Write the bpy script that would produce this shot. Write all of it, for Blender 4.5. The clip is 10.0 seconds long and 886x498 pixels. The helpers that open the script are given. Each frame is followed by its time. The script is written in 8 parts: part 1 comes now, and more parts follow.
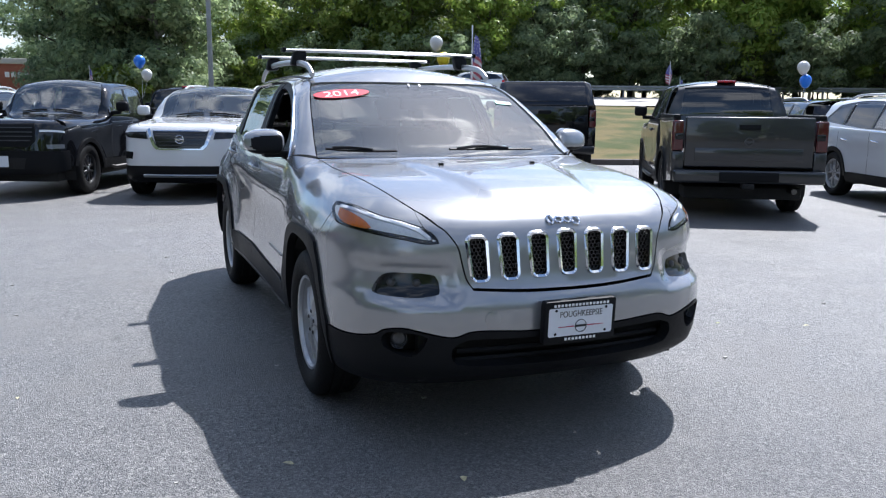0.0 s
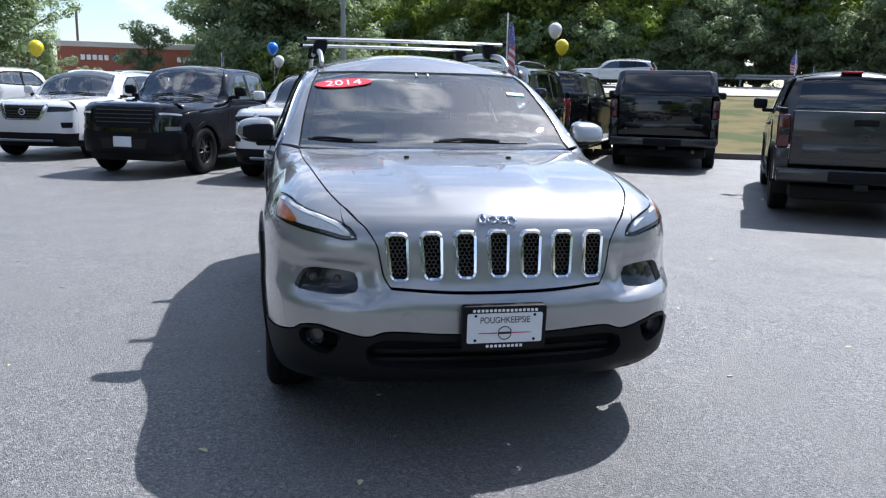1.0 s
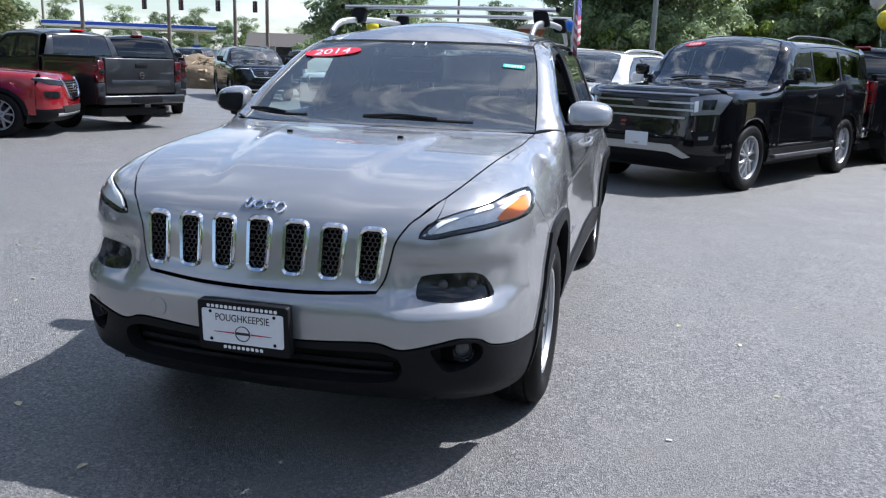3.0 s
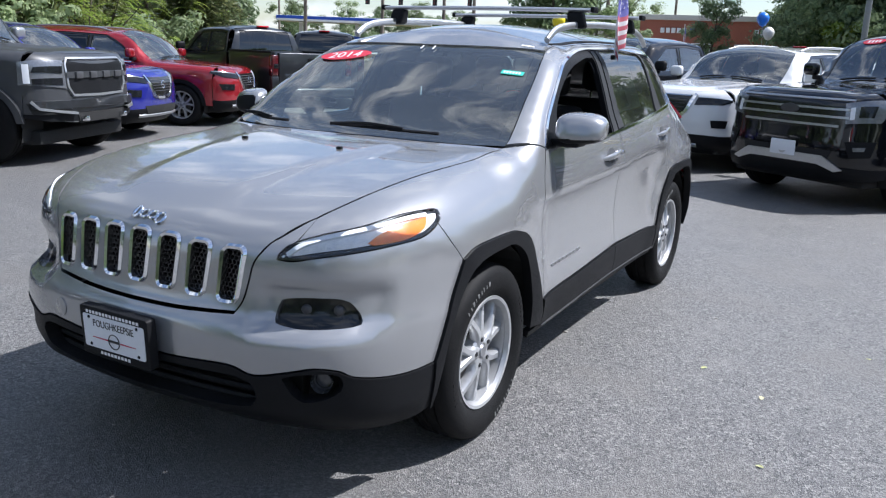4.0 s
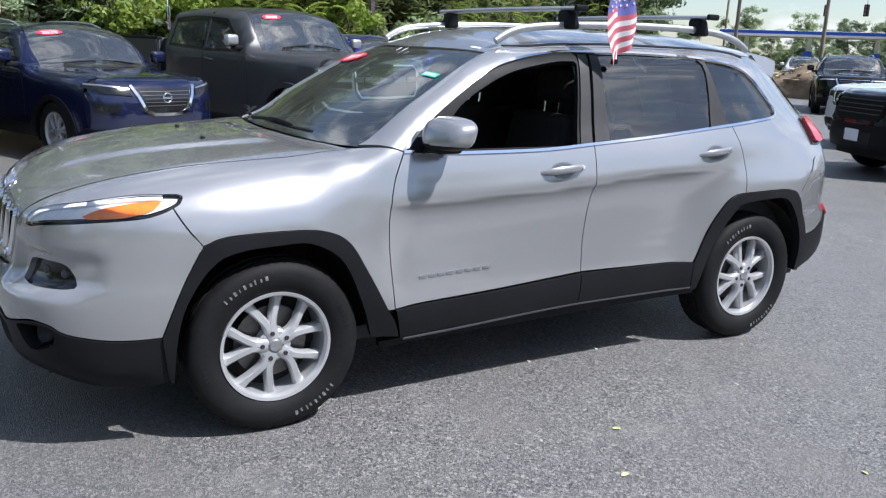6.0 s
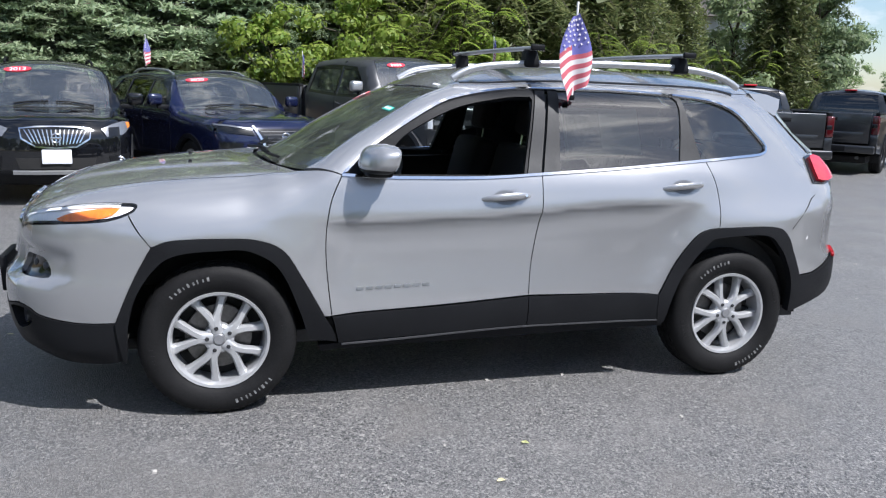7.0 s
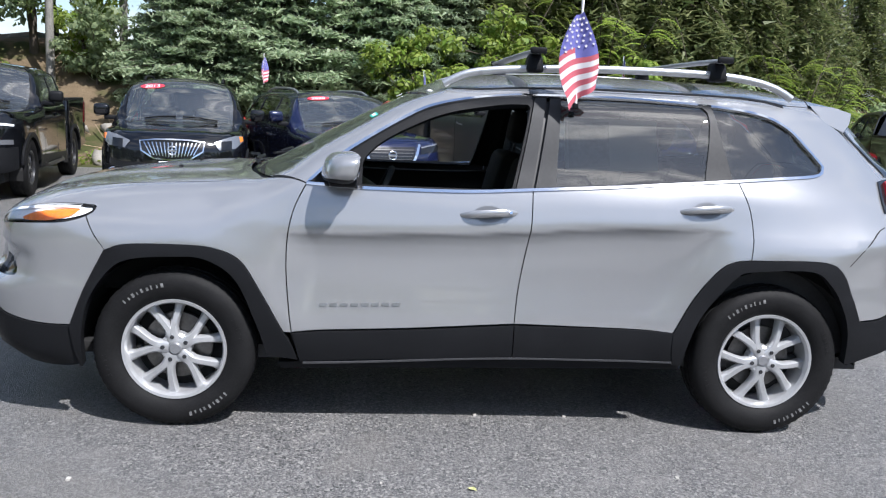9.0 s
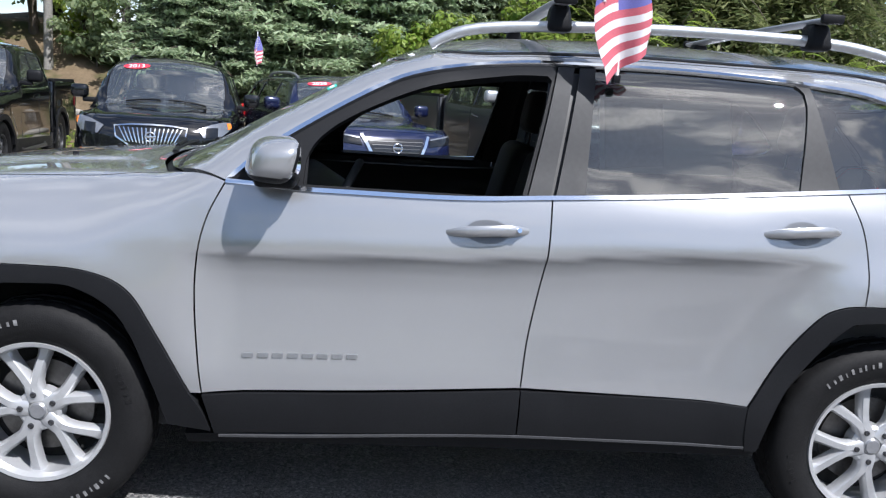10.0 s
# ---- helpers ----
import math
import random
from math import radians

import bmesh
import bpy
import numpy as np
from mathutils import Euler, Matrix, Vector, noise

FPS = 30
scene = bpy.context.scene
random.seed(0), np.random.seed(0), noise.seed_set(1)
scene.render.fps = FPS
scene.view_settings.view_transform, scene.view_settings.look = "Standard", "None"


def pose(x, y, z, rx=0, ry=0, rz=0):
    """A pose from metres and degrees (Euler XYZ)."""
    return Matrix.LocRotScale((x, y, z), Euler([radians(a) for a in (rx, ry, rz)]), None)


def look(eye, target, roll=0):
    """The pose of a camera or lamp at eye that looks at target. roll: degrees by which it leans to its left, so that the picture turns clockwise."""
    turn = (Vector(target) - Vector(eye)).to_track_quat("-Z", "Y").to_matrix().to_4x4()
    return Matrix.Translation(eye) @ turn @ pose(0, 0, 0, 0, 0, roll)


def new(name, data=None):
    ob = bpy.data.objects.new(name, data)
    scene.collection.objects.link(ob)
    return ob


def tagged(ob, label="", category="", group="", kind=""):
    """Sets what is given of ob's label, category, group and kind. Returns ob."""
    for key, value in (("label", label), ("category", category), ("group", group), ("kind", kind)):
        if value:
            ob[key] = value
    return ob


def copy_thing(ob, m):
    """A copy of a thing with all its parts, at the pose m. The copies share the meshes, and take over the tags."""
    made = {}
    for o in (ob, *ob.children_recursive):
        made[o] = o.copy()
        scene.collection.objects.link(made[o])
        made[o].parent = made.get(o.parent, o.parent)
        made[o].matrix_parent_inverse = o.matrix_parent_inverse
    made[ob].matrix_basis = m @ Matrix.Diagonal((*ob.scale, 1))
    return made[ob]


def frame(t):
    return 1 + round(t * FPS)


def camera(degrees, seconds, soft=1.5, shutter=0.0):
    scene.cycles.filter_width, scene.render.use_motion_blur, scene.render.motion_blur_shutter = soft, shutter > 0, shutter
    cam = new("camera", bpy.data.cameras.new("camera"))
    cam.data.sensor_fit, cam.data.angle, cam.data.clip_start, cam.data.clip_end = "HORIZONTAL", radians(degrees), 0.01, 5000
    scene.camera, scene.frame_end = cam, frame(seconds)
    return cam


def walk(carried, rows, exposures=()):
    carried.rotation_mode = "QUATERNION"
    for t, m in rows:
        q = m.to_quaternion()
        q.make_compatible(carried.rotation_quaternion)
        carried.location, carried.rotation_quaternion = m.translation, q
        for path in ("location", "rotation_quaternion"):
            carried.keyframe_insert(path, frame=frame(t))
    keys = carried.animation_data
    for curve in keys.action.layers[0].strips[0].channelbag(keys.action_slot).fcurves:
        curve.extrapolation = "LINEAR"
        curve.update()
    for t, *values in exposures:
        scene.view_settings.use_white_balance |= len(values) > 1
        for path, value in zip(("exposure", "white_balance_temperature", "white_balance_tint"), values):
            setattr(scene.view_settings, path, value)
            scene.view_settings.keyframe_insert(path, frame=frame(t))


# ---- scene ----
from mathutils import geometry

cam = camera(56.7, 10.0, 1.2)
PATH = [
    (0, (-1.734, -3.801, 1.384), (-0.992, -1.975, 1.042), 0.5),
    (0.5, (-1.325, -3.86, 1.4), (-0.744, -1.979, 1.044), 0.9),
    (1, (-0.834, -3.94, 1.417), (-0.447, -2.015, 1.04), 1.2),
    (1.5, (-0.336, -3.911, 1.404), (-0.148, -1.961, 1.001), 1.7),
    (2, (0.221, -3.828, 1.407), (0.197, -1.873, 0.985), 1.9),
    (2.5, (0.756, -3.663, 1.413), (0.509, -1.728, 0.973), 2.0),
    (2.7, (0.957, -3.54, 1.418), (0.62, -1.619, 0.974), 1.9),
    (3.8, (2.058, -2.923, 1.477), (1.2, -1.178, 1.01), 2.3),
    (4, (2.204, -2.751, 1.517), (1.261, -1.054, 1.038), 2.2),
    (4.5, (2.652, -2.335, 1.55), (1.482, -0.788, 1.062), 2.3),
    (5, (3.008, -1.878, 1.545), (1.645, -0.501, 1.049), 2.5),
    (5.5, (3.456, -1.44, 1.557), (1.924, -0.254, 1.06), 2.6),
    (6, (3.848, -0.986, 1.545), (2.173, -0.008, 1.06), 2.3),
    (6.2, (4.035, -0.803, 1.555), (2.303, 0.085, 1.093), 2.2),
    (7.3, (4.754, 0.166, 1.494), (2.849, 0.65, 1.123), 2.1),
    (7.5, (4.853, 0.348, 1.477), (2.932, 0.769, 1.116), 2.1),
    (8, (4.995, 0.653, 1.507), (3.048, 0.953, 1.162), 2.2),
    (8.5, (4.879, 0.768, 1.484), (2.92, 0.986, 1.144), 2.4),
    (9, (4.449, 0.853, 1.464), (2.486, 1.025, 1.121), 2.7),
    (9.5, (3.92, 0.986, 1.422), (1.956, 1.131, 1.072), 3.3),
    (10, (3.357, 1.069, 1.391), (1.393, 1.195, 1.034), 3.9),
]
walk(cam, [(t, look(eye, target, roll)) for t, eye, target, roll in PATH], [(0, .82, 5980, 12), (3, .78, 6000, 12), (5, .655, 6050, 12), (8, .685, 6150, 12), (10, .76, 6100, 12)])
# ---- sky and sun ----
world = bpy.data.worlds.new("sky")
scene.world = world
world.use_nodes = True
wn = world.node_tree.nodes
wl = world.node_tree.links.new
sky = wn.new("ShaderNodeTexSky")
sky.sky_type, sky.sun_disc = "NISHITA", False
sky.sun_elevation, sky.sun_rotation = radians(53), radians(50)
sky.dust_density, sky.ozone_density, sky.air_density = 0.6, 1.6, 1.0
coords = wn.new("ShaderNodeTexCoord")
stretch = wn.new("ShaderNodeMapping")
stretch.inputs["Scale"].default_value = (1.0, 1.0, 2.6)
cloud = wn.new("ShaderNodeTexNoise")
cloud.inputs["Scale"].default_value, cloud.inputs["Detail"].default_value, cloud.inputs["Roughness"].default_value = 4.6, 8.0, 0.58
cover = wn.new("ShaderNodeMapRange")
cover.inputs["From Min"].default_value, cover.inputs["From Max"].default_value = 0.50, 0.64
white = wn.new("ShaderNodeMix")
white.data_type = "RGBA"
# clouds are brightest round the sun
toward = wn.new("ShaderNodeVectorMath")
toward.operation = "DOT_PRODUCT"
toward.inputs[1].default_value = Vector((5.8, 4.8, 10)).normalized()
halo = wn.new("ShaderNodeMapRange")
halo.inputs["From Min"].default_value, halo.inputs["From Max"].default_value = 0.90, 1.0
lit = wn.new("ShaderNodeMix")
lit.data_type = "RGBA"
lit.inputs["A"].default_value, lit.inputs["B"].default_value = (7.4, 7.6, 7.9, 1), (26, 25, 24, 1)
wl(coords.outputs["Generated"], toward.inputs[0])
wl(toward.outputs["Value"], halo.inputs["Value"])
wl(halo.outputs[0], lit.inputs["Factor"])
wl(lit.outputs["Result"], white.inputs["B"])
wl(coords.outputs["Generated"], stretch.inputs["Vector"])
wl(stretch.outputs[0], cloud.inputs["Vector"])
wl(cloud.outputs[0], cover.inputs["Value"])
near_sun = wn.new("ShaderNodeMath")
near_sun.operation, near_sun.use_clamp = "MULTIPLY_ADD", True
near_sun.inputs[1].default_value = 0.18
wl(halo.outputs[0], near_sun.inputs[0])
wl(cover.outputs[0], near_sun.inputs[2])
wl(near_sun.outputs[0], white.inputs["Factor"])
wl(sky.outputs[0], white.inputs["A"])
wl(white.outputs["Result"], wn["Background"].inputs[0])
wn["Background"].inputs[1].default_value = 0.095

sun = new("sun", bpy.data.lights.new("sun", "SUN"))
sun.data.energy, sun.data.angle, sun.data.color = 4.8, radians(0.6), (1.0, 0.97, 0.93)
sun.matrix_world = look((5.8, 4.8, 10), (0, 0, 0))


# ---- materials ----
def surface(name, col, rough=0.5, metal=0.0, coat=0.0, vary=0.1, scale=6.0, fine=60.0, bump=0.0, bscale=150.0, col2=None, spread=0.5, spec=0.5, island=0.0, alpha_tint=None):
    """A plain procedural surface: two scales of colour change, uneven gloss, fine relief."""
    m = bpy.data.materials.new(name)
    m.use_nodes = True
    n, l = m.node_tree.nodes, m.node_tree.links.new
    b = n["Principled BSDF"]
    b.inputs["Metallic"].default_value, b.inputs["Coat Weight"].default_value = metal, coat
    b.inputs["Coat Roughness"].default_value, b.inputs["Specular IOR Level"].default_value = 0.03, spec
    tc = n.new("ShaderNodeTexCoord")
    big, small = n.new("ShaderNodeTexNoise"), n.new("ShaderNodeTexNoise")
    big.inputs["Scale"].default_value, big.inputs["Detail"].default_value = scale, 5
    small.inputs["Scale"].default_value, small.inputs["Detail"].default_value = fine, 3
    l(tc.outputs["Object"], big.inputs["Vector"])
    l(tc.outputs["Object"], small.inputs["Vector"])
    add = n.new("ShaderNodeMath")
    add.operation = "ADD"
    l(big.outputs[0], add.inputs[0])
    l(small.outputs[0], add.inputs[1])
    half = n.new("ShaderNodeMapRange")
    half.inputs["From Min"].default_value, half.inputs["From Max"].default_value = 1 - spread * 0.6, 1 + spread * 0.6
    l(add.outputs[0], half.inputs["Value"])
    mix = n.new("ShaderNodeMix")
    mix.data_type = "RGBA"
    c2 = col2 or tuple(min(1, c * (1 + vary)) for c in col)
    mix.inputs["A"].default_value = (*(c * (1 - vary) for c in col), 1)
    mix.inputs["B"].default_value = (*c2, 1)
    l(half.outputs[0], mix.inputs["Factor"])
    last = mix.outputs["Result"]
    if island:
        geo, hsv, rng = n.new("ShaderNodeNewGeometry"), n.new("ShaderNodeHueSaturation"), n.new("ShaderNodeMapRange")
        rng.inputs["To Min"].default_value, rng.inputs["To Max"].default_value = 1 - island, 1 + island
        l(geo.outputs["Random Per Island"], rng.inputs["Value"])
        l(rng.outputs[0], hsv.inputs["Value"])
        l(last, hsv.inputs["Color"])
        last = hsv.outputs[0]
    l(last, b.inputs["Base Color"])
    rr = n.new("ShaderNodeMapRange")
    rr.inputs["To Min"].default_value, rr.inputs["To Max"].default_value = rough * 0.85, min(1, rough * 1.15)
    l(big.outputs[0], rr.inputs["Value"])
    l(rr.outputs[0], b.inputs["Roughness"])
    if bump:
        t, bp = n.new("ShaderNodeTexNoise"), n.new("ShaderNodeBump")
        t.inputs["Scale"].default_value, t.inputs["Detail"].default_value = bscale, 4
        bp.inputs["Strength"].default_value, bp.inputs["Distance"].default_value = bump, 0.01
        l(tc.outputs["Object"], t.inputs["Vector"])
        l(t.outputs[0], bp.inputs["Height"])
        l(bp.outputs[0], b.inputs["Normal"])
    return m


def glass(name, tint, gloss=1.0, ior=1.5, sky_haze=0.0):
    """A thin pane: tinted see-through, with mirror gloss by Fresnel and a pale layer painted in for mirrored sky haze.
    """
    m = bpy.data.materials.new(name)
    m.use_nodes = True
    n, l = m.node_tree.nodes, m.node_tree.links.new
    n.remove(n["Principled BSDF"])
    see, mirror, mix, fr = n.new("ShaderNodeBsdfTransparent"), n.new("ShaderNodeBsdfGlossy"), n.new("ShaderNodeMixShader"), n.new("ShaderNodeFresnel")
    see.inputs[0].default_value = (*tint, 1)
    mirror.inputs["Color"].default_value, mirror.inputs["Roughness"].default_value = (gloss, gloss, gloss, 1), 0.0
    fr.inputs["IOR"].default_value = ior
    l(fr.outputs[0], mix.inputs[0])
    l(see.outputs[0], mix.inputs[1])
    l(mirror.outputs[0], mix.inputs[2])
    # uneven pale diffuse layer, stands in for bright sky mirrored in the pane
    haze, over = n.new("ShaderNodeBsdfDiffuse"), n.new("ShaderNodeMixShader")
    haze.inputs[0].default_value = (.74, .80, .78, 1)
    spots, level = n.new("ShaderNodeTexNoise"), n.new("ShaderNodeMapRange")
    spots.inputs["Scale"].default_value, spots.inputs["Detail"].default_value = 3.0, 5.0
    level.inputs["To Min"].default_value, level.inputs["To Max"].default_value = sky_haze * .5, sky_haze * 1.5
    l(spots.outputs[0], level.inputs["Value"])
    l(level.outputs[0], over.inputs[0])
    l(mix.outputs[0], over.inputs[1])
    l(haze.outputs[0], over.inputs[2])
    l((over if sky_haze else mix).outputs[0], n["Material Output"].inputs["Surface"])
    return m


PAINT_SILVER = surface("silver_paint", (0.35, 0.355, 0.365), 0.25, 0.55, 1.0, 0.03, 2, 900, spread=1.2)
PLASTIC_BLACK = surface("black_plastic", (0.0115, 0.012, 0.0135), 0.45, vary=0.2, scale=3, fine=200, bump=0.12, bscale=600, spec=0.1)
PLASTIC_GLOSS = surface("gloss_black_trim", (0.012, 0.012, 0.013), 0.16, coat=0.4, vary=0.2)
PLASTIC_GREY = surface("satin_grey_trim", (0.055, 0.056, 0.06), 0.38, vary=0.12)
PILLAR_BLACK = surface("satin_black_trim", (0.03, 0.0305, 0.032), 0.50, vary=0.15, spec=0.2)
CHROME = surface("chrome", (0.82, 0.83, 0.85), 0.09, 1.0, vary=0.03)
ALLOY = surface("alloy", (0.44, 0.445, 0.455), 0.36, 0.45, 0.5, vary=0.05, scale=20)
ALLOY_DARK = surface("dark_alloy", (0.03, 0.03, 0.032), 0.3, 0.3, 0.4, vary=0.1)
BRUSHED = surface("brushed_aluminium", (0.50, 0.51, 0.52), 0.38, 0.85, vary=0.05, scale=30)
RUBBER = surface("tyre_rubber", (0.0105, 0.0105, 0.011), 0.60, vary=0.25, scale=14, fine=120, bump=0.2, bscale=300, spec=0.14)
WELL = surface("wheel_well_liner", (0.012, 0.012, 0.012), 0.85, vary=0.3)
STEEL = surface("brake_steel", (0.14, 0.135, 0.13), 0.45, 0.9, vary=0.2, scale=30)
CLOTH = surface("black_cloth", (0.018, 0.018, 0.02), 0.85, vary=0.25, scale=30, fine=400, bump=0.3, bscale=700)
CABIN = surface("dark_cabin_plastic", (0.028, 0.028, 0.029), 0.6, vary=0.2)
AMBER = surface("amber_lens", (0.85, 0.24, 0.03), 0.2, coat=0.6, vary=0.12, scale=60)
LENS_BACK = surface("lamp_reflector", (0.24, 0.25, 0.27), 0.22, 0.6, vary=0.2, scale=50, fine=120)
LAMP_BOWL = surface("bright_lamp_bowl", (0.92, 0.93, 0.95), 0.25, 0.0, vary=0.12, scale=70, fine=160)
LED_WHITE = surface("white_lamp_strip", (0.86, 0.88, 0.90), 0.25, coat=0.5, vary=0.04)
LENS_DARK = surface("dark_lamp_lens", (0.010, 0.011, 0.013), 0.12, coat=0.0, vary=0.3, scale=20)
RED_LENS = surface("red_lens", (0.55, 0.012, 0.02), 0.12, coat=0.8, vary=0.12, scale=50)
RED_DARK = surface("dark_red_lens", (0.075, 0.006, 0.009), 0.12, coat=0.8, vary=0.12, scale=50)
STICK_RED = surface("red_sticker", (0.62, 0.035, 0.06), 0.4, vary=0.06)
STICK_WHITE = surface("white_sticker", (0.82, 0.82, 0.82), 0.45, vary=0.04)
STICK_GREEN = surface("teal_sticker", (0.05, 0.52, 0.42), 0.45, vary=0.06)
INK_BLACK = surface("black_ink", (0.02, 0.02, 0.022), 0.5, vary=0.1)
INK_RED = surface("red_ink", (0.45, 0.03, 0.08), 0.5, vary=0.1)
PLATE_WHITE = surface("white_plate", (0.72, 0.74, 0.78), 0.35, vary=0.03)
GLASS_CLEAR = glass("windscreen_glass", (0.66, 0.82, 0.73), 1.0, 2.25, .038)
GLASS_TINT = glass("privacy_glass", (0.34, 0.39, 0.38), 1.0, 1.9, .012)
GLASS_LENS = glass("lamp_lens", (0.96, 0.965, 0.97), 1.0, 1.4)
# ---- geometry tools ----
def spline1(*pts):
    """A smooth curve y(x) through a few points, flat outside them."""
    xs, ys = np.array([p[0] for p in pts], float), np.array([p[1] for p in pts], float)
    h = np.diff(xs)
    d = np.diff(ys) / h
    m = np.zeros(len(xs))
    m[0], m[-1] = d[0], d[-1]
    prod, total = d[:-1] * d[1:], d[:-1] + d[1:]
    m[1:-1] = np.where(prod > 0, 2 * prod / np.where(np.abs(total) < 1e-9, 1, total), 0)

    u = np.linspace(xs[0], xs[-1], 900)
    i = np.clip(np.searchsorted(xs, u) - 1, 0, len(h) - 1)
    t = (u - xs[i]) / h[i]
    table = ((2 * t**3 - 3 * t**2 + 1) * ys[i] + (t**3 - 2 * t**2 + t) * h[i] * m[i]
             + (3 * t**2 - 2 * t**3) * ys[i + 1] + (t**3 - t**2) * h[i] * m[i + 1])

    def f(x):
        return np.interp(x, u, table)
    return f


def smax(a, b, k):
    h = np.maximum(k - np.abs(a - b), 0) / k
    return np.maximum(a, b) + h * h * k / 4


def sstep(x, a, b):
    t = np.minimum(np.maximum((x - a) / (b - a), 0), 1)
    return t * t * (3 - 2 * t)


class Shape:
    """A closed body given by f(x, y, z) < 0 inside, symmetric in x."""

    def __init__(self, f):
        self.f = f

    def value(self, p):
        return self.f(np.abs(p[:, 0]), p[:, 1], p[:, 2])

    def cast(self, o, d, far=6.0):
        lo, hi = np.zeros(len(o)), np.full(len(o), far)
        for _ in range(19):
            mid = (lo + hi) / 2
            out = self.value(o + d * mid[:, None]) > 0
            hi, lo = np.where(out, mid, hi), np.where(out, lo, mid)
        return o + d * ((lo + hi) / 2)[:, None]

    def normal(self, p, e=0.004):
        g = np.stack([self.value(p + np.eye(3)[i] * e) - self.value(p - np.eye(3)[i] * e) for i in range(3)], 1)
        return g / np.maximum(np.linalg.norm(g, axis=1), 1e-9)[:, None]

    def side(self, *yz):
        a = np.array(yz, float)
        o = np.stack([np.full(len(a), 0.02), a[:, 0], a[:, 1]], 1)
        return self.cast(o, np.tile((1.0, 0, 0), (len(a), 1)), 2)

    def top(self, *xy):
        a = np.array(xy, float)
        o = np.stack([a[:, 0], a[:, 1], np.full(len(a), 0.7)], 1)
        return self.cast(o, np.tile((0, 0, 1.0), (len(a), 1)), 2)

    def front(self, *xz, inner=0.2):
        a = np.array(xz, float)
        o = np.stack([a[:, 0], np.full(len(a), inner), a[:, 1]], 1)
        return self.cast(o, np.tile((0, -1.0, 0), (len(a), 1)), 3)

    def back(self, *xz, inner=2.5):
        a = np.array(xz, float)
        o = np.stack([a[:, 0], np.full(len(a), inner), a[:, 1]], 1)
        return self.cast(o, np.tile((0, 1.0, 0), (len(a), 1)), 5)


class TopChart:
    def to2(self, p):
        return p[:, :2]

    def rays(self, q):
        return np.stack([q[:, 0], q[:, 1], np.full(len(q), 0.7)], 1), np.tile((0, 0, 1.0), (len(q), 1))


class FrontChart:
    def __init__(self, inner=0.2, sign=-1.0):
        self.inner, self.sign = inner, sign

    def to2(self, p):
        return p[:, [0, 2]]

    def rays(self, q):
        return np.stack([q[:, 0], np.full(len(q), self.inner), q[:, 1]], 1), np.tile((0, self.sign, 0), (len(q), 1))


class SideChart:
    """Rays square to the long axis, from a line at (xa, za)."""

    def __init__(self, xa=0.3, za=0.85, r=0.55):
        self.xa, self.za, self.r = xa, za, r

    def to2(self, p):
        return np.stack([p[:, 1], self.r * np.arctan2(p[:, 2] - self.za, p[:, 0] - self.xa)], 1)

    def rays(self, q):
        a, n = q[:, 1] / self.r, len(q)
        return np.stack([np.full(n, self.xa), q[:, 0], np.full(n, self.za)], 1), np.stack([np.cos(a), np.zeros(n), np.sin(a)], 1)


class RadialChart:
    """Rays from one point; angles scaled to metres."""

    def __init__(self, c, r=0.85):
        self.c, self.r = np.array(c, float), r

    def to2(self, p):
        v = p - self.c
        return self.r * np.stack([np.arctan2(v[:, 0], -v[:, 1]), np.arctan2(v[:, 2], np.hypot(v[:, 0], v[:, 1]))], 1)

    def rays(self, q):
        a, e = q[:, 0] / self.r, q[:, 1] / self.r
        d = np.stack([np.sin(a) * np.cos(e), -np.cos(a) * np.cos(e), np.sin(e)], 1)
        return np.tile(self.c, (len(q), 1)), d


def catmull(p, step):
    """A smooth open line through the points p, sampled every step."""
    p = np.asarray(p, float)
    if len(p) == 2:
        n = max(1, int(np.ceil(np.linalg.norm(p[1] - p[0]) / step)))
        return p[0] + (p[1] - p[0]) * np.linspace(0, 1, n + 1)[:, None]
    q = np.vstack([2 * p[0] - p[1], p, 2 * p[-1] - p[-2]])
    out = []
    for i in range(len(p) - 1):
        a, b, c, d = q[i:i + 4]
        n = max(1, int(np.ceil(np.linalg.norm(c - b) / step)))
        t = (np.arange(n) / n)[:, None]
        out.append(0.5 * (2 * b + (c - a) * t + (2 * a - 5 * b + 4 * c - d) * t**2 + (3 * b - a - 3 * c + d) * t**3))
    return np.vstack(out + [p[-1:]])


def inside(q, loop):
    x, y = q[:, 0:1], q[:, 1:2]
    a, b = loop, np.roll(loop, -1, 0)
    cross = ((a[:, 1] > y) != (b[:, 1] > y)) & (x < (b[:, 0] - a[:, 0]) * (y - a[:, 1]) / np.where(b[:, 1] == a[:, 1], 1e-12, b[:, 1] - a[:, 1]) + a[:, 0])
    return cross.sum(1) % 2 == 1


def area2(l):
    return 0.5 * np.sum(l[:, 0] * np.roll(l[:, 1], -1) - l[:, 1] * np.roll(l[:, 0], -1))


def inset(loop, d):
    """Moves a closed loop inwards by d."""
    s = 1 if area2(loop) > 0 else -1
    t = np.roll(loop, -1, 0) - np.roll(loop, 1, 0)
    t /= np.maximum(np.linalg.norm(t, axis=1), 1e-9)[:, None]
    return loop + s * d * np.stack([-t[:, 1], t[:, 0]], 1)


def gather(chart, chains, step):
    """A closed loop in the chart, from chains of places that join end to end."""
    out = []
    for c in chains:
        out.append(catmull(chart.to2(np.asarray(c, float)), step))
    l = np.vstack(out)
    keep = np.linalg.norm(l - np.roll(l, 1, 0), axis=1) > step * 0.12
    return l[keep]


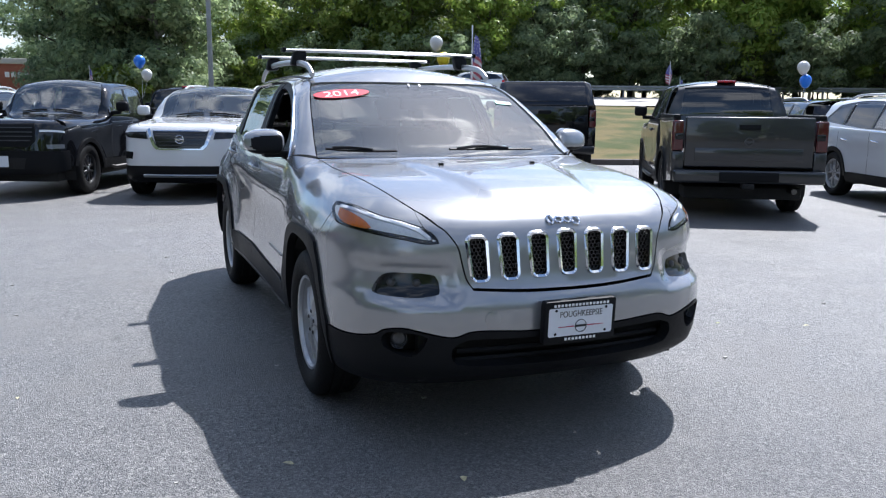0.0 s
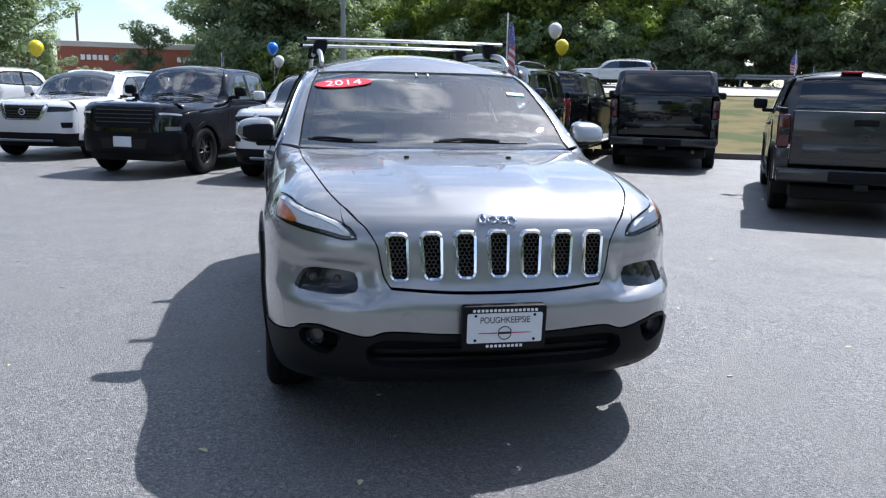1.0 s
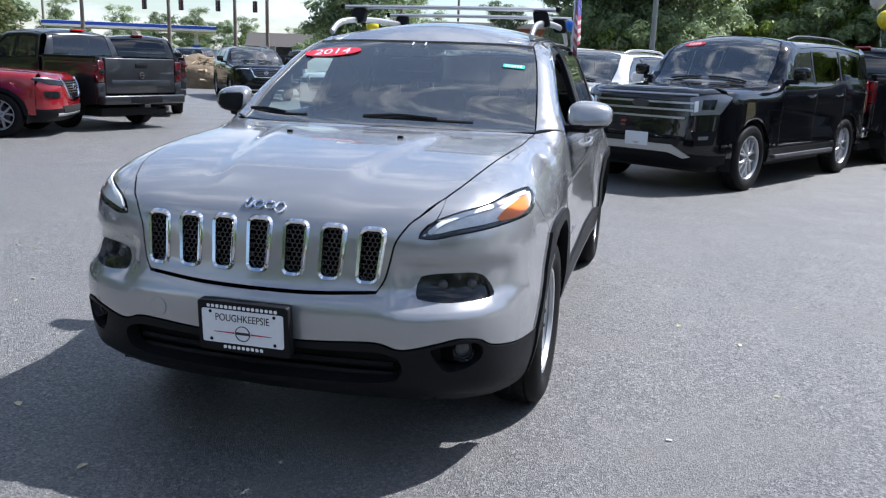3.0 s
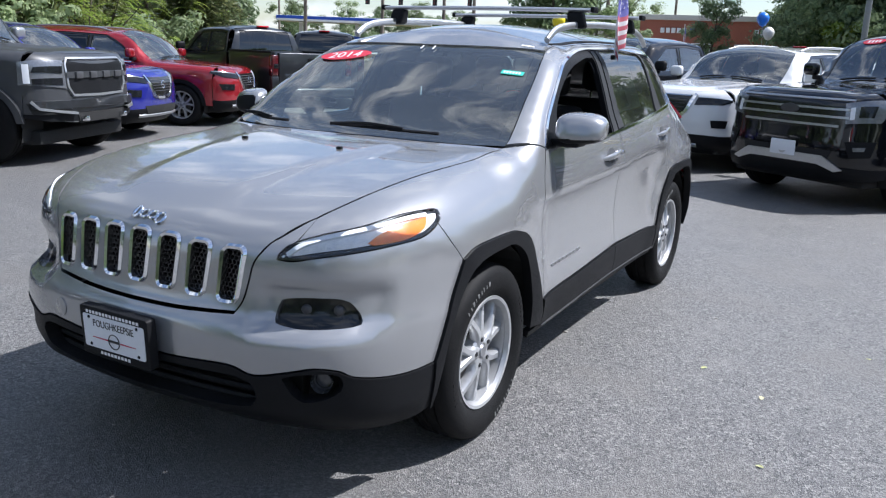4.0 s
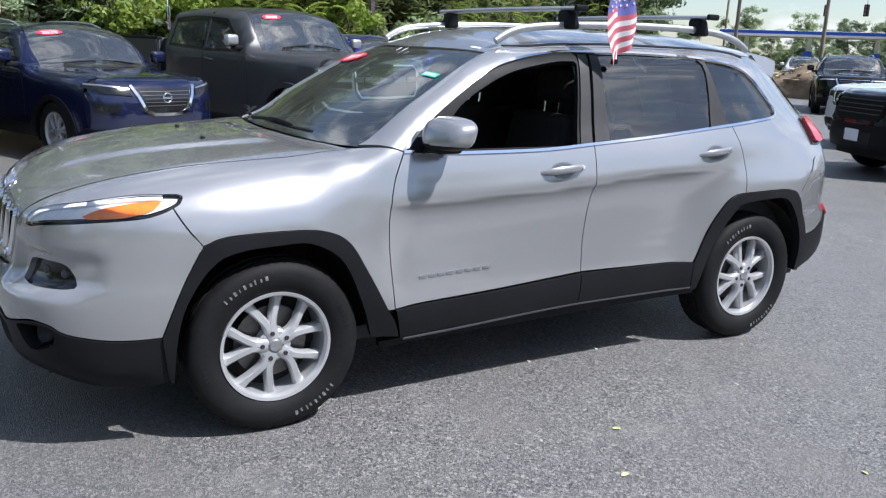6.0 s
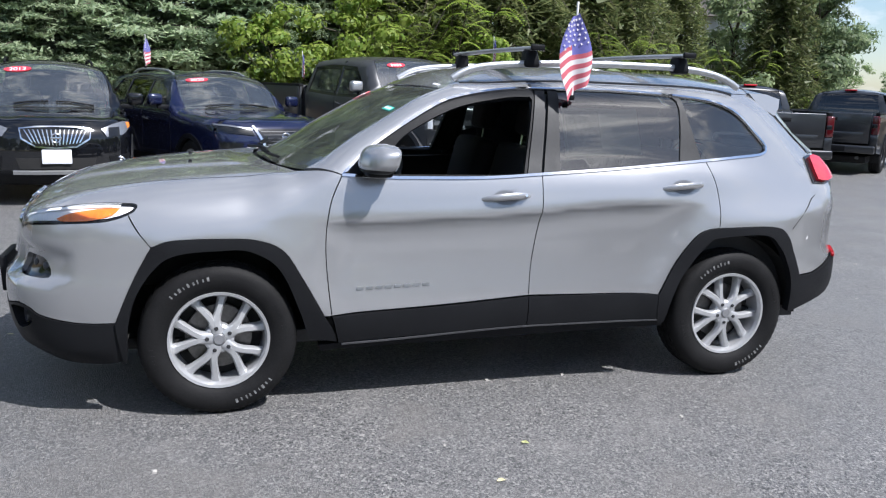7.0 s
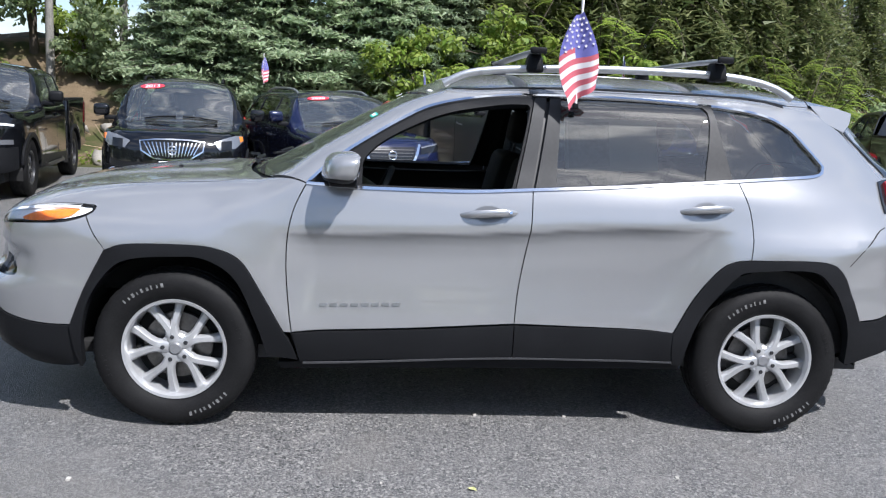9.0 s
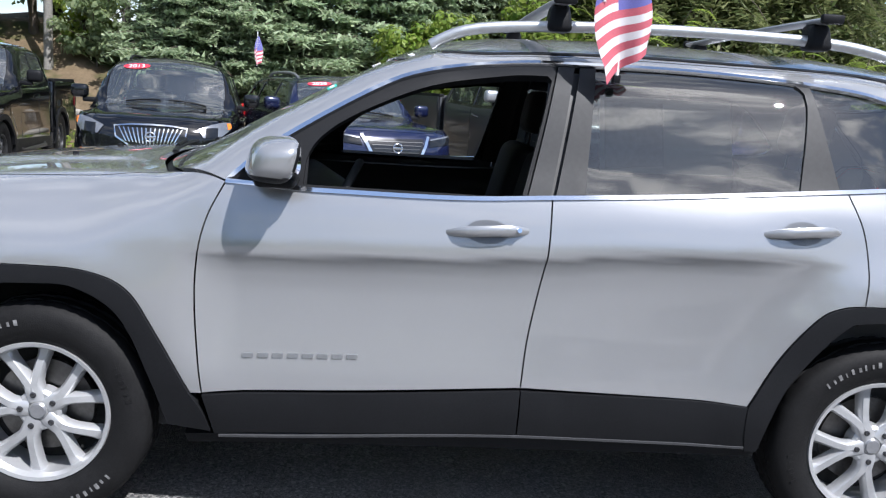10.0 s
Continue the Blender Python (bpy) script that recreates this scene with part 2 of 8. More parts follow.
def mesh_of(name, verts, faces, normals=None, material=None):
    me = bpy.data.meshes.new(name)
    me.from_pydata([tuple(v) for v in verts], [], [tuple(int(i) for i in f) for f in faces])
    if normals is not None:
        me.polygons.foreach_set("use_smooth", [True] * len(me.polygons))
        me.normals_split_custom_set_from_vertices([tuple(n) for n in normals])
    if material:
        me.materials.append(material)
    return me


def skin(shape, chart, outer, step=0.05, holes=(), lift=0.0, lip=0.014, gap=0.0025):
    """A sheet of the body's surface within closed loops of its chart: places, normals and triangles, with a lip turned in at the edges."""
    loops = [inset(outer, gap) if gap else outer] + [np.asarray(h) for h in holes]
    (x0, y0), (x1, y1) = loops[0].min(0), loops[0].max(0)
    gx, gy = np.meshgrid(np.arange(x0 + step / 2, x1, step), np.arange(y0 + step / 2, y1, step))
    gx[1::2] += step / 2
    grid = np.stack([gx.ravel(), gy.ravel()], 1)
    ok = inside(grid, loops[0])
    for h in loops[1:]:
        ok &= ~inside(grid, h)
    grid = grid[ok]
    edge = np.vstack(loops)
    if len(grid):
        near = np.min(np.linalg.norm(grid[:, None, :] - edge[None], axis=2), axis=1)
        grid = grid[near > step * 0.42]
    pts = np.vstack([edge, grid])
    edges, k = [], 0
    for l in loops:
        n = len(l)
        edges += [(k + i, k + (i + 1) % n) for i in range(n)]
        k += n
    vs, _, fs, *_ = geometry.delaunay_2d_cdt([Vector(p) for p in pts], edges, [], 0, 1e-6, True)
    q = np.array([tuple(v) for v in vs])
    f = np.array([tuple(t) for t in fs if len(t) == 3], int)
    mid = q[f].mean(1)
    ok = inside(mid, loops[0])
    for h in loops[1:]:
        ok &= ~inside(mid, h)
    f = f[ok]
    o, d = chart.rays(q)
    p = shape.cast(o, d)
    n = shape.normal(p)
    p = p + n * lift
    fn = np.cross(p[f[:, 1]] - p[f[:, 0]], p[f[:, 2]] - p[f[:, 0]])
    flip = np.sum(fn * n[f[:, 0]], 1) < 0
    f[flip] = f[flip][:, ::-1]
    verts, norms, faces = list(p), list(n), [tuple(t) for t in f]
    if lip:
        seen = {}
        for a, b, c in f:
            for e in ((a, b), (b, c), (c, a)):
                seen[e] = True
        for a, b in [e for e in seen if (e[1], e[0]) not in seen]:
            out = np.cross(p[b] - p[a], n[a])
            out /= max(np.linalg.norm(out), 1e-9)
            i = len(verts)
            verts += [p[a], p[b], p[b] - n[b] * lip, p[a] - n[a] * lip]
            norms += [out] * 4
            faces.append((i, i + 3, i + 2, i + 1))
    return np.array(verts), np.array(norms), faces


def mirrored(v, n, f):
    s = np.array((-1.0, 1, 1))
    return v * s, n * s, [tuple(reversed(t)) for t in f]


def thing(name, m=None, label="", category="", group="", kind=""):
    ob = new(name)
    ob.empty_display_size = 0.2
    if m is not None:
        ob.matrix_world = m
    return tagged(ob, label, category, group, kind)


def part(name, data, material, parent=None, label=""):
    """One mesh object under its thing or part; data is a bmesh, a mesh, or places, normals and faces."""
    if isinstance(data, bmesh.types.BMesh):
        me = bpy.data.meshes.new(name)
        data.to_mesh(me)
        data.free()
        me.materials.append(material)
    elif isinstance(data, bpy.types.Mesh):
        me = data
    else:
        me = mesh_of(name, data[0], data[2], data[1], material)
    ob = new(name, me)
    if parent is not None:
        ob.parent = parent
    if label:
        ob["label"] = label
    return ob


def repaint(ob, m, old, fresh, label="", name=None):
    """A copy of a thing at the pose m, with one paint changed for another."""
    c = copy_thing(ob, m)
    if label:
        c["label"] = label
    for o in c.children_recursive:
        for slot in o.material_slots:
            if slot.material is old:
                slot.link = "OBJECT"
                slot.material = fresh
    return c


def smooth(bm, angle=35):
    lim = radians(angle)
    for f in bm.faces:
        f.smooth = True
    for e in bm.edges:
        if len(e.link_faces) == 2 and e.calc_face_angle(0) > lim:
            e.smooth = False
    return bm


def block(x0, x1, y0, y1, z0, z1, bevel=0.0, seg=2, m=None):
    bm = bmesh.new()
    bmesh.ops.create_cube(bm, size=1)
    for v in bm.verts:
        v.co = ((x0 + x1) / 2 + v.co.x * (x1 - x0), (y0 + y1) / 2 + v.co.y * (y1 - y0), (z0 + z1) / 2 + v.co.z * (z1 - z0))
    if bevel:
        bmesh.ops.bevel(bm, geom=bm.edges[:], offset=bevel, segments=seg, affect="EDGES", profile=0.5)
    if m is not None:
        bm.transform(m)
    return smooth(bm)


def join(*bms):
    """Joins loose bmeshes into the first."""
    first = bms[0]
    for b in bms[1:]:
        me = bpy.data.meshes.new("tmp")
        b.to_mesh(me)
        b.free()
        first.from_mesh(me)
        bpy.data.meshes.remove(me)
    return first


def lathe(profile, seg=48, axis="x", m=None, wobble=None):
    """Turns (radius, along) points round the x axis."""
    bm = bmesh.new()
    rings = []
    for k, (r, a) in enumerate(profile):
        ring = []
        for i in range(seg):
            t = 2 * math.pi * i / seg
            rr = r + (wobble(k, i) if wobble else 0)
            ring.append(bm.verts.new((a, rr * math.cos(t), rr * math.sin(t)) if axis == "x" else (rr * math.cos(t), rr * math.sin(t), a)))
        rings.append(ring)
    for a, b in zip(rings, rings[1:]):
        for i in range(seg):
            j = (i + 1) % seg
            bm.faces.new((a[i], a[j], b[j], b[i]))
    bmesh.ops.recalc_face_normals(bm, faces=bm.faces[:])
    if m is not None:
        bm.transform(m)
    return smooth(bm, 30)


def tube(path, radius, seg=8, caps=True, squash=(1, 1), up=(0, 0, 1), closed=False):
    """A bar swept along places; radius is one number or one for each place. squash: width and height of its section."""
    path = [Vector(p) for p in path]
    n = len(path)
    rad = [radius] * n if isinstance(radius, (int, float)) else list(radius)
    bm, rings = bmesh.new(), []
    for i, p in enumerate(path):
        a = path[(i - 1) % n] if (closed or i > 0) else p
        b = path[(i + 1) % n] if (closed or i < n - 1) else p
        t = (b - a).normalized()
        u = t.cross(Vector(up))
        u = u.normalized() if u.length > 1e-4 else t.orthogonal().normalized()
        w = u.cross(t)
        rings.append([bm.verts.new(p + rad[i] * (squash[0] * math.cos(2 * math.pi * k / seg) * u + squash[1] * math.sin(2 * math.pi * k / seg) * w)) for k in range(seg)])
    for i in range(n if closed else n - 1):
        a, b = rings[i], rings[(i + 1) % n]
        for k in range(seg):
            j = (k + 1) % seg
            bm.faces.new((a[k], a[j], b[j], b[k]))
    if caps and not closed:
        bm.faces.new(rings[0])
        bm.faces.new(rings[-1])
    bmesh.ops.recalc_face_normals(bm, faces=bm.faces[:])
    return smooth(bm, 50)


def ribbon(shape, pts, width, height, base=0.0, closed=False):
    """A flat bar laid along places on the body's surface."""
    p = np.asarray(pts, float)
    n = shape.normal(p, 0.01)
    t = np.roll(p, -1, 0) - np.roll(p, 1, 0)
    if not closed:
        t[0], t[-1] = p[1] - p[0], p[-1] - p[-2]
    t /= np.maximum(np.linalg.norm(t, axis=1), 1e-9)[:, None]
    w = np.cross(t, n) * width / 2
    bm, rows = bmesh.new(), []
    for i in range(len(p)):
        b = p[i] + n[i] * base
        h = n[i] * height
        rows.append([bm.verts.new(b - w[i] - n[i] * 0.006), bm.verts.new(b - w[i] * 0.8 + h), bm.verts.new(b + w[i] * 0.8 + h), bm.verts.new(b + w[i] - n[i] * 0.006)])
    m = len(rows)
    for i in range(m if closed else m - 1):
        a, b = rows[i], rows[(i + 1) % m]
        for k in range(3):
            bm.faces.new((a[k], a[k + 1], b[k + 1], b[k]))
    bmesh.ops.recalc_face_normals(bm, faces=bm.faces[:])
    return smooth(bm, 60)


def plate2d(pts, depth, m=None, bevel=0.0):
    """A flat plate with the outline pts (x, y), depth thick along z."""
    bm = bmesh.new()
    f = bm.faces.new([bm.verts.new((x, y, 0)) for x, y in pts])
    if f.calc_area() and f.normal.z < 0:
        f.normal_flip()
    r = bmesh.ops.extrude_face_region(bm, geom=[f])
    for v in r["geom"]:
        if isinstance(v, bmesh.types.BMVert):
            v.co.z += depth
    bmesh.ops.recalc_face_normals(bm, faces=bm.faces[:])
    if bevel:
        bmesh.ops.bevel(bm, geom=[e for e in bm.edges if all(v.co.z > depth / 2 for v in e.verts)], offset=bevel, segments=2, affect="EDGES", profile=0.5)
    if m is not None:
        bm.transform(m)
    return smooth(bm, 40)


def oval(rx, ry, n=28):
    return [(rx * math.cos(2 * math.pi * i / n), ry * math.sin(2 * math.pi * i / n)) for i in range(n)]


def round_rect(w, h, r, n=5):
    out = []
    for cx, cy, a0 in ((w / 2 - r, h / 2 - r, 0), (-w / 2 + r, h / 2 - r, 90), (-w / 2 + r, -h / 2 + r, 180), (w / 2 - r, -h / 2 + r, 270)):
        for i in range(n + 1):
            a = radians(a0 + 90 * i / n)
            out.append((cx + r * math.cos(a), cy + r * math.sin(a)))
    return out


def words(name, text, size, m, material, parent=None, depth=0.001, squeeze=1.0):
    """Text as a mesh in the built-in font, centred at m."""
    c = bpy.data.curves.new(name, "FONT")
    c.body, c.size, c.extrude, c.align_x, c.align_y = text, size, depth, "CENTER", "CENTER"
    tmp = bpy.data.objects.new(name, c)
    me = bpy.data.meshes.new_from_object(tmp)
    bpy.data.objects.remove(tmp)
    me.transform(m @ Matrix.Diagonal((squeeze, 1, 1, 1)))
    me.materials.append(material)
    ob = new(name, me)
    if parent is not None:
        ob.parent = parent
    return ob


def basis(p, n, up=(0, 0, 1)):
    """A pose at p whose z points along n and whose y is as near to up as can be."""
    z = Vector(n).normalized()
    x = Vector(up).cross(z).normalized()
    y = z.cross(x)
    return Matrix.Translation(p) @ Matrix((x, y, z)).transposed().to_4x4()


# ---- ground, lot, road ----
KERB_N, KERB_T, KERB_S = np.array((.36, .93)), np.array((.93, -.36)), 16.0
KERB_END = np.array((2.8, 16.12))
FOOT = spline1((-60, -12.5), (-8, -11.9), (0, -11.9), (8, -14.6), (16, -18.5), (30, -27), (60, -44))
TOWARDS_EAST = lambda x, y: sstep(x * .93 - y * .36, -14, -4)


def land(x, y):
    """Height of the ground: flat lot, a grass rise to the road in the north, a wooded bank in the west."""
    s = .36 * x + .93 * y - KERB_S
    east = TOWARDS_EAST(x, y)
    north = east * (1.42 * sstep(s, .2, 19) + .055 * np.clip(s - 20, 0, 11)) + (1 - east) * .7 * sstep(s, 10, 40)
    u = FOOT(y) - x
    west = 2.7 * sstep(u, -.2, 6.5) + .05 * np.maximum(u - 6.5, 0) * (u < 40) + 1.7 * (u >= 40)
    west = west * (1 - sstep(y, 18, 34))
    return np.where(u > -.2, west, 0) + north * (u < 0)


def ground_material(name, a, b, c, scale):
    m = surface(name, a, .9, vary=.25, scale=scale, fine=40, bump=.6, bscale=35, col2=b, spread=.8, spec=.15)
    n, l = m.node_tree.nodes, m.node_tree.links.new
    noise_, mix = n.new("ShaderNodeTexNoise"), n.new("ShaderNodeMix")
    noise_.inputs["Scale"].default_value, noise_.inputs["Detail"].default_value = scale * .35, 6
    ramp = n.new("ShaderNodeMapRange")
    ramp.inputs["From Min"].default_value, ramp.inputs["From Max"].default_value = .48, .60
    mix.data_type = "RGBA"
    mix.inputs["B"].default_value = (*c, 1)
    base = n["Principled BSDF"].inputs["Base Color"]
    old = base.links[0].from_socket
    l(n["Texture Coordinate"].outputs["Object"], noise_.inputs["Vector"])
    l(noise_.outputs[0], ramp.inputs["Value"])
    l(ramp.outputs[0], mix.inputs["Factor"])
    l(old, mix.inputs["A"])
    l(mix.outputs["Result"], base)
    return m


GRASS = ground_material("dry_grass", (.105, .088, .028), (.18, .14, .06), (.055, .068, .018), 1.5)
LITTER = ground_material("leaf_litter", (.085, .06, .035), (.20, .15, .095), (.05, .055, .02), 3.5)


def asphalt():
    m = bpy.data.materials.new("worn_asphalt")
    m.use_nodes = True
    n, l = m.node_tree.nodes, m.node_tree.links.new
    b = n["Principled BSDF"]
    tc = n.new("ShaderNodeTexCoord")

    def tex(scale, detail=4, rough=.5):
        t = n.new("ShaderNodeTexNoise")
        t.inputs["Scale"].default_value, t.inputs["Detail"].default_value, t.inputs["Roughness"].default_value = scale, detail, rough
        l(tc.outputs["Object"], t.inputs["Vector"])
        return t.outputs[0]

    def ramp(src, a, b_, lo=0.0, hi=1.0):
        r = n.new("ShaderNodeMapRange")
        r.inputs["From Min"].default_value, r.inputs["From Max"].default_value, r.inputs["To Min"].default_value, r.inputs["To Max"].default_value = a, b_, lo, hi
        l(src, r.inputs["Value"])
        return r.outputs[0]

    def blend(fac, a, b_, mode="MIX"):
        x = n.new("ShaderNodeMix")
        x.data_type, x.blend_type = "RGBA", mode
        l(fac, x.inputs["Factor"])
        for sock, v in (("A", a), ("B", b_)):
            if isinstance(v, tuple):
                x.inputs[sock].default_value = (*v, 1)
            else:
                l(v, x.inputs[sock])
        return x.outputs["Result"]
    def grains(scale):
        v = n.new("ShaderNodeTexVoronoi")
        v.inputs["Scale"].default_value = scale
        l(tc.outputs["Object"], v.inputs["Vector"])
        c = n.new("ShaderNodeSeparateColor")
        l(v.outputs["Color"], c.inputs[0])
        return v.outputs["Distance"], c.outputs[0], c.outputs[1]
    near, shade, pick = grains(155)
    near2, shade2, pick2 = grains(92)
    tar = blend(ramp(tex(330, 3, .7), .35, .65), (.038, .038, .040), (.105, .105, .107))
    fine_stones = blend(ramp(shade, .30, 1.0), tar, (.268, .260, .248))
    stones = blend(ramp(shade2, .87, .95), fine_stones, (.33, .318, .30))
    pits = blend(ramp(pick2, .88, .93), stones, (.026, .026, .028))
    worn = blend(ramp(tex(.55, 6, .6), .42, .70, 0, .5), pits, blend(ramp(shade, .2, .9), (.10, .098, .095), (.20, .197, .19)))
    dusty = blend(ramp(tex(2.3, 7, .7), .55, .70, 0, .52), worn, (.25, .24, .228))
    dusty = blend(ramp(tex(.9, 7, .62), .52, .60, 0, .55), dusty, blend(ramp(shade, .1, .95), (.115, .108, .10), (.205, .195, .182)))
    scuffs = blend(ramp(tex(5.5, 8, .75), .64, .74, 0, .5), dusty, (.33, .315, .30))
    l(blend(ramp(tex(.18, 3), .35, .65, 0, .30), scuffs, (.10, .10, .105)), b.inputs["Base Color"])
    l(ramp(tex(1.2, 5), .3, .7, .40, .54), b.inputs["Roughness"])
    b.inputs["Specular IOR Level"].default_value = .85
    hgt = n.new("ShaderNodeMath")
    hgt.operation = "ADD"
    l(near, hgt.inputs[0])
    l(tex(260, 3, .6), hgt.inputs[1])
    bp = n.new("ShaderNodeBump")
    bp.inputs["Strength"].default_value, bp.inputs["Distance"].default_value = .85, .007
    l(hgt.outputs[0], bp.inputs["Height"])
    l(bp.outputs[0], b.inputs["Normal"])
    return m


ASPHALT = asphalt()
CONCRETE = surface("pale_concrete", (.36, .34, .32), .8, vary=.15, scale=.6, fine=20, bump=.2, bscale=60)
KERB_STONE = surface("dark_kerb", (.12, .10, .09), .8, vary=.3, scale=3, fine=40, bump=.4, bscale=60)
GALV = surface("galvanised_steel", (.30, .31, .31), .5, .8, vary=.15, scale=4)
BARK = surface("bark", (.075, .06, .045), .9, vary=.4, scale=6, fine=40, bump=.8, bscale=30)
PALE_BARK = surface("pale_bark", (.20, .19, .17), .9, vary=.35, scale=6, fine=40, bump=.6, bscale=30)
BRICK = surface("red_brick_far", (.30, .105, .07), .85, vary=.2, scale=.8, fine=14, bump=.2, bscale=20)
ROCK = surface("field_stone", (.26, .24, .21), .85, vary=.3, scale=2.5, fine=30, bump=.6, bscale=25)

axis = np.unique(np.concatenate([np.linspace(-900, -60, 15), np.arange(-60, -28, 2.5), np.arange(-28, 12, .8), np.arange(12, 84, 2.5), np.linspace(84, 900, 15)]))
ayis = np.unique(np.concatenate([np.linspace(-900, -30, 14), np.arange(-30, -10, 2.0), np.arange(-10, 40, .8), np.arange(40, 90, 2.5), np.linspace(90, 900, 15)]))
gx, gy = np.meshgrid(axis, ayis)
gz = land(gx, gy)
flat = (FOOT(gy) - gx < -.2) & (gz < .004)
rough_ground = np.array([noise.noise(Vector((x * .55, y * .55, 3))) + .5 * noise.noise(Vector((x * 1.7, y * 1.7, 8))) for x, y in zip(gx.ravel(), gy.ravel())]).reshape(gx.shape)
gz = np.where(flat, -.03, gz + np.where(FOOT(gy) - gx > 0, .28 * rough_ground * sstep(FOOT(gy) - gx, 0, 2), .05 * rough_ground * np.minimum(1, gz)))
nx, ny = gx.shape[1], gx.shape[0]
quads = [(j * nx + i, j * nx + i + 1, (j + 1) * nx + i + 1, (j + 1) * nx + i) for j in range(ny - 1) for i in range(nx - 1)]
me = bpy.data.meshes.new("ground")
me.from_pydata(np.stack([gx.ravel(), gy.ravel(), gz.ravel()], 1).tolist(), [], quads)
me.materials.append(GRASS)
me.materials.append(LITTER)
me.polygons.foreach_set("use_smooth", [True] * len(me.polygons))
me.polygons.foreach_set("material_index", [1 if FOOT(p.center.y) - p.center.x > -1.5 and p.center.y < 40 else 0 for p in me.polygons])
tagged(new("ground", me), "dry grass and leaf-strewn earth round a paved lot", "ground", kind="structure")

# the paved lot: one slab with the kerb line as its north edge
edge = [tuple(KERB_END + KERB_T * 75), tuple(KERB_END), tuple(KERB_END + KERB_N * 11), tuple(KERB_END + KERB_N * 11 - KERB_T * 45)]
west_edge = [(float(FOOT(y)) + .1, y) for y in np.arange(30, -61, -3)]
bm = bmesh.new()
f = bm.faces.new([bm.verts.new((x, y, 0)) for x, y in edge + west_edge + [(75, -60)]])
if f.normal.z < 0:
    f.normal_flip()
bmesh.ops.triangulate(bm, faces=bm.faces[:])
pave = part("pavement", bm, ASPHALT)
tagged(pave, "worn grey asphalt of a car lot with pale stains", "pavement", kind="structure")

# kerb stones along the grass
KT = math.degrees(math.atan2(KERB_T[1], KERB_T[0]))
kerb = thing("kerb", None, "low dark kerb between asphalt and grass", "kerb", kind="structure")
stone_mesh = None
for k in range(30):
    c = KERB_END + KERB_T * (1.0 + k * 2.0) + KERB_N * .08
    if stone_mesh is None:
        o = part("kerb_stone", block(-.99, .99, -.08, .08, -.1, .14, .02), KERB_STONE, kerb)
        stone_mesh = o.data
    else:
        o = part("kerb_stone", stone_mesh, None, kerb)
    o.matrix_local = pose(c[0], c[1], 0, 0, 0, KT)


def strip(name, s0, s1, t0, t1, up, material, n=40, label="", category=""):
    """A band along the kerb's direction, laid on the land."""
    bm = bmesh.new()
    rows = []
    for k in range(n + 1):
        t = t0 + (t1 - t0) * k / n
        row = []
        for s in np.linspace(s0, s1, 4):
            p = KERB_END + KERB_T * t + KERB_N * (s)
            row.append(bm.verts.new((p[0], p[1], float(land(np.array(p[0]), np.array(p[1]))) + up)))
        rows.append(row)
    for a, b in zip(rows, rows[1:]):
        for i in range(3):
            bm.faces.new((a[i], b[i], b[i + 1], a[i + 1]))
    bmesh.ops.recalc_face_normals(bm, faces=bm.faces[:])
    for f in bm.faces:
        if f.normal.z < 0:
            f.normal_flip()
    return tagged(part(name, smooth(bm), material), label, category, kind="structure")


strip("road", 20.5, 30, -70, 95, .06, CONCRETE, label="pale sunlit road beyond the grass", category="road")
# guard rail beyond the road
rail = thing("guard_rail", None, "grey steel guard rail along the far side of the road", "guard rail", kind="structure")


def at_st(s, t, z=0.0):
    p = KERB_END + KERB_T * t + KERB_N * s
    return Vector((p[0], p[1], float(land(np.array(p[0]), np.array(p[1]))) + z))


for z, r_ in ((.66, .075), (.50, .075)):
    part("rail_beam", tube([at_st(31.5, t, z) for t in np.linspace(-20, 90, 45)], r_, 6, squash=(.35, 1)), GALV, rail)
post_mesh = None
for k in range(45):
    o = part("rail_post", post_mesh or block(-.05, .05, -.06, .06, -.2, .72, .01), GALV, rail)
    post_mesh = o.data
    o.matrix_local = Matrix.Translation(at_st(31.62, -20 + k * 2.5)) @ pose(0, 0, 0, 0, 0, KT)


# ---- leaves and trees ----
def leaf_material(name, a, b, glow=.45, rough=.5):
    """Leaves that let light through, each a little different."""
    m = bpy.data.materials.new(name)
    m.use_nodes = True
    n, l = m.node_tree.nodes, m.node_tree.links.new
    p = n["Principled BSDF"]
    geo, mix, obj = n.new("ShaderNodeNewGeometry"), n.new("ShaderNodeMix"), n.new("ShaderNodeObjectInfo")
    mix.data_type = "RGBA"
    mix.inputs["A"].default_value, mix.inputs["B"].default_value = (*a, 1), (*b, 1)
    l(geo.outputs["Random Per Island"], mix.inputs["Factor"])
    hsv, rng = n.new("ShaderNodeHueSaturation"), n.new("ShaderNodeMapRange")
    rng.inputs["To Min"].default_value, rng.inputs["To Max"].default_value = .75, 1.25
    l(obj.outputs["Random"], rng.inputs["Value"])
    l(rng.outputs[0], hsv.inputs["Value"])
    l(mix.outputs["Result"], hsv.inputs["Color"])
    l(hsv.outputs[0], p.inputs["Base Color"])
    p.inputs["Roughness"].default_value, p.inputs["Specular IOR Level"].default_value = rough, .35
    tr, add = n.new("ShaderNodeBsdfTranslucent"), n.new("ShaderNodeMixShader")
    l(hsv.outputs[0], tr.inputs[0])
    add.inputs[0].default_value = glow
    l(p.outputs[0], add.inputs[1])
    l(tr.outputs[0], add.inputs[2])
    l(add.outputs[0], n["Material Output"].inputs["Surface"])
    return m


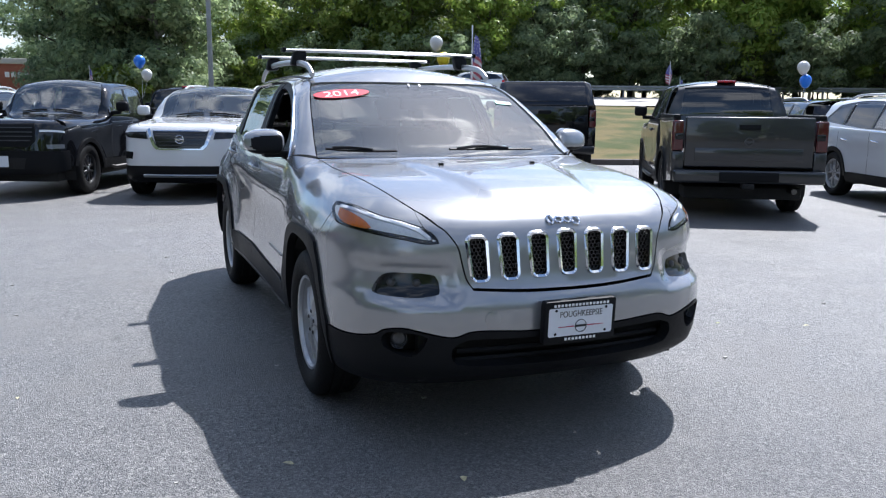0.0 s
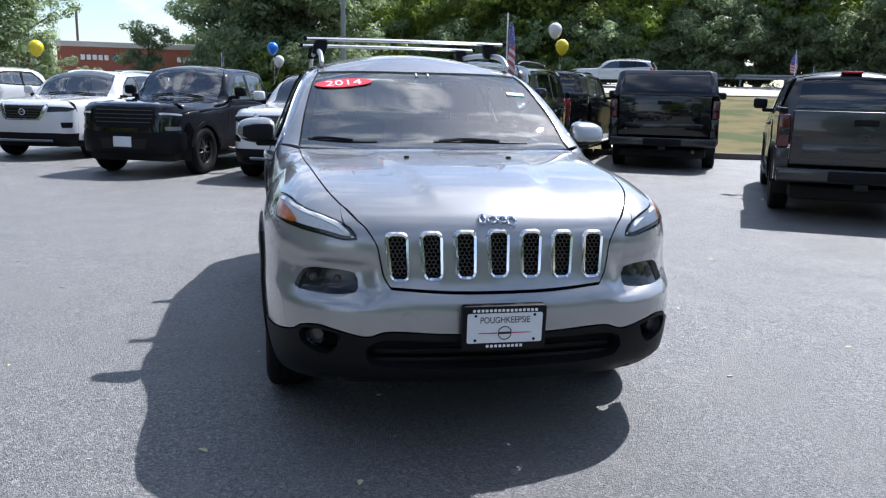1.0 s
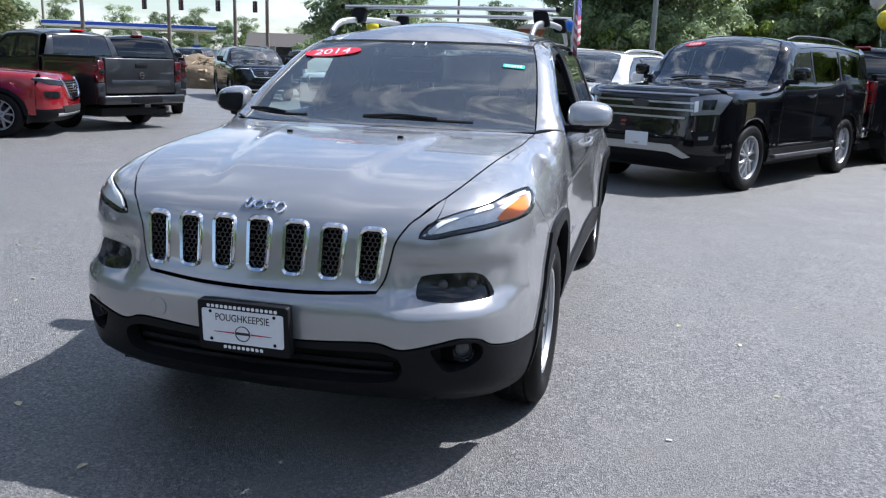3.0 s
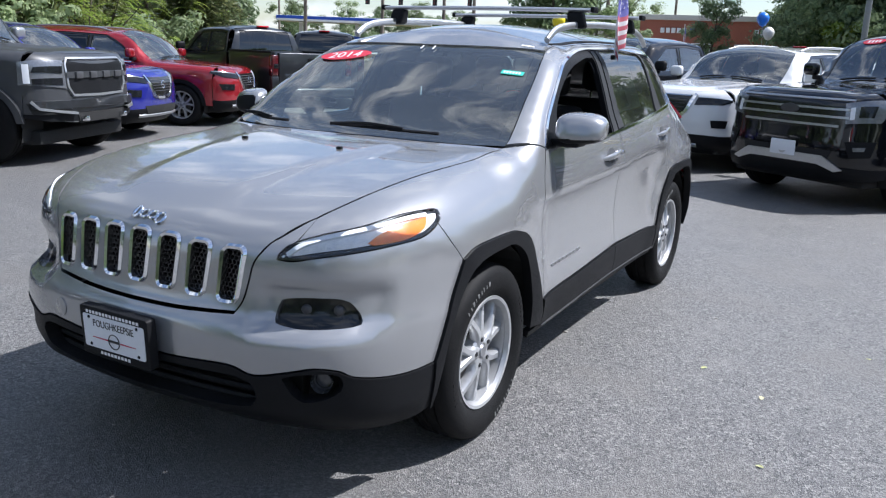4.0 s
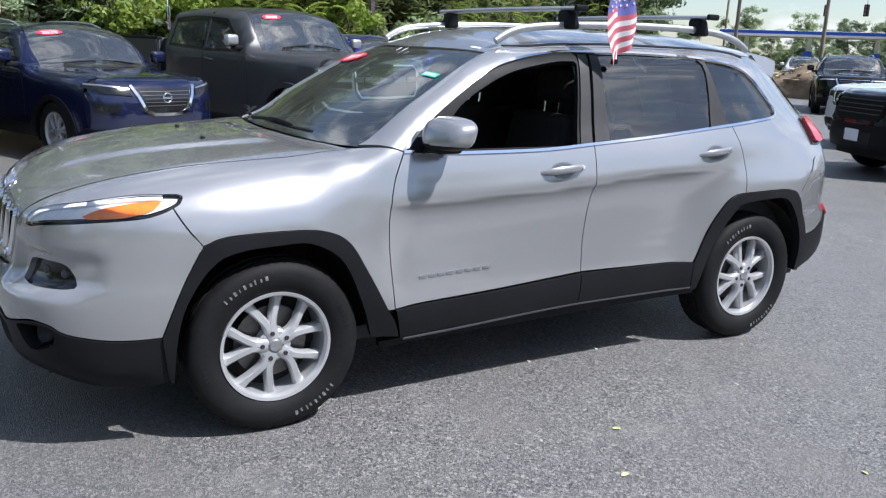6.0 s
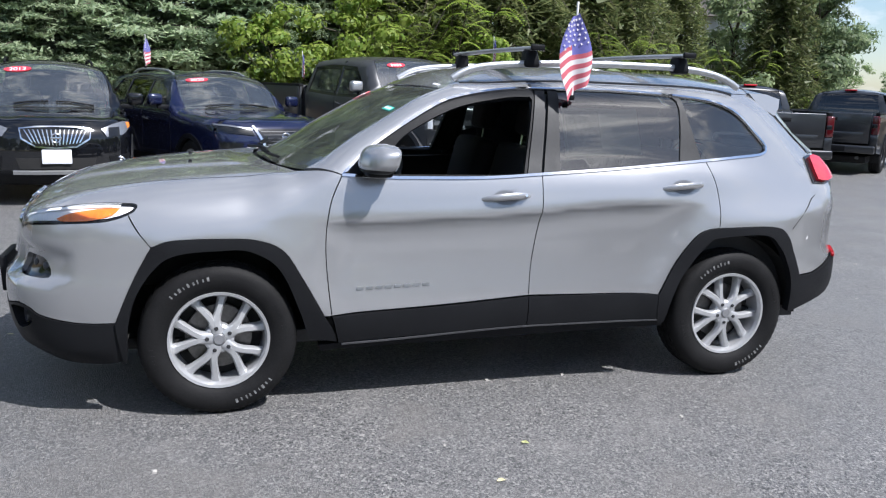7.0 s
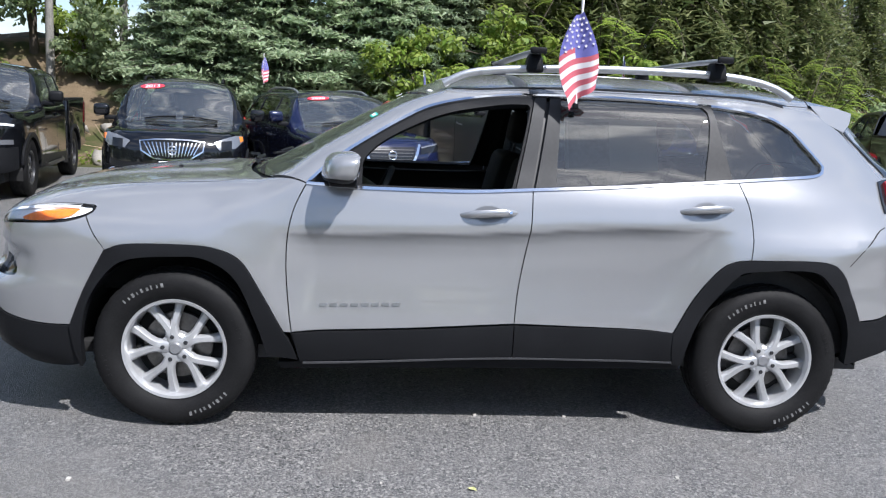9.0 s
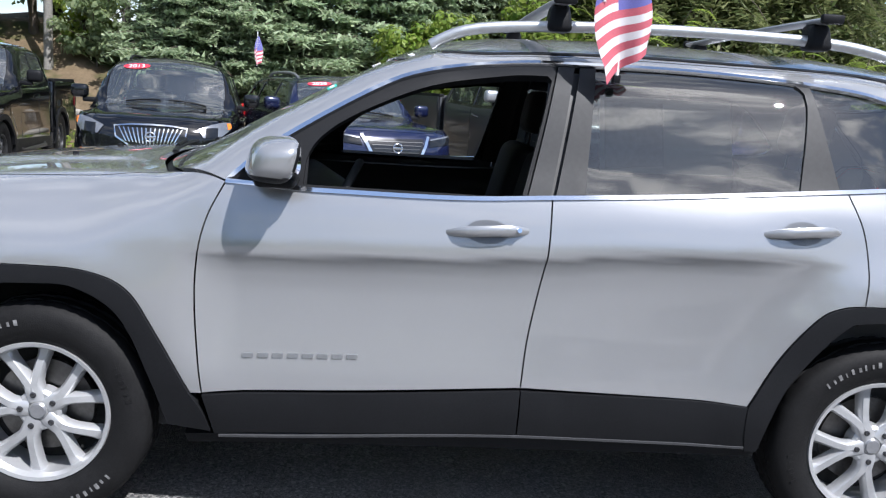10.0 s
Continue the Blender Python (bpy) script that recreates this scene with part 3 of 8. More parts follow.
LEAF_OAK = leaf_material("broad_leaves", (.165, .235, .125), (.38, .45, .24), .62)
LEAF_DARK = leaf_material("dark_leaves", (.11, .175, .09), (.28, .35, .19), .62)
LEAF_LIME = leaf_material("bright_shrub_leaves", (.15, .25, .035), (.31, .37, .08), .5)
LEAF_SPRUCE = leaf_material("blue_green_needles", (.19, .265, .155), (.42, .49, .31), .5)
LEAF_HEMLOCK = leaf_material("hanging_needles", (.08, .12, .04), (.24, .26, .11), .45)
RNG = np.random.default_rng(7)


def leaf_quads(c, n, size, long=1.6, up=.35, tri=False):
    """Kite-shaped leaves at places c, facing n; returns corner places."""
    k = len(c)
    a = RNG.normal(size=(k, 3))
    n = n + np.array((0, 0, up))
    n /= np.linalg.norm(n, axis=1)[:, None]
    t = np.cross(n, a)
    t /= np.maximum(np.linalg.norm(t, axis=1), 1e-6)[:, None]
    b = np.cross(n, t)
    s = (size * RNG.uniform(.6, 1.35, k))[:, None]
    if tri:
        return np.stack([c - t * s * long * .5 - b * s * .42, c - t * s * long * .5 + b * s * .42 + n * s * .1, c + t * s * long * .5], 1)
    return np.stack([c - t * s * long * .5, c - b * s * .42 + n * s * .08 - t * s * .05, c + t * s * long * .5 - n * s * .15, c + b * s * .42 + n * s * .08 - t * s * .05], 1)


def quad_mesh(name, q, material):
    """One mesh of loose four-cornered leaves."""
    k, e = q.shape[:2]
    me = bpy.data.meshes.new(name)
    me.vertices.add(e * k)
    me.vertices.foreach_set("co", q.reshape(-1).astype(np.float32))
    me.loops.add(e * k)
    me.loops.foreach_set("vertex_index", np.arange(e * k, dtype=np.int32))
    me.polygons.add(k)
    me.polygons.foreach_set("loop_start", np.arange(0, e * k, e, dtype=np.int32))
    me.polygons.foreach_set("loop_total", np.full(k, e, dtype=np.int32))
    me.update(calc_edges=True)
    me.validate()
    me.materials.append(material)
    return me


def broad_tree(name, h, spread, leaves, size, material, bark=BARK, low=.3, clumps=60, label="", seed=1, lean=.06):
    """Tapered trunk, forked limbs and a crown of leaf clumps with gaps."""
    r = random.Random(seed)
    t = thing(name, None, label, "tree")
    trunk = [Vector((lean * h * (k / 6) * r.uniform(-.6, 1), lean * h * (k / 6) * r.uniform(-1, 1), h * .86 * k / 6)) for k in range(7)]
    wood = tube(trunk, [max(.02, h * .020 * (1 - .85 * k / 6)) for k in range(7)], 8)
    tips = []
    for i in range(13):
        f = low + (1 - low) * (i + r.random()) / 13
        base = trunk[0].lerp(trunk[-1], f)
        base = trunk[min(5, int(f * 6))].lerp(trunk[min(6, int(f * 6) + 1)], f * 6 - int(f * 6)) if f < 1 else trunk[-1]
        a = i * 2.4 + r.uniform(-.5, .5)
        reach = spread * (1.0 - .55 * abs(f - .55) / .5) * r.uniform(.65, 1.1)
        out = Vector((math.cos(a), math.sin(a), r.uniform(.25, .9))) * reach
        mid = base + out * .5 + Vector((0, 0, r.uniform(-.1, .2) * reach))
        tip = base + out
        join(wood, tube([base, mid, tip], [h * .008 * (1.1 - f * .6), h * .005, .012], 5, caps=False))
        tips += [mid, tip, base + out * .8 + Vector((r.uniform(-1, 1), r.uniform(-1, 1), r.uniform(-.5, .8))) * reach * .35]
    tips.append(trunk[-1] + Vector((0, 0, h * .06)))
    part("trunk", wood, bark, t)
    cs = np.array([tuple(tips[k % len(tips)] + Vector((r.gauss(0, .16), r.gauss(0, .16), r.gauss(0, .12))) * spread) for k in range(clumps)])
    per = leaves // clumps
    rad = spread * np.array([r.uniform(.16, .30) for _ in range(clumps)])
    d = RNG.normal(size=(clumps, per, 3))
    d /= np.linalg.norm(d, axis=2)[:, :, None]
    rr = RNG.uniform(.25, 1, (clumps, per, 1)) ** .6
    c = cs[:, None, :] + d * rr * rad[:, None, None] * np.array((1.15, 1.15, .72))
    q = leaf_quads(c.reshape(-1, 3), d.reshape(-1, 3), size, tri=h > 2.9 and name != "bank_tree")
    part("crown", quad_mesh("crown", q, material), material, t)
    return t


def conifer(name, h, spread, boughs, per, size, material, droop=.35, label="", seed=3, start=.06, long=3.2):
    """A conifer: straight trunk, whorls of drooping boughs, sprays of needles."""
    r = random.Random(seed)
    t = thing(name, None, label, "tree")
    wood = tube([(0, 0, h * k / 5) for k in range(6)], [max(.015, h * .016 * (1 - k / 5.2)) for k in range(6)], 8)
    allq = []
    for i in range(boughs):
        f = start + (1 - start) * (i + r.random()) / boughs
        a = i * 2.399 + r.uniform(-.3, .3)
        reach = spread * (1.03 - f) ** .8 * r.uniform(.75, 1.12)
        base = Vector((0, 0, h * f))
        pts = [base + Vector((math.cos(a) * reach * k / 4, math.sin(a) * reach * k / 4, (.10 * k / 4 - droop * (k / 4) ** 2) * reach)) for k in range(5)]
        join(wood, tube(pts, [.022, .018, .014, .010, .005], 4, caps=False))
        k = max(10, int(per * reach / spread))
        s = RNG.uniform(.12, 1, k)
        along = np.array([tuple(pts[min(3, int(x * 4))].lerp(pts[min(4, int(x * 4) + 1)], x * 4 - int(x * 4))) for x in s])
        side = np.array((-math.sin(a), math.cos(a), 0))
        off = RNG.normal(size=k) * .20 * reach * (1.05 - s * .7)
        hang = -np.abs(RNG.normal(size=k)) * .10 * reach * droop * 2
        c = along + side * off[:, None] + np.array((0, 0, 1)) * (hang - .15 * np.abs(off))[:, None]
        nn = np.tile((0, 0, 1.0), (k, 1)) + RNG.normal(size=(k, 3)) * .55
        allq.append(leaf_quads(c, nn, size, long, .2, True))
    part("trunk", wood, BARK, t)
    part("crown", quad_mesh("crown", np.concatenate(allq), material), material, t)
    return t


def frond_shrub(name, h, stems, material, label, seed=5):
    """A shrub of long arching fronds with paired leaflets."""
    r = random.Random(seed)
    t = thing(name, None, label, "shrub")
    wood, qs = None, []
    for i in range(stems):
        a = r.uniform(0, 6.28)
        lean = r.uniform(.1, .5)
        top = Vector((math.cos(a) * lean * h, math.sin(a) * lean * h, h * r.uniform(.45, 1)))
        st = tube([(0, 0, 0), top * .5 + Vector((0, 0, h * .06)), top], [.022, .016, .008], 5, caps=False)
        wood = st if wood is None else join(wood, st)
        for k in range(11):
            b = r.uniform(0, 6.28)
            root = top * r.uniform(.55, 1)
            L = r.uniform(.45, .8)
            m = 13
            s = np.linspace(.12, 1, m)
            line = np.array(root)[None] + np.stack([np.cos(b) * L * s, np.sin(b) * L * s, .45 * L * s - .75 * L * s**2], 1)
            side = np.array((-math.sin(b), math.cos(b), 0))
            for sg in (1, -1):
                w = (.13 * np.sin(np.pi * (.12 + .8 * s)))[:, None]
                tip = line + side * sg * w + np.array((math.cos(b) * .03, math.sin(b) * .03, -.035))
                mid = (line + tip) / 2
                fw = np.array((math.cos(b), math.sin(b), 0)) * .022
                qs.append(np.stack([line, mid + fw, tip, mid - fw], 1))
    tagged(part("woody_base", wood, BARK, t), kind="stuff")
    part("fronds", quad_mesh("fronds", np.concatenate(qs), material), material, t)
    return t


def drop(x, y):
    return float(land(np.array(float(x)), np.array(float(y))))


far_kinds = [broad_tree("far_tree", 11.5, 3.3, 9000, .19, LEAF_OAK, seed=11, low=.10, clumps=110, label="tall leafy tree in the wood across the road"),
             broad_tree("far_tree", 10.0, 3.0, 8500, .18, LEAF_DARK, seed=12, low=.08, clumps=110, label="dark leafy tree in the wood across the road"),
             broad_tree("far_tree", 12.5, 3.0, 8500, .18, LEAF_OAK, PALE_BARK, .18, 110, "slender pale-stemmed tree in the wood across the road", 13),
             broad_tree("undergrowth_tree", 5.0, 2.6, 6500, .17, LEAF_OAK, seed=14, low=.1, clumps=60, label="low leafy tree at the wood's edge"),
             broad_tree("bare_tree", 12.0, 2.2, 900, .20, LEAF_OAK, PALE_BARK, .4, 26, "thin tree with few leaves above the wood", 15),
             broad_tree("far_shrub", 3.4, 2.3, 5200, .16, LEAF_OAK, seed=16, low=.02, clumps=60, label="leafy thicket along the wood's edge"),
             broad_tree("far_shrub", 3.0, 2.1, 5000, .16, LEAF_LIME, seed=17, low=.02, clumps=56, label="bright leafy thicket along the wood's edge"),
             broad_tree("far_tree", 9.0, 3.1, 8500, .19, LEAF_LIME, seed=18, low=.10, clumps=110, label="sunlit light green tree in the wood across the road")]
placed = set()
rt = random.Random(21)


def plant(proto, x, y, k=1.0, turn=0.0, dz=0.0, tall=1.0):
    """Stands the first of a kind where wanted, and copies it after that."""
    m = pose(x, y, drop(x, y) - .05 + dz, 0, 0, turn)
    if proto.name not in placed:
        placed.add(proto.name)
        proto.matrix_basis = m @ Matrix.Diagonal((k, k, k * tall, 1))
        return proto
    c = copy_thing(proto, m)
    c.matrix_basis = m @ Matrix.Diagonal((k, k, k * tall, 1))
    return c


for row, (s, gap, kinds, lo, hi) in enumerate(((33.4, 2.0, (5, 5, 6), .7, 1.1), (35.2, 2.8, (3, 3, 5, 7), .8, 1.2), (38, 3.2, (0, 1, 1, 2, 7), .85, 1.1), (42, 3.2, (0, 1, 2, 0, 4), .9, 1.15), (48, 4.2, (0, 2, 1), 1.0, 1.2))):
    t = -15 + row * 1.1
    while t < 47:
        p = KERB_END + KERB_T * (t + rt.uniform(-.8, .8)) + KERB_N * (s + rt.uniform(-1, 1) * (row > 0))
        dip = 1 - .58 * math.exp(-((t - 30) / 10) ** 2) if row > 1 else 1
        plant(far_kinds[rt.choice(kinds if t < 15 else (3, 5, 7) if row < 2 else (2, 7, 0, 4, 7))], p[0], p[1], rt.uniform(lo, hi) * dip, rt.uniform(0, 360))
        t += gap * rt.uniform(.8, 1.25)
for x, y, i, k in ((-3.6, 47.5, 1, .9), (-2.0, 45.8, 0, .95), (-.3, 46.6, 1, 1.0), (1.2, 45.4, 2, 1.0), (2.6, 47, 0, 1.0), (-2.6, 50, 0, 1.0), (.6, 50, 1, 1.05), (-3.2, 45.0, 5, 1.0), (-1.2, 44.2, 6, .9), (.6, 44.0, 5, 1.0), (2.4, 44.4, 5, .9), (-6.5, 70, 0, 1.1), (-2, 68, 1, 1.2)):
    plant(far_kinds[i], x, y, k, rt.uniform(0, 360))
# trees by the brick building and far to the north-west
for x, y, i, k in ((-13.9, 36.5, 1, .70), (-15.2, 38, 0, .66), (-12.4, 38.5, 2, .55), (-7.9, 44.9, 1, .48), (-27, 27, 0, .62), (-30, 30, 1, .6), (-12, 46, 3, .4), (-13.5, 48, 3, .5), (-21, 48, 3, .5), (-24, 60, 3, .7)):
    plant(far_kinds[i], x, y, k, rt.uniform(0, 360))
for k in range(64):
    a = radians(rt.uniform(100, 152))
    d = rt.uniform(95, 140)
    plant(far_kinds[rt.choice((0, 1, 3))], d * math.cos(a), d * math.sin(a), rt.uniform(.52, .78), rt.uniform(0, 360), -.6)

# unseen trees round the lot's other sides: eastern as side glass mirrors them, southern added
for k in range(46):
    a = radians(58 - k * 3.9 + rt.uniform(-1, 1))
    # brought nearer in the south to darken what the silver front mirrors
    d = rt.uniform(46, 58) - 20 * max(0, -math.sin(a))
    c = plant(far_kinds[rt.choice((0, 1, 2, 3, 7))], d * math.cos(a), d * math.sin(a), rt.uniform(.9, 1.2), rt.uniform(0, 360))
    tagged(c, "unseen leafy tree round the lot that darkens the cars' reflections")

spruce = conifer("spruce", 4.6, 2.1, 150, 420, .062, LEAF_SPRUCE, .15, "dense blue-green spruce on the bank", 31, .02, 3.0)
hemlock = conifer("hemlock", 10.5, 3.0, 120, 300, .105, LEAF_HEMLOCK, .75, "tall hemlock with hanging boughs on the bank", 32, .10, 3.4)
bank_tree = broad_tree("bank_tree", 8.5, 2.6, 8000, .15, LEAF_DARK, seed=33, low=.15, clumps=120, label="dense leafy tree on the bank")
bank_oak = broad_tree("bank_tree", 7.5, 2.4, 7500, .15, LEAF_OAK, seed=34, low=.15, clumps=110, label="sunlit leafy tree on the bank")
lime_shrub = broad_tree("shrub", 2.3, 1.15, 4200, .085, LEAF_LIME, seed=35, low=.05, clumps=60, label="bright green shrub on the bank")
low_shrub = broad_tree("shrub", 1.6, 1.0, 3200, .08, LEAF_OAK, seed=36, low=.03, clumps=50, label="low green shrub on the bank")
sumac = frond_shrub("sumac_shrub", 3.2, 12, LEAF_LIME, "feathery bright green shrub with long fronds")

plant(hemlock, -22.4, 15.0, .72, 40)
plant(hemlock, -24.5, 18.2, .6, 100)
plant(bank_tree, -37, 24, 1.5, 20)
plant(bank_oak, -38, 29, 1.5, 80)


def plant_all(proto, places):
    for x, y, k in places:
        plant(proto, x, y, k, rt.uniform(0, 360))


plant_all(spruce, ((-15.0, -3.4, .95), (-15.6, -1.4, 1.15), (-15.8, .8, 1.1), (-16.4, 2.4, .95), (-14.9, -2.2, .7), (-17, -2.9, 1.2), (-15.2, 1.6, .7)))
plant_all(lime_shrub, ((-15.0, 3.6, 1.1), (-14.3, 1.6, .9), (-15.6, 7.4, 1.0), (-19.5, 14.6, .6), (-20, 17, .6), (-14.6, -8.2, .8), (-16.4, -6.2, 1.0), (-17.2, 1.0, 1.4), (-26, 25, 1.1)))
plant_all(sumac, ((-15.8, 5.0, .95), (-16.3, 6.4, 1.05), (-16.4, 4.0, 1.0), (-17.4, 12.2, 1.1), (-18.2, 13.4, 1.0), (-22.5, 20, 1.0)))
plant_all(low_shrub, ((-18.6, 15.2, 1.1), (-17.0, 10.6, 1.1), (-16.4, 9.2, 1.0), (-21, 19, 1.2), (-15.5, -5.6, 1.0), (-13.0, -6.6, .6), (-24.8, 23.5, 1.3)))
plant_all(hemlock, ((-18.6, 8.6, 1.0), (-19.4, 10.6, .95), (-18.0, 6.6, .9), (-20.2, 12.6, .9), (-17.6, 3.6, .85), (-22.5, 21.5, .8)))
plant_all(bank_tree, ((-17.6, -4.5, 1.0), (-18.0, -1.6, 1.05), (-19.4, 4.6, 1.1), (-22.6, 10.6, 1.1), (-27, 27, 1.0), (-15.4, -10.0, .9), (-19.5, -8, 1.0), (-21.8, .5, 1.2)))
plant_all(bank_oak, ((-18.4, 1.2, 1.05), (-20.5, 7.4, 1.1), (-23.8, 12.6, 1.1), (-16.6, -7.4, .85), (-25.5, 21.5, .8), (-21.2, -4, 1.2), (-23, 4, 1.2)))
# two bare stems on the bank
for x, y in ((-15.4, -6.6), (-16.2, -5.2)):
    st = thing("thin_trunk", pose(x, y, drop(x, y) - .1), "slim bare pale tree stem on the bank", "tree")
    part("trunk", tube([(0, 0, 0), (.08, .05, 2.5), (.05, .12, 5.5), (.2, .1, 8)], [.10, .085, .07, .05], 9), PALE_BARK, st)

# stones along the bank's foot
def stone(seed, r):
    bm = bmesh.new()
    bmesh.ops.create_icosphere(bm, subdivisions=2, radius=r)
    for v in bm.verts:
        n = noise.noise(v.co * (1.6 / r) + Vector((seed * 7.1, 0, 0)))
        v.co *= 1 + .38 * n
        v.co.z *= .62
    return smooth(bm, 25)


stones = [part("bank_stone", stone(k, .34), ROCK) for k in range(5)]
for s_ in stones:
    tagged(s_, "weathered pale field stone at the bank's foot", "stone", "stones along the bank")
for k in range(120):
    y = rt.uniform(-11, 9)
    u = rt.uniform(.05, 2.6)
    x = float(FOOT(y)) - u
    m = pose(x, y, drop(x, y) + .03, rt.uniform(-15, 15), rt.uniform(-15, 15), rt.uniform(0, 360))
    o = stones[k] if k < 5 else copy_thing(stones[k % 5], m)
    sc = rt.uniform(.3, .85)
    o.matrix_basis = m @ Matrix.Diagonal((sc * rt.uniform(.9, 1.4), sc, sc, 1))
# weeds between asphalt and stones, fallen sticks
q = []
for k in range(260):
    y = rt.uniform(-10, 8)
    x = float(FOOT(y)) - rt.uniform(-.1, .9)
    c = np.array((x, y, drop(x, y) + .06)) + RNG.normal(size=(14, 3)) * np.array((.12, .12, .05))
    q.append(leaf_quads(c, RNG.normal(size=(14, 3)), .06))
tagged(new("weeds", quad_mesh("weeds", np.concatenate(q), LEAF_LIME)), "yellow-green weeds along the asphalt's edge", "weeds", kind="stuff")
sticks = None
for k in range(220):
    y = rt.uniform(-11, 9)
    x = float(FOOT(y)) - rt.uniform(.3, 4)
    a = rt.uniform(0, 6.28)
    L = rt.uniform(.2, .7)
    b = tube([(x, y, drop(x, y) + .1), (x + L * math.cos(a), y + L * math.sin(a), drop(x + L * math.cos(a), y + L * math.sin(a)) + rt.uniform(.08, .2))], rt.uniform(.006, .016), 4)
    sticks = b if sticks is None else join(sticks, b)
tagged(part("fallen_sticks", sticks, surface("dead_wood", (.26, .19, .12), .9, vary=.4, scale=8, island=.4)), "dry brown sticks on the bank", "sticks", kind="stuff")

# heap of earth and brush at the lot's edge
hx, hy = -17.6, 29.0
bm = bmesh.new()
bmesh.ops.create_uvsphere(bm, u_segments=40, v_segments=20, radius=1)
for v in bm.verts:
    n = noise.noise(v.co * 2.2) + .5 * noise.noise(v.co * 6)
    v.co = Vector((v.co.x * 2.6, v.co.y * 2.0, max(-.1, v.co.z * 1.25))) * (1 + .18 * n)
heap = thing("brush_heap", pose(hx, hy, 0), "heap of brown earth and cut branches", "heap")
part("earth", smooth(bm, 60), surface("turned_earth", (.17, .115, .07), .95, vary=.35, scale=3, fine=25, bump=.8, bscale=20, col2=(.30, .23, .15)), heap)
wood = None
for k in range(170):
    a, e = rt.uniform(0, 6.28), rt.uniform(0, 1.3)
    p = Vector((2.6 * math.cos(a) * math.cos(e), 2.0 * math.sin(a) * math.cos(e), 1.3 * math.sin(e)))
    d = Vector((rt.uniform(-1, 1), rt.uniform(-1, 1), rt.uniform(-.25, .25))) * rt.uniform(.15, .45)
    b = tube([p - d, p + d], rt.uniform(.015, .05), 5)
    wood = b if wood is None else join(wood, b)
part("branches", wood, surface("cut_branches", (.34, .27, .18), .9, vary=.4, scale=5, island=.4), heap)

# ---- buildings and street things far off ----
def house(name, m, w, d, h, roof_h, wall, roof, label, windows=(), category="house", flat=False):
    b = thing(name, m, label, category)
    part("wall", block(-w / 2, w / 2, 0, d, -1.5, h), wall, b)
    if flat:
        part("roof", block(-w / 2 - .15, w / 2 + .15, -.15, d + .15, h, h + .35, .04), roof, b)
    else:
        bm = bmesh.new()
        v = [bm.verts.new(p) for p in ((-w / 2 - .4, -.4, h), (w / 2 + .4, -.4, h), (w / 2 + .4, d + .4, h), (-w / 2 - .4, d + .4, h), (-w / 2 - .4, d / 2, h + roof_h), (w / 2 + .4, d / 2, h + roof_h))]
        for f in ((0, 1, 5, 4), (2, 3, 4, 5), (0, 4, 3), (1, 2, 5), (0, 3, 2, 1)):
            bm.faces.new([v[i] for i in f])
        part("roof", bm, roof, b)
    for x, z, ww, hh in windows:
        win = part("window", block(x - ww / 2, x + ww / 2, -.05, .02, z - hh / 2, z + hh / 2, .01), surface("white_window_frame", (.7, .7, .7), .5), b)
        part("pane", block(x - ww / 2 + .07, x + ww / 2 - .07, -.06, -.045, z - hh / 2 + .07, z + hh / 2 - .07), PLASTIC_GLOSS, win)
    return b


SIDING = surface("grey_siding", (.20, .20, .20), .7, vary=.06, scale=2)
WHITE_WALL = surface("white_wall", (.72, .74, .76), .7, vary=.05, scale=2)
SHINGLE = surface("brown_shingle", (.065, .058, .052), .85, vary=.25, scale=3, fine=20)
STONE_TRIM = surface("pale_cornice", (.52, .50, .46), .7, vary=.06)
SIGN_BLUE = surface("blue_sign", (.02, .08, .45), .4)
bank = house("brick_building", pose(-9.6, 55.2, .25, 0, 0, 8), 10.6, 12, 3.55, 0, BRICK, STONE_TRIM, "single-storey red brick building with a pale cornice", [(-3.6, 1.3, 1.3, 1.6), (-1.2, 1.3, 1.3, 1.6), (1.6, 1.3, 1.3, 1.6), (4.0, 1.3, 1.3, 1.6)], "building", True)
for x0 in (-3.0, 3.0):
    for k in range(5):
        part("sign_bar", block(x0 - .9 + k * .36, x0 - .64 + k * .36, -.14, -.02, 2.72, 3.05, .02), STICK_WHITE, bank)
    part("sign_mark", plate2d(oval(.2, .2, 8), .08, pose(x0 + 1.2, -.03, 2.88, 90)), SIGN_BLUE, bank)
house("bank_house", pose(-30, 6.5, 2.6, 0, 0, 80), 9, 8, 3.2, 2.2, SIDING, SHINGLE, "grey-sided house half hidden behind the trees", [(-2.5, 1.8, 1.1, 1.4), (1.5, 1.8, 1.1, 1.4)])
house("white_house", pose(-31, 22, 1.6, 0, 0, 62), 9, 7, 3.6, 1.8, WHITE_WALL, SHINGLE, "white house half hidden behind hanging boughs", [(-2, 2.0, 1.2, 1.4), (2, 2.0, 1.2, 1.4)])
house("long_low_house", pose(-23.6, 58.5, drop(-24, 58), 0, 0, 25), 13, 8, 1.6, 1.1, SIDING, SHINGLE, "long low building with a brown shingle roof", [(-4, 1.1, 1.4, 1.1), (0, 1.1, 1.4, 1.1), (4, 1.1, 1.4, 1.1)], "building")
gas = thing("fuel_canopy", pose(-50.9, 72, 1.0, 0, 0, 30), "white and blue canopy of a fuel station", "canopy")
part("canopy_roof", block(-8, 8, -3.5, 3.5, 2.5, 3.05, .03), WHITE_WALL, gas)
part("blue_band", block(-8.02, 8.02, -3.54, 3.54, 2.72, 3.02), SIGN_BLUE, gas)
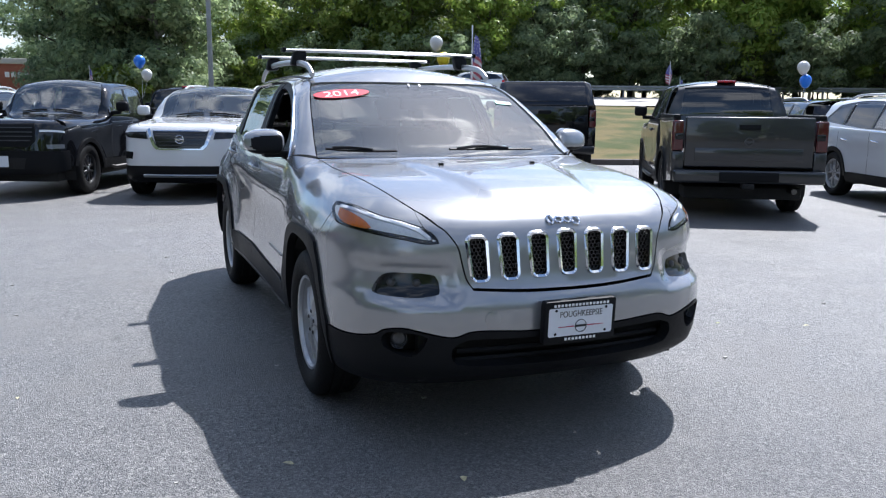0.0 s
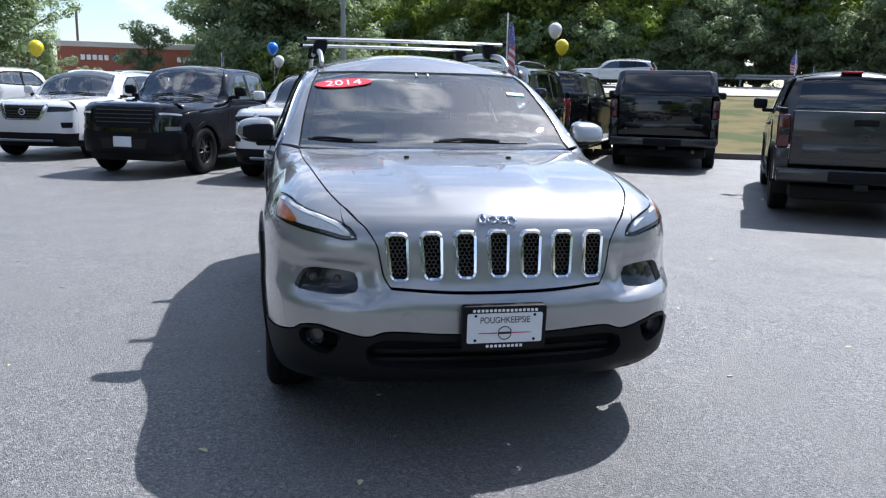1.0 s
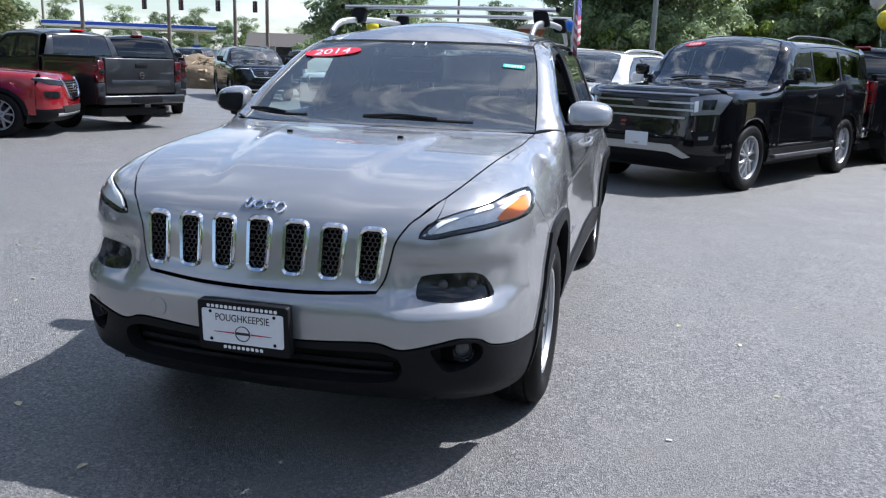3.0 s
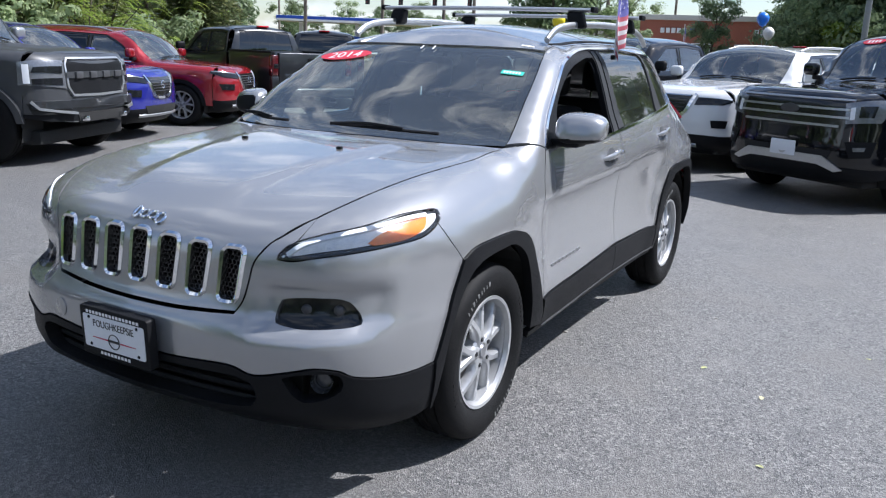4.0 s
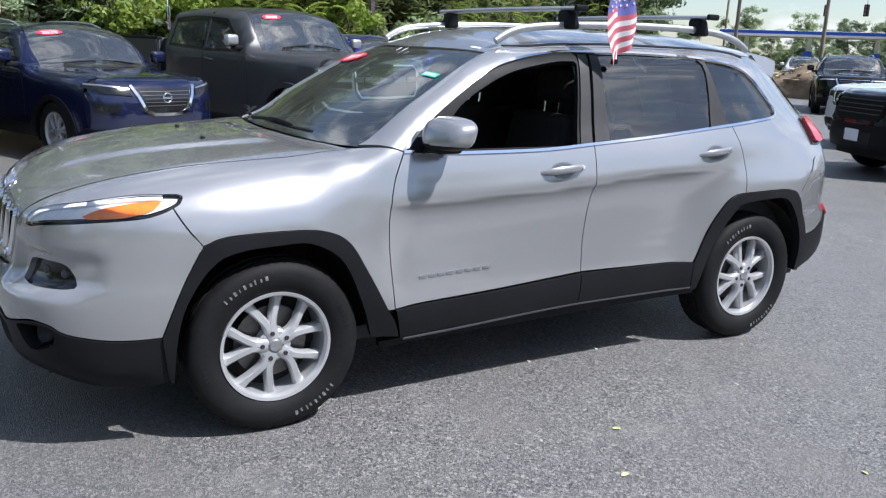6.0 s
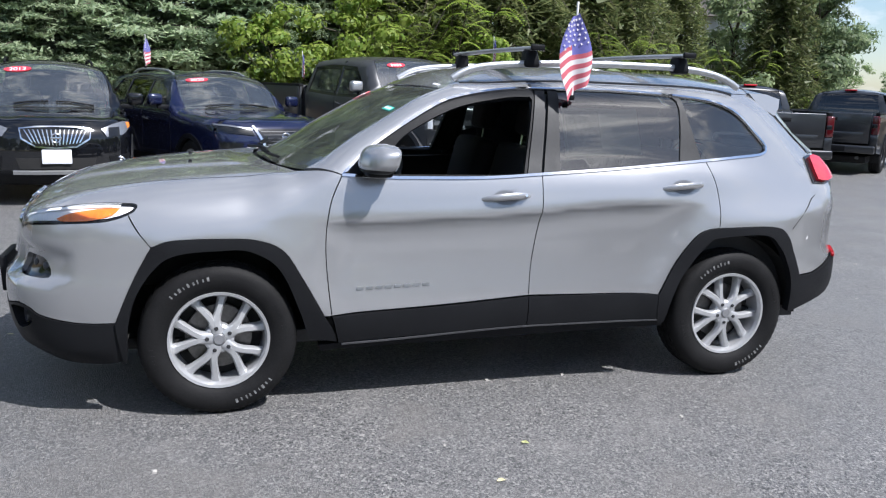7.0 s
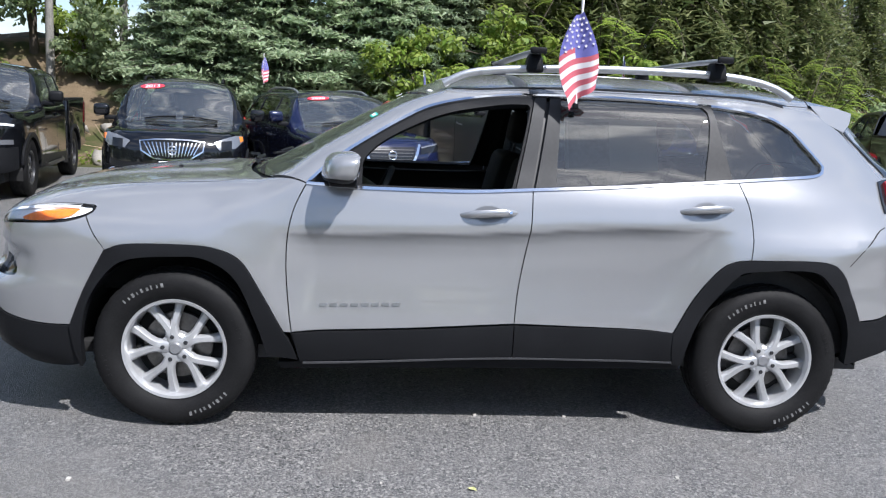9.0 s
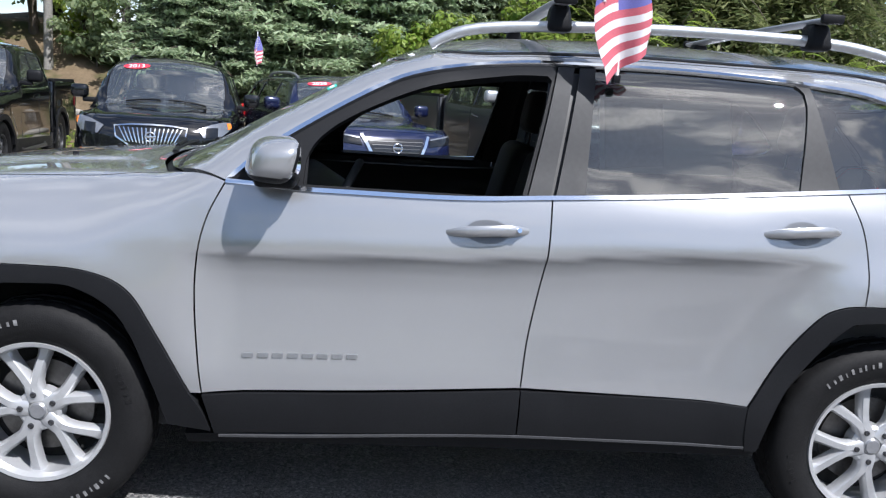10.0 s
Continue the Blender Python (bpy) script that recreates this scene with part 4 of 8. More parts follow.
for x in (-6, 0, 6):
    part("canopy_post", block(x - .2, x + .2, -.2, .2, -1.5, 2.5), WHITE_WALL, gas)
    part("pump", block(x - .4, x + .4, -1.0, -.5, -.5, 1.2, .05), SIGN_BLUE, gas)


def pole(x, y, h, r=.07, material=GALV, label="grey steel lamp post beside the lot", arm=True, name="lamp_post"):
    p = thing(name, pose(x, y, drop(x, y)), label, "pole")
    part("shaft", tube([(0, 0, 0), (0, 0, h * .5), (0, 0, h)], [r, r * .85, r * .6], 10), material, p)
    part("base", lathe([(r * 2.4, 0), (r * 2.4, .35), (r * 1.2, .42)], 16, "z"), CONCRETE, p)
    if arm:
        part("arm", tube([(0, 0, h), (.8, 0, h + .12)], r * .45, 8), material, p)
        part("lamp_head", block(.7, 1.35, -.16, .16, h + .06, h + .18, .04), PLASTIC_GREY, p)
    return p


pole(.95, 19.6, 9.5, .075)
POLE_WOOD = surface("weathered_pole_wood", (.20, .17, .14), .9, vary=.3, scale=2, fine=20)
for x, y, h in ((-29, 44, 8.5), (-25.5, 46, 8.5), (-22.5, 44.5, 9.0), (-14.2, 45.5, 9.0), (-33, 41, 8.5)):
    u = pole(x, y, h, .13, POLE_WOOD, "weathered wooden utility pole", False, "utility_pole")
    part("cross_arm", block(-.9, .9, -.05, .05, h - .7, h - .58, .01), POLE_WOOD, u)
wires = thing("overhead_wires", None, "thin black overhead wires between poles", "wires")
for z in (7.4, 6.6, 5.4):
    pts = [(-33, 41), (-29, 44), (-25.5, 46), (-22.5, 44.5), (-14.2, 45.5)]
    for (x0, y0), (x1, y1) in zip(pts, pts[1:]):
        part("wire", tube([(x0 + (x1 - x0) * k, y0 + (y1 - y0) * k, z - .5 * 4 * k * (1 - k) * .5 + .2) for k in np.linspace(0, 1, 9)], .014, 4), PLASTIC_BLACK, wires)
span = thing("signal_span", None, "black traffic signals hung on a wire", "traffic signals")
for k in (-.6, 2.2):
    part("span_pole", tube([(-52 + 15 * k, 73 + 3 * k, 0), (-52 + 15 * k, 73 + 3 * k, 8.2)], .12, 8), POLE_WOOD, span)
SPAN = lambda k: Vector((-52 + 15 * k, 73 + 3 * k, 0))
part("span_wire", tube([SPAN(k) + Vector((0, 0, 7.4 - .6 * k * (1 - k))) for k in np.linspace(-.6, 2.2, 15)], .03, 4), PLASTIC_BLACK, span)
for k in (.1, .35, .6, .85):
    c = SPAN(k)
    sg = part("signal", block(c.x - .2, c.x + .2, c.y - .16, c.y + .16, 5.6, 6.7, .03), PLASTIC_BLACK, span)
    for z in (5.82, 6.15, 6.48):
        part("signal_lens", lathe([(0, 0), (.11, 0), (.13, .04)], 12, "z", pose(c.x, c.y - .165, z, 90)), RED_DARK, sg)
    part("hanger", tube([(c.x, c.y, 6.7), (c.x, c.y, 7.3)], .025, 5), PLASTIC_BLACK, sg)
# ---- the silver car: front points to -y, origin on the ground under the front axle ----
CAR_W = spline1((-1.0, .85), (-.6, .885), (-.2, .908), (.3, .905), (.6, .902), (1.5, .908), (2.2, .915), (2.7, .93), (3.1, .915), (3.6, .83))
CAR_WING = spline1((.2, -.06), (.35, -.02), (.55, 0), (.75, 0), (.9, -.012), (1.0, -.032), (1.1, -.055), (1.2, -.095), (1.35, -.152), (1.5, -.222), (1.6, -.285), (1.75, -.40))
CAR_DOOR = spline1((.2, -.06), (.33, -.022), (.45, -.003), (.52, -.006), (.60, -.016), (.70, -.027), (.79, -.031), (.85, -.026), (.885, -.016), (.902, -.007), (.911, -.0015), (.918, -.001), (1.0, -.016), (1.1, -.046), (1.2, -.092), (1.35, -.152), (1.5, -.222), (1.6, -.285), (1.75, -.40))
CAR_CREASE = spline1((.4, -.02), (1.0, -.006), (1.55, .02), (1.85, .048), (2.1, .055), (2.6, .06))
CAR_TOP = spline1((-1.2, .76), (-1.0, .84), (-.92, .895), (-.84, .948), (-.6, 1.028), (-.3, 1.075), (0, 1.102), (.17, 1.112), (.24, 1.13), (.63, 1.335), (1.06, 1.55), (1.22, 1.61), (1.5, 1.643), (1.9, 1.655), (2.5, 1.65), (3.0, 1.61), (3.3, 1.56), (3.8, 1.48))
CAR_BOW = spline1((-.9, .10), (-.3, .14), (.1, .19), (.4, .115), (.62, .07), (.9, .05), (1.3, 0.0), (1.8, 0.0), (3.6, 0.0))
CAR_NOSE = spline1((.15, -.55), (.22, -.74), (.28, -.86), (.34, -.935), (.46, -.965), (.56, -.975), (.615, -.97), (.65, -.94), (.68, -.922), (.89, -.885), (.95, -.84), (1.0, -.76), (1.2, -.4))
CAR_SWEEP = spline1((0, 0), (.3, .015), (.5, .042), (.65, .095), (.75, .165), (.82, .26), (.88, .41), (.94, .75), (1.0, 1.1))
CAR_TAIL = spline1((.2, 3.3), (.35, 3.55), (.5, 3.645), (.64, 3.645), (.71, 3.60), (1.05, 3.60), (1.19, 3.56), (1.25, 3.45), (1.45, 3.28), (1.6, 3.18))
CAR_TAIL_SWEEP = spline1((0, 0), (.4, .02), (.6, .07), (.75, .16), (.85, .30), (.94, .6))
HUB_Z, AXLES = .35, (0.0, 2.70)


def car_body(x, y, z):
    crease = sstep(y, .40, .62) * (1 - sstep(y, 2.1, 2.55))
    zz = z - CAR_CREASE(y) * np.exp(-((z - .92) / .2) ** 2)
    w = CAR_W(y) + (1 - crease) * CAR_WING(z) + crease * CAR_DOOR(zz)
    w = w - .55 * np.maximum(y - 2.3, 0) ** 2 * np.maximum(z - .9, 0)
    for a in AXLES:
        r = np.hypot(y - a, z - HUB_Z)
        w = w + .014 * np.exp(-((r - .47) / .11) ** 2) * sstep(z, .2, .5)
    side = x - w
    bulge = .014 * (1 - sstep(x, .25 + .14 * sstep(y, -.8, .2) - .05, .25 + .14 * sstep(y, -.8, .2) + .04)) * sstep(y, -.85, -.6) * (1 - sstep(y, .1, .2))
    roof = .075 * (x / .62) ** 2 * sstep(y, .9, 1.4) + .02 * (x / .62) ** 2 * sstep(y, .25, .5)
    top = (z - CAR_TOP(y - CAR_BOW(y) * (x / .7) ** 2) - bulge + roof) * .9
    pocket = .035 * sstep(x, .46, .54) * (1 - sstep(x, .80, .86)) * sstep(z, .60, .655) * (1 - sstep(z, .74, .80))
    nose = CAR_NOSE(z) + CAR_SWEEP(x) + pocket - y
    tail = y - CAR_TAIL(z) + CAR_TAIL_SWEEP(x)
    k = .22 - .15 * sstep(y, .1, .5)
    f = smax(side, top, k)
    f = smax(f, nose, .07)
    f = smax(f, tail, .08)
    return smax(f, .2 - z, .05)


CAR = Shape(car_body)
S, T, FR = CAR.side, CAR.top, CAR.front
CH_TOP, CH_BACK = TopChart(), FrontChart(2.5, 1.0)
CH_SIDE, CH_CORNER, CH_NOSE = SideChart(.22, .85), RadialChart((.15, .15, .55)), RadialChart((0, .35, .55), 1.1)



def dense(pts, step=.03):
    """The same smooth line for every panel that shares it."""
    return [tuple(q) for q in catmull(np.array(pts, float), step)]


car = thing("silver_suv", None, "silver compact suv with black cladding and roof bars, parked on asphalt", "car")

ARCH_F = dense(((.475, .45), (.37, .64), (.285, .768), (.17, .818), (.02, .828), (-.19, .823), (-.28, .795)))
ARCH_F_LOW = dense(((-.28, .795), (-.365, .63), (-.435, .46)))
ARCH_F_IN = dense(((-.395, .27), (-.385, .44), (-.346, .584), (-.254, .717), (-.166, .764), (.0, .778), (.138, .771), (.266, .688), (.355, .50), (.405, .345)))
ARCH_R = dense(((2.56, .84), (2.90, .84), (3.0, .79), (3.06, .68), (3.115, .565)))
ARCH_R_FRONT = dense(((2.23, .49), (2.32, .66), (2.42, .79), (2.49, .83), (2.56, .84)))
ARCH_R_IN = dense(((2.285, .34), (2.305, .45), (2.35, .57), (2.44, .70), (2.50, .765), (2.56, .79), (2.84, .80), (2.945, .735), (3.01, .64), (3.055, .53), (3.075, .36)))
DOOR_FRONT = dense(((.56, 1.107), (.508, .99), (.484, .86), (.482, .72), (.497, .55), (.51, .45)))
DOOR_SPLIT = dense(((1.557, 1.115), (1.548, .92), (1.512, .67), (1.50, .51)))
DOOR_REAR = dense(((2.505, 1.187), (2.553, 1.065), (2.569, .94), (2.56, .84)))
BELT_F, BELT_R = ((.56, 1.107), (.83, 1.095), (1.25, 1.097), (1.557, 1.115)), ((1.557, 1.115), (2.0, 1.145), (2.505, 1.187))
LIGHT_LINE = dense(((.56, 1.107), (.70, 1.231), (.984, 1.408), (1.162, 1.480), (1.438, 1.523), (1.65, 1.531), (2.02, 1.534), (2.40, 1.517), (2.64, 1.490), (2.79, 1.430), (2.90, 1.325)))
LIGHT_END = dense(((2.90, 1.325), (2.955, 1.262), (2.945, 1.236), (2.89, 1.217), (2.70, 1.203), (2.505, 1.187)))
SEAM_BACK = dense(((.60, -.70), (.643, -.58), (.677, -.38), (.707, -.08), (.725, .18), (.735, .36)))
SEAM_TIP = dense(((.54, -.80), (.60, -.70)))
SEAM = SEAM_TIP + SEAM_BACK[1:]
LAMP_TAIL = S((-.37, .932), (-.345, .947), (-.335, .962))
LAMP_TOP = np.vstack([S((-.335, .962), (-.348, .975), (-.49, .974)), FR((.739, .951), (.665, .932), (.595, .908))])
LAMP_TIP = FR((.595, .908), (.572, .893), (.552, .866), (.548, .852))
LAMP_LOW = np.vstack([FR((.548, .852), (.60, .850), (.661, .863), (.774, .882)), S((-.50, .899), (-.42, .914), (-.37, .932))])
WING_SEAM = S((-.28, .795), (-.33, .86), (-.37, .932))
DITCH = dense(((.60, 1.09), (.604, 1.35), (.608, 1.7), (.608, 2.3), (.575, 2.75), (.50, 2.97)))
PILLAR = dense(((.735, .40), (.702, .62), (.653, .88), (.60, 1.09)))


def both(name, data, material, parent=None, label=""):
    a = part(name, data, material, parent or car, label)
    b = part(name, mirrored(*data), material, parent or car, label)
    return a, b


def panel(name, chart, chains, material=PAINT_SILVER, step=.05, pair=True, label="", **kw):
    loop = gather(chart, chains, step * .6)
    data = skin(CAR, chart, loop, step, **kw)
    return both(name, data, material, None, label) if pair else part(name, data, material, car, label)


panel("front_wing", CH_CORNER, [T(*SEAM_BACK), np.vstack([T((.735, .36)), S((.56, 1.107))]), S(*DOOR_FRONT), S((.51, .45), (.475, .45)), S(*ARCH_F), WING_SEAM, LAMP_TAIL, LAMP_TOP, np.vstack([LAMP_TOP[-1:], T((.60, -.70))])], step=.035)
panel("body_side", CH_SIDE, [S(*LIGHT_LINE), S(*LIGHT_END), S(*DOOR_REAR), S(*ARCH_R), S((3.115, .565), (3.235, .575), (3.347, .622), (3.425, .69)), S((3.425, .69), (3.44, .85), (3.43, 1.05), (3.375, 1.20), (3.305, 1.265), (3.145, 1.412), (3.05, 1.472)), np.vstack([S((3.05, 1.472)), T((.50, 2.97))]), T(*DITCH)[::-1], T(*PILLAR)[::-1], np.vstack([T((.735, .40)), S((.56, 1.107))])], step=.035)
panel("front_door", CH_SIDE, [S(*BELT_F), S(*DOOR_SPLIT), S((1.50, .51), (1.0, .477), (.51, .45)), S(*DOOR_FRONT)[::-1]], step=.014)
panel("rear_door", CH_SIDE, [S(*BELT_R), S(*DOOR_REAR), S(*ARCH_R_FRONT)[::-1], S((2.23, .49), (1.50, .51)), S(*DOOR_SPLIT)[::-1]], step=.014)
seam_l, seam_r = T(*SEAM), T(*SEAM) * np.array((-1, 1, 1))
cowl = T((-.735, .36), (-.60, .315), (-.4, .262), (-.2, .235), (0, .225), (.2, .235), (.4, .262), (.60, .315), (.735, .36))
roof_top = T((.60, 1.09), (.3, 1.028), (0, 1.005), (-.3, 1.028), (-.60, 1.09))
ditch = T(*DITCH)
panel("roof", CH_TOP, [roof_top, ditch * np.array((-1, 1, 1)), T((-.50, 2.97), (-.3, 3.02), (0, 3.04), (.3, 3.02), (.50, 2.97)), ditch[::-1]], step=.06, pair=False)
# grille panel: seven slots cut through
SLOTS = [(k * .131, .799 - .004 * abs(k)) for k in range(-3, 4)]
CH_HOOD = RadialChart((0, .9, .45), 1.2)


def slot_loop(cx, cz, grow=0.0, n=5):
    return np.array([(cx + x * (1 - .10 * (cz - (cz + z)) / .1) + z * .06 * cx / .393, cz + z) for x, z in round_rect(.066 + 2 * grow, .166 + 2 * grow, .018 + grow, n)])


grille_edge = np.vstack([T((.54, -.80)), FR((.512, .893), (.475, .835), (.462, .775), (.447, .71), (.425, .672))])
bottom_mid = FR((.425, .672), (.2, .658), (0, .656), (-.2, .658), (-.425, .672))
panel("bonnet", CH_HOOD, [seam_l[::-1], grille_edge, bottom_mid, (grille_edge * np.array((-1, 1, 1)))[::-1], seam_r, cowl], step=.03, pair=False, gap=.002, lip=0, holes=[CH_HOOD.to2(FR(*slot_loop(*c))) for c in SLOTS], label="clamshell bonnet with seven grille slots")
for cx, cz in SLOTS:
    out, mid, inn = slot_loop(cx, cz, .013), slot_loop(cx, cz, .007), slot_loop(cx, cz, -.002)
    bm = bmesh.new()
    rows = []
    for loop, lift in ((out, .001), (mid, .011), (inn, .006), (inn, -.02)):
        p = FR(*loop)
        rows.append([bm.verts.new(q + np.array((0, -lift, 0))) for q in p])
    for a, b in zip(rows, rows[1:]):
        for i in range(len(a)):
            j = (i + 1) % len(a)
            bm.faces.new((a[i], a[j], b[j], b[i]))
    bmesh.ops.recalc_face_normals(bm, faces=bm.faces[:])
    bezel = part("grille_bezel", smooth(bm, 50), CHROME, car, "bright chrome grille surround")
    mesh = bmesh.new()
    yy = FR((cx, cz))[0][1] + .022
    for r in range(15):
        for c in range(5):
            hx, hz = cx + (c - 2 + .5 * (r % 2)) * .0175, cz - .10 + r * .0148
            if abs(hx - cx) > .038 or abs(hz - cz) > .084:
                continue
            ring = [[mesh.verts.new((hx + s * .0104 * math.sin(radians(60 * k)), yy + d + (hz - cz) * .16, hz + s * .0104 * math.cos(radians(60 * k)))) for k in range(6)] for s, d in ((1, 0), (.72, 0), (.72, .012))]
            for a, b in zip(ring, ring[1:]):
                for k in range(6):
                    mesh.faces.new((a[k], a[(k + 1) % 6], b[(k + 1) % 6], b[k]))
    part("grille_mesh", mesh, PLASTIC_GLOSS, bezel, "black honeycomb grille insert")
# hidden block added to stop sun leaking through the bonnet seams
part("seam_light_block", block(-.60, .60, -.52, .25, .55, .80, .03), WELL, car)
part("grille_backing", block(-.44, .44, -.78, -.76, .62, .89), WELL, car)

# bumper: painted upper, black lower with intake and lamps
LOW_LINE = ((-.435, .46), (-.55, .457), (-.645, .464))
low_f = FR((.79, .487), (.762, .512), (.70, .524), (.635, .510), (.52, .487), (.45, .507), (.37, .508), (.2, .497), (0, .497))
low_l = np.vstack([S(*LOW_LINE), low_f])
low_all = np.vstack([low_l, (low_l * np.array((-1, 1, 1)))[::-1][1:]])
mx = np.array((-1, 1, 1))
top_mid = np.vstack([LAMP_TIP[::-1], T((.60, -.70)), grille_edge[:-1], FR((.421, .667))])
bumper_mid = FR((.421, .667), (.2, .652), (0, .650), (-.2, .652), (-.421, .667))


def fog_loop(sx):
    p = FR((.545, .660), (.545, .695), (.556, .718), (.60, .727), (.66, .730), (.725, .727), (.757, .705), (.782, .658), (.768, .643), (.66, .638), (.60, .641), (.553, .648))
    q = CH_NOSE.to2(p * np.array((sx, 1, 1)))
    return catmull(np.vstack([q, q[:1]]), .025)[:-1]


arch_low = np.vstack([WING_SEAM[::-1], S(*ARCH_F_LOW)[1:]])
bumper_chains = [low_all[::-1], arch_low[::-1], LAMP_LOW[::-1], top_mid, bumper_mid, (top_mid * mx)[::-1], LAMP_LOW * mx, arch_low * mx]
# from the car's right end along the low line to the left, up the arch, round lamp and grille, and down again
panel("front_bumper", CH_NOSE, bumper_chains, step=.03, pair=False, holes=[fog_loop(1), fog_loop(-1)], lip=.03)
low_bottom = np.vstack([S((-.435, .46), (-.40, .30)), S((-.45, .265)), FR((.75, .26), (.55, .258), (.3, .257), (0, .257))])
low_bottom = np.vstack([low_bottom, (low_bottom * mx)[::-1][1:]])


def nose_hole(pts, sx=1):
    q = CH_NOSE.to2(FR(*pts) * np.array((sx, 1, 1)))
    return catmull(np.vstack([q, q[:1]]), .03)[:-1]


intake = nose_hole(((-.52, .435), (-.46, .474), (-.2, .470), (.2, .470), (.46, .474), (.52, .435), (.51, .385), (.45, .362), (.2, .350), (-.2, .350), (-.45, .362), (-.51, .385)))
lamp_hole = ((.61, .488), (.66, .503), (.742, .506), (.766, .485), (.762, .445), (.72, .415), (.665, .405), (.63, .44))
panel("lower_bumper", CH_NOSE, [low_all, low_bottom[::-1]], PLASTIC_BLACK, step=.035, pair=False, holes=[intake, nose_hole(lamp_hole), nose_hole(lamp_hole, -1)], lift=.004, lip=.05, label="textured black plastic bumper skirt")
part("intake_backing", block(-.62, .62, -.80, -.77, .28, .50), WELL, car)
for z in (.375, .415):
    part("intake_bar", tube([FR((x, z))[0] + np.array((0, .05, 0)) for x in np.linspace(-.48, .48, 9)], .011, 6), PLASTIC_BLACK, car)
FOG_LENS = surface("grey_fog_lens", (.07, .073, .08), .15, .2, .2, vary=.15, scale=60)
for sx in (1, -1):
    lp = FR((.70, .470))[0] * np.array((sx, 1, 1))
    fog = part("fog_lamp", lathe([(0, .006), (.024, .002), (.031, -.004), (.034, .0), (.036, .03)], 28, "z", basis(lp + np.array((0, .050, 0)), (.35 * sx, -1, 0))), FOG_LENS, car, "round clear fog lamp")
    part("reflector", lathe([(0, -.022), (.024, -.016), (.034, .0)], 24, "z", basis(lp + np.array((0, .047, 0)), (.35 * sx, -1, 0))), PLASTIC_GREY, fog)
    part("fog_lamp_housing", block(.57, .79, -.74, -.70, .40, .55, .01, m=Matrix.Diagonal((sx, 1, 1, 1))), WELL, car)
    # upper lamp unit in the bumper pocket
    q = fog_loop(sx)
    dark = part("headlamp_unit", skin(CAR, CH_NOSE, q, .03, lift=-.022, lip=.01, gap=0), LENS_DARK, car, "smoked headlamp lens in a bumper pocket")
    for dx in (.62, .71):
        c = FR((dx, .685))[0] * np.array((sx, 1, 1))
        part("projector", lathe([(0, .006), (.012, .003), (.018, -.004), (.02, -.02)], 20, "z", basis(c + np.array((0, .020, 0)), (.25 * sx, -1, 0))), PLASTIC_GREY, dark)

# slim upper lamps: dark rim, reflector, white strip, amber corner, clear lens
lamp_loop = gather(CH_CORNER, [LAMP_TAIL, LAMP_TOP, LAMP_TIP, LAMP_LOW], .02)
for sx in (1, -1):
    put = (lambda d: d) if sx == 1 else (lambda d: mirrored(*d))
    lamp = part("headlight", put(skin(CAR, CH_CORNER, lamp_loop, .03, lift=-.012, lip=.02, gap=.001)), PLASTIC_GLOSS, car, "slim swept headlight with amber corner")
    inner = inset(lamp_loop, .013)
    part("reflector", put(skin(CAR, CH_CORNER, inner, .025, lift=-.006, lip=0, gap=0)), LAMP_BOWL, lamp)
    amber_pts = np.vstack([S((-.405, .957), (-.50, .951)), FR((.79, .930), (.775, .905))])
    amber_low = np.vstack([FR((.775, .905), (.79, .897)), S((-.56, .902), (-.50, .911), (-.435, .930), (-.405, .957))])
    part("amber_corner", put(skin(CAR, CH_CORNER, gather(CH_CORNER, [amber_pts, amber_low], .02), .02, lift=-.001, lip=.004, gap=0)), AMBER, lamp)
    strip = np.vstack([S((-.40, .963), (-.48, .962)), FR((.76, .946), (.70, .930), (.62, .903), (.578, .868))])
    part("light_strip", ribbon(CAR, catmull(strip, .02) * np.array((sx, 1, 1)), .018, .003, 0), LED_WHITE, lamp)
    part("lens", put(skin(CAR, CH_CORNER, inset(lamp_loop, .004), .03, lift=.004, lip=.006, gap=0)), GLASS_LENS, lamp)
    # window line and black trims
both_line = catmull(np.vstack([S(*LIGHT_LINE), S(*LIGHT_END)[1:], S(*BELT_R)[::-1][1:], S(*BELT_F)[::-1][1:-1]]), .04)
for sx in (1, -1):
    f = np.array((sx, 1, 1))
    part("window_trim", ribbon(CAR, both_line * f, .017, .006, 0, closed=True), CHROME, car, "chrome strip round the side windows")
arch_f_out = np.vstack([S((.535, .325)), S((.513, .39)), S(*ARCH_F), S(*ARCH_F_LOW)[1:], S((-.42, .33), (-.405, .27))])
panel("wheel_arch_trim", CH_SIDE, [arch_f_out, S(*ARCH_F_IN)], PLASTIC_BLACK, step=.04, lift=.012, lip=.04, gap=0, label="black plastic wheel arch trim")
arch_r_out = np.vstack([S((2.245, .34), (2.23, .42)), S(*ARCH_R_FRONT), S(*ARCH_R)[1:], S((3.13, .42), (3.10, .36))])
panel("wheel_arch_trim", CH_SIDE, [arch_r_out, S(*ARCH_R_IN)[::-1]], PLASTIC_BLACK, step=.04, lift=.012, lip=.04, gap=0, label="black plastic wheel arch trim")
panel("door_cladding", CH_SIDE, [S((.51, .45), (1.0, .475), (1.50, .508)), S((1.50, .508), (1.50, .352)), S((1.50, .352), (.545, .312)), S((.545, .312), (.51, .45))], PLASTIC_BLACK, step=.05, lift=.01, lip=.03, label="black plastic cladding on the door foot")
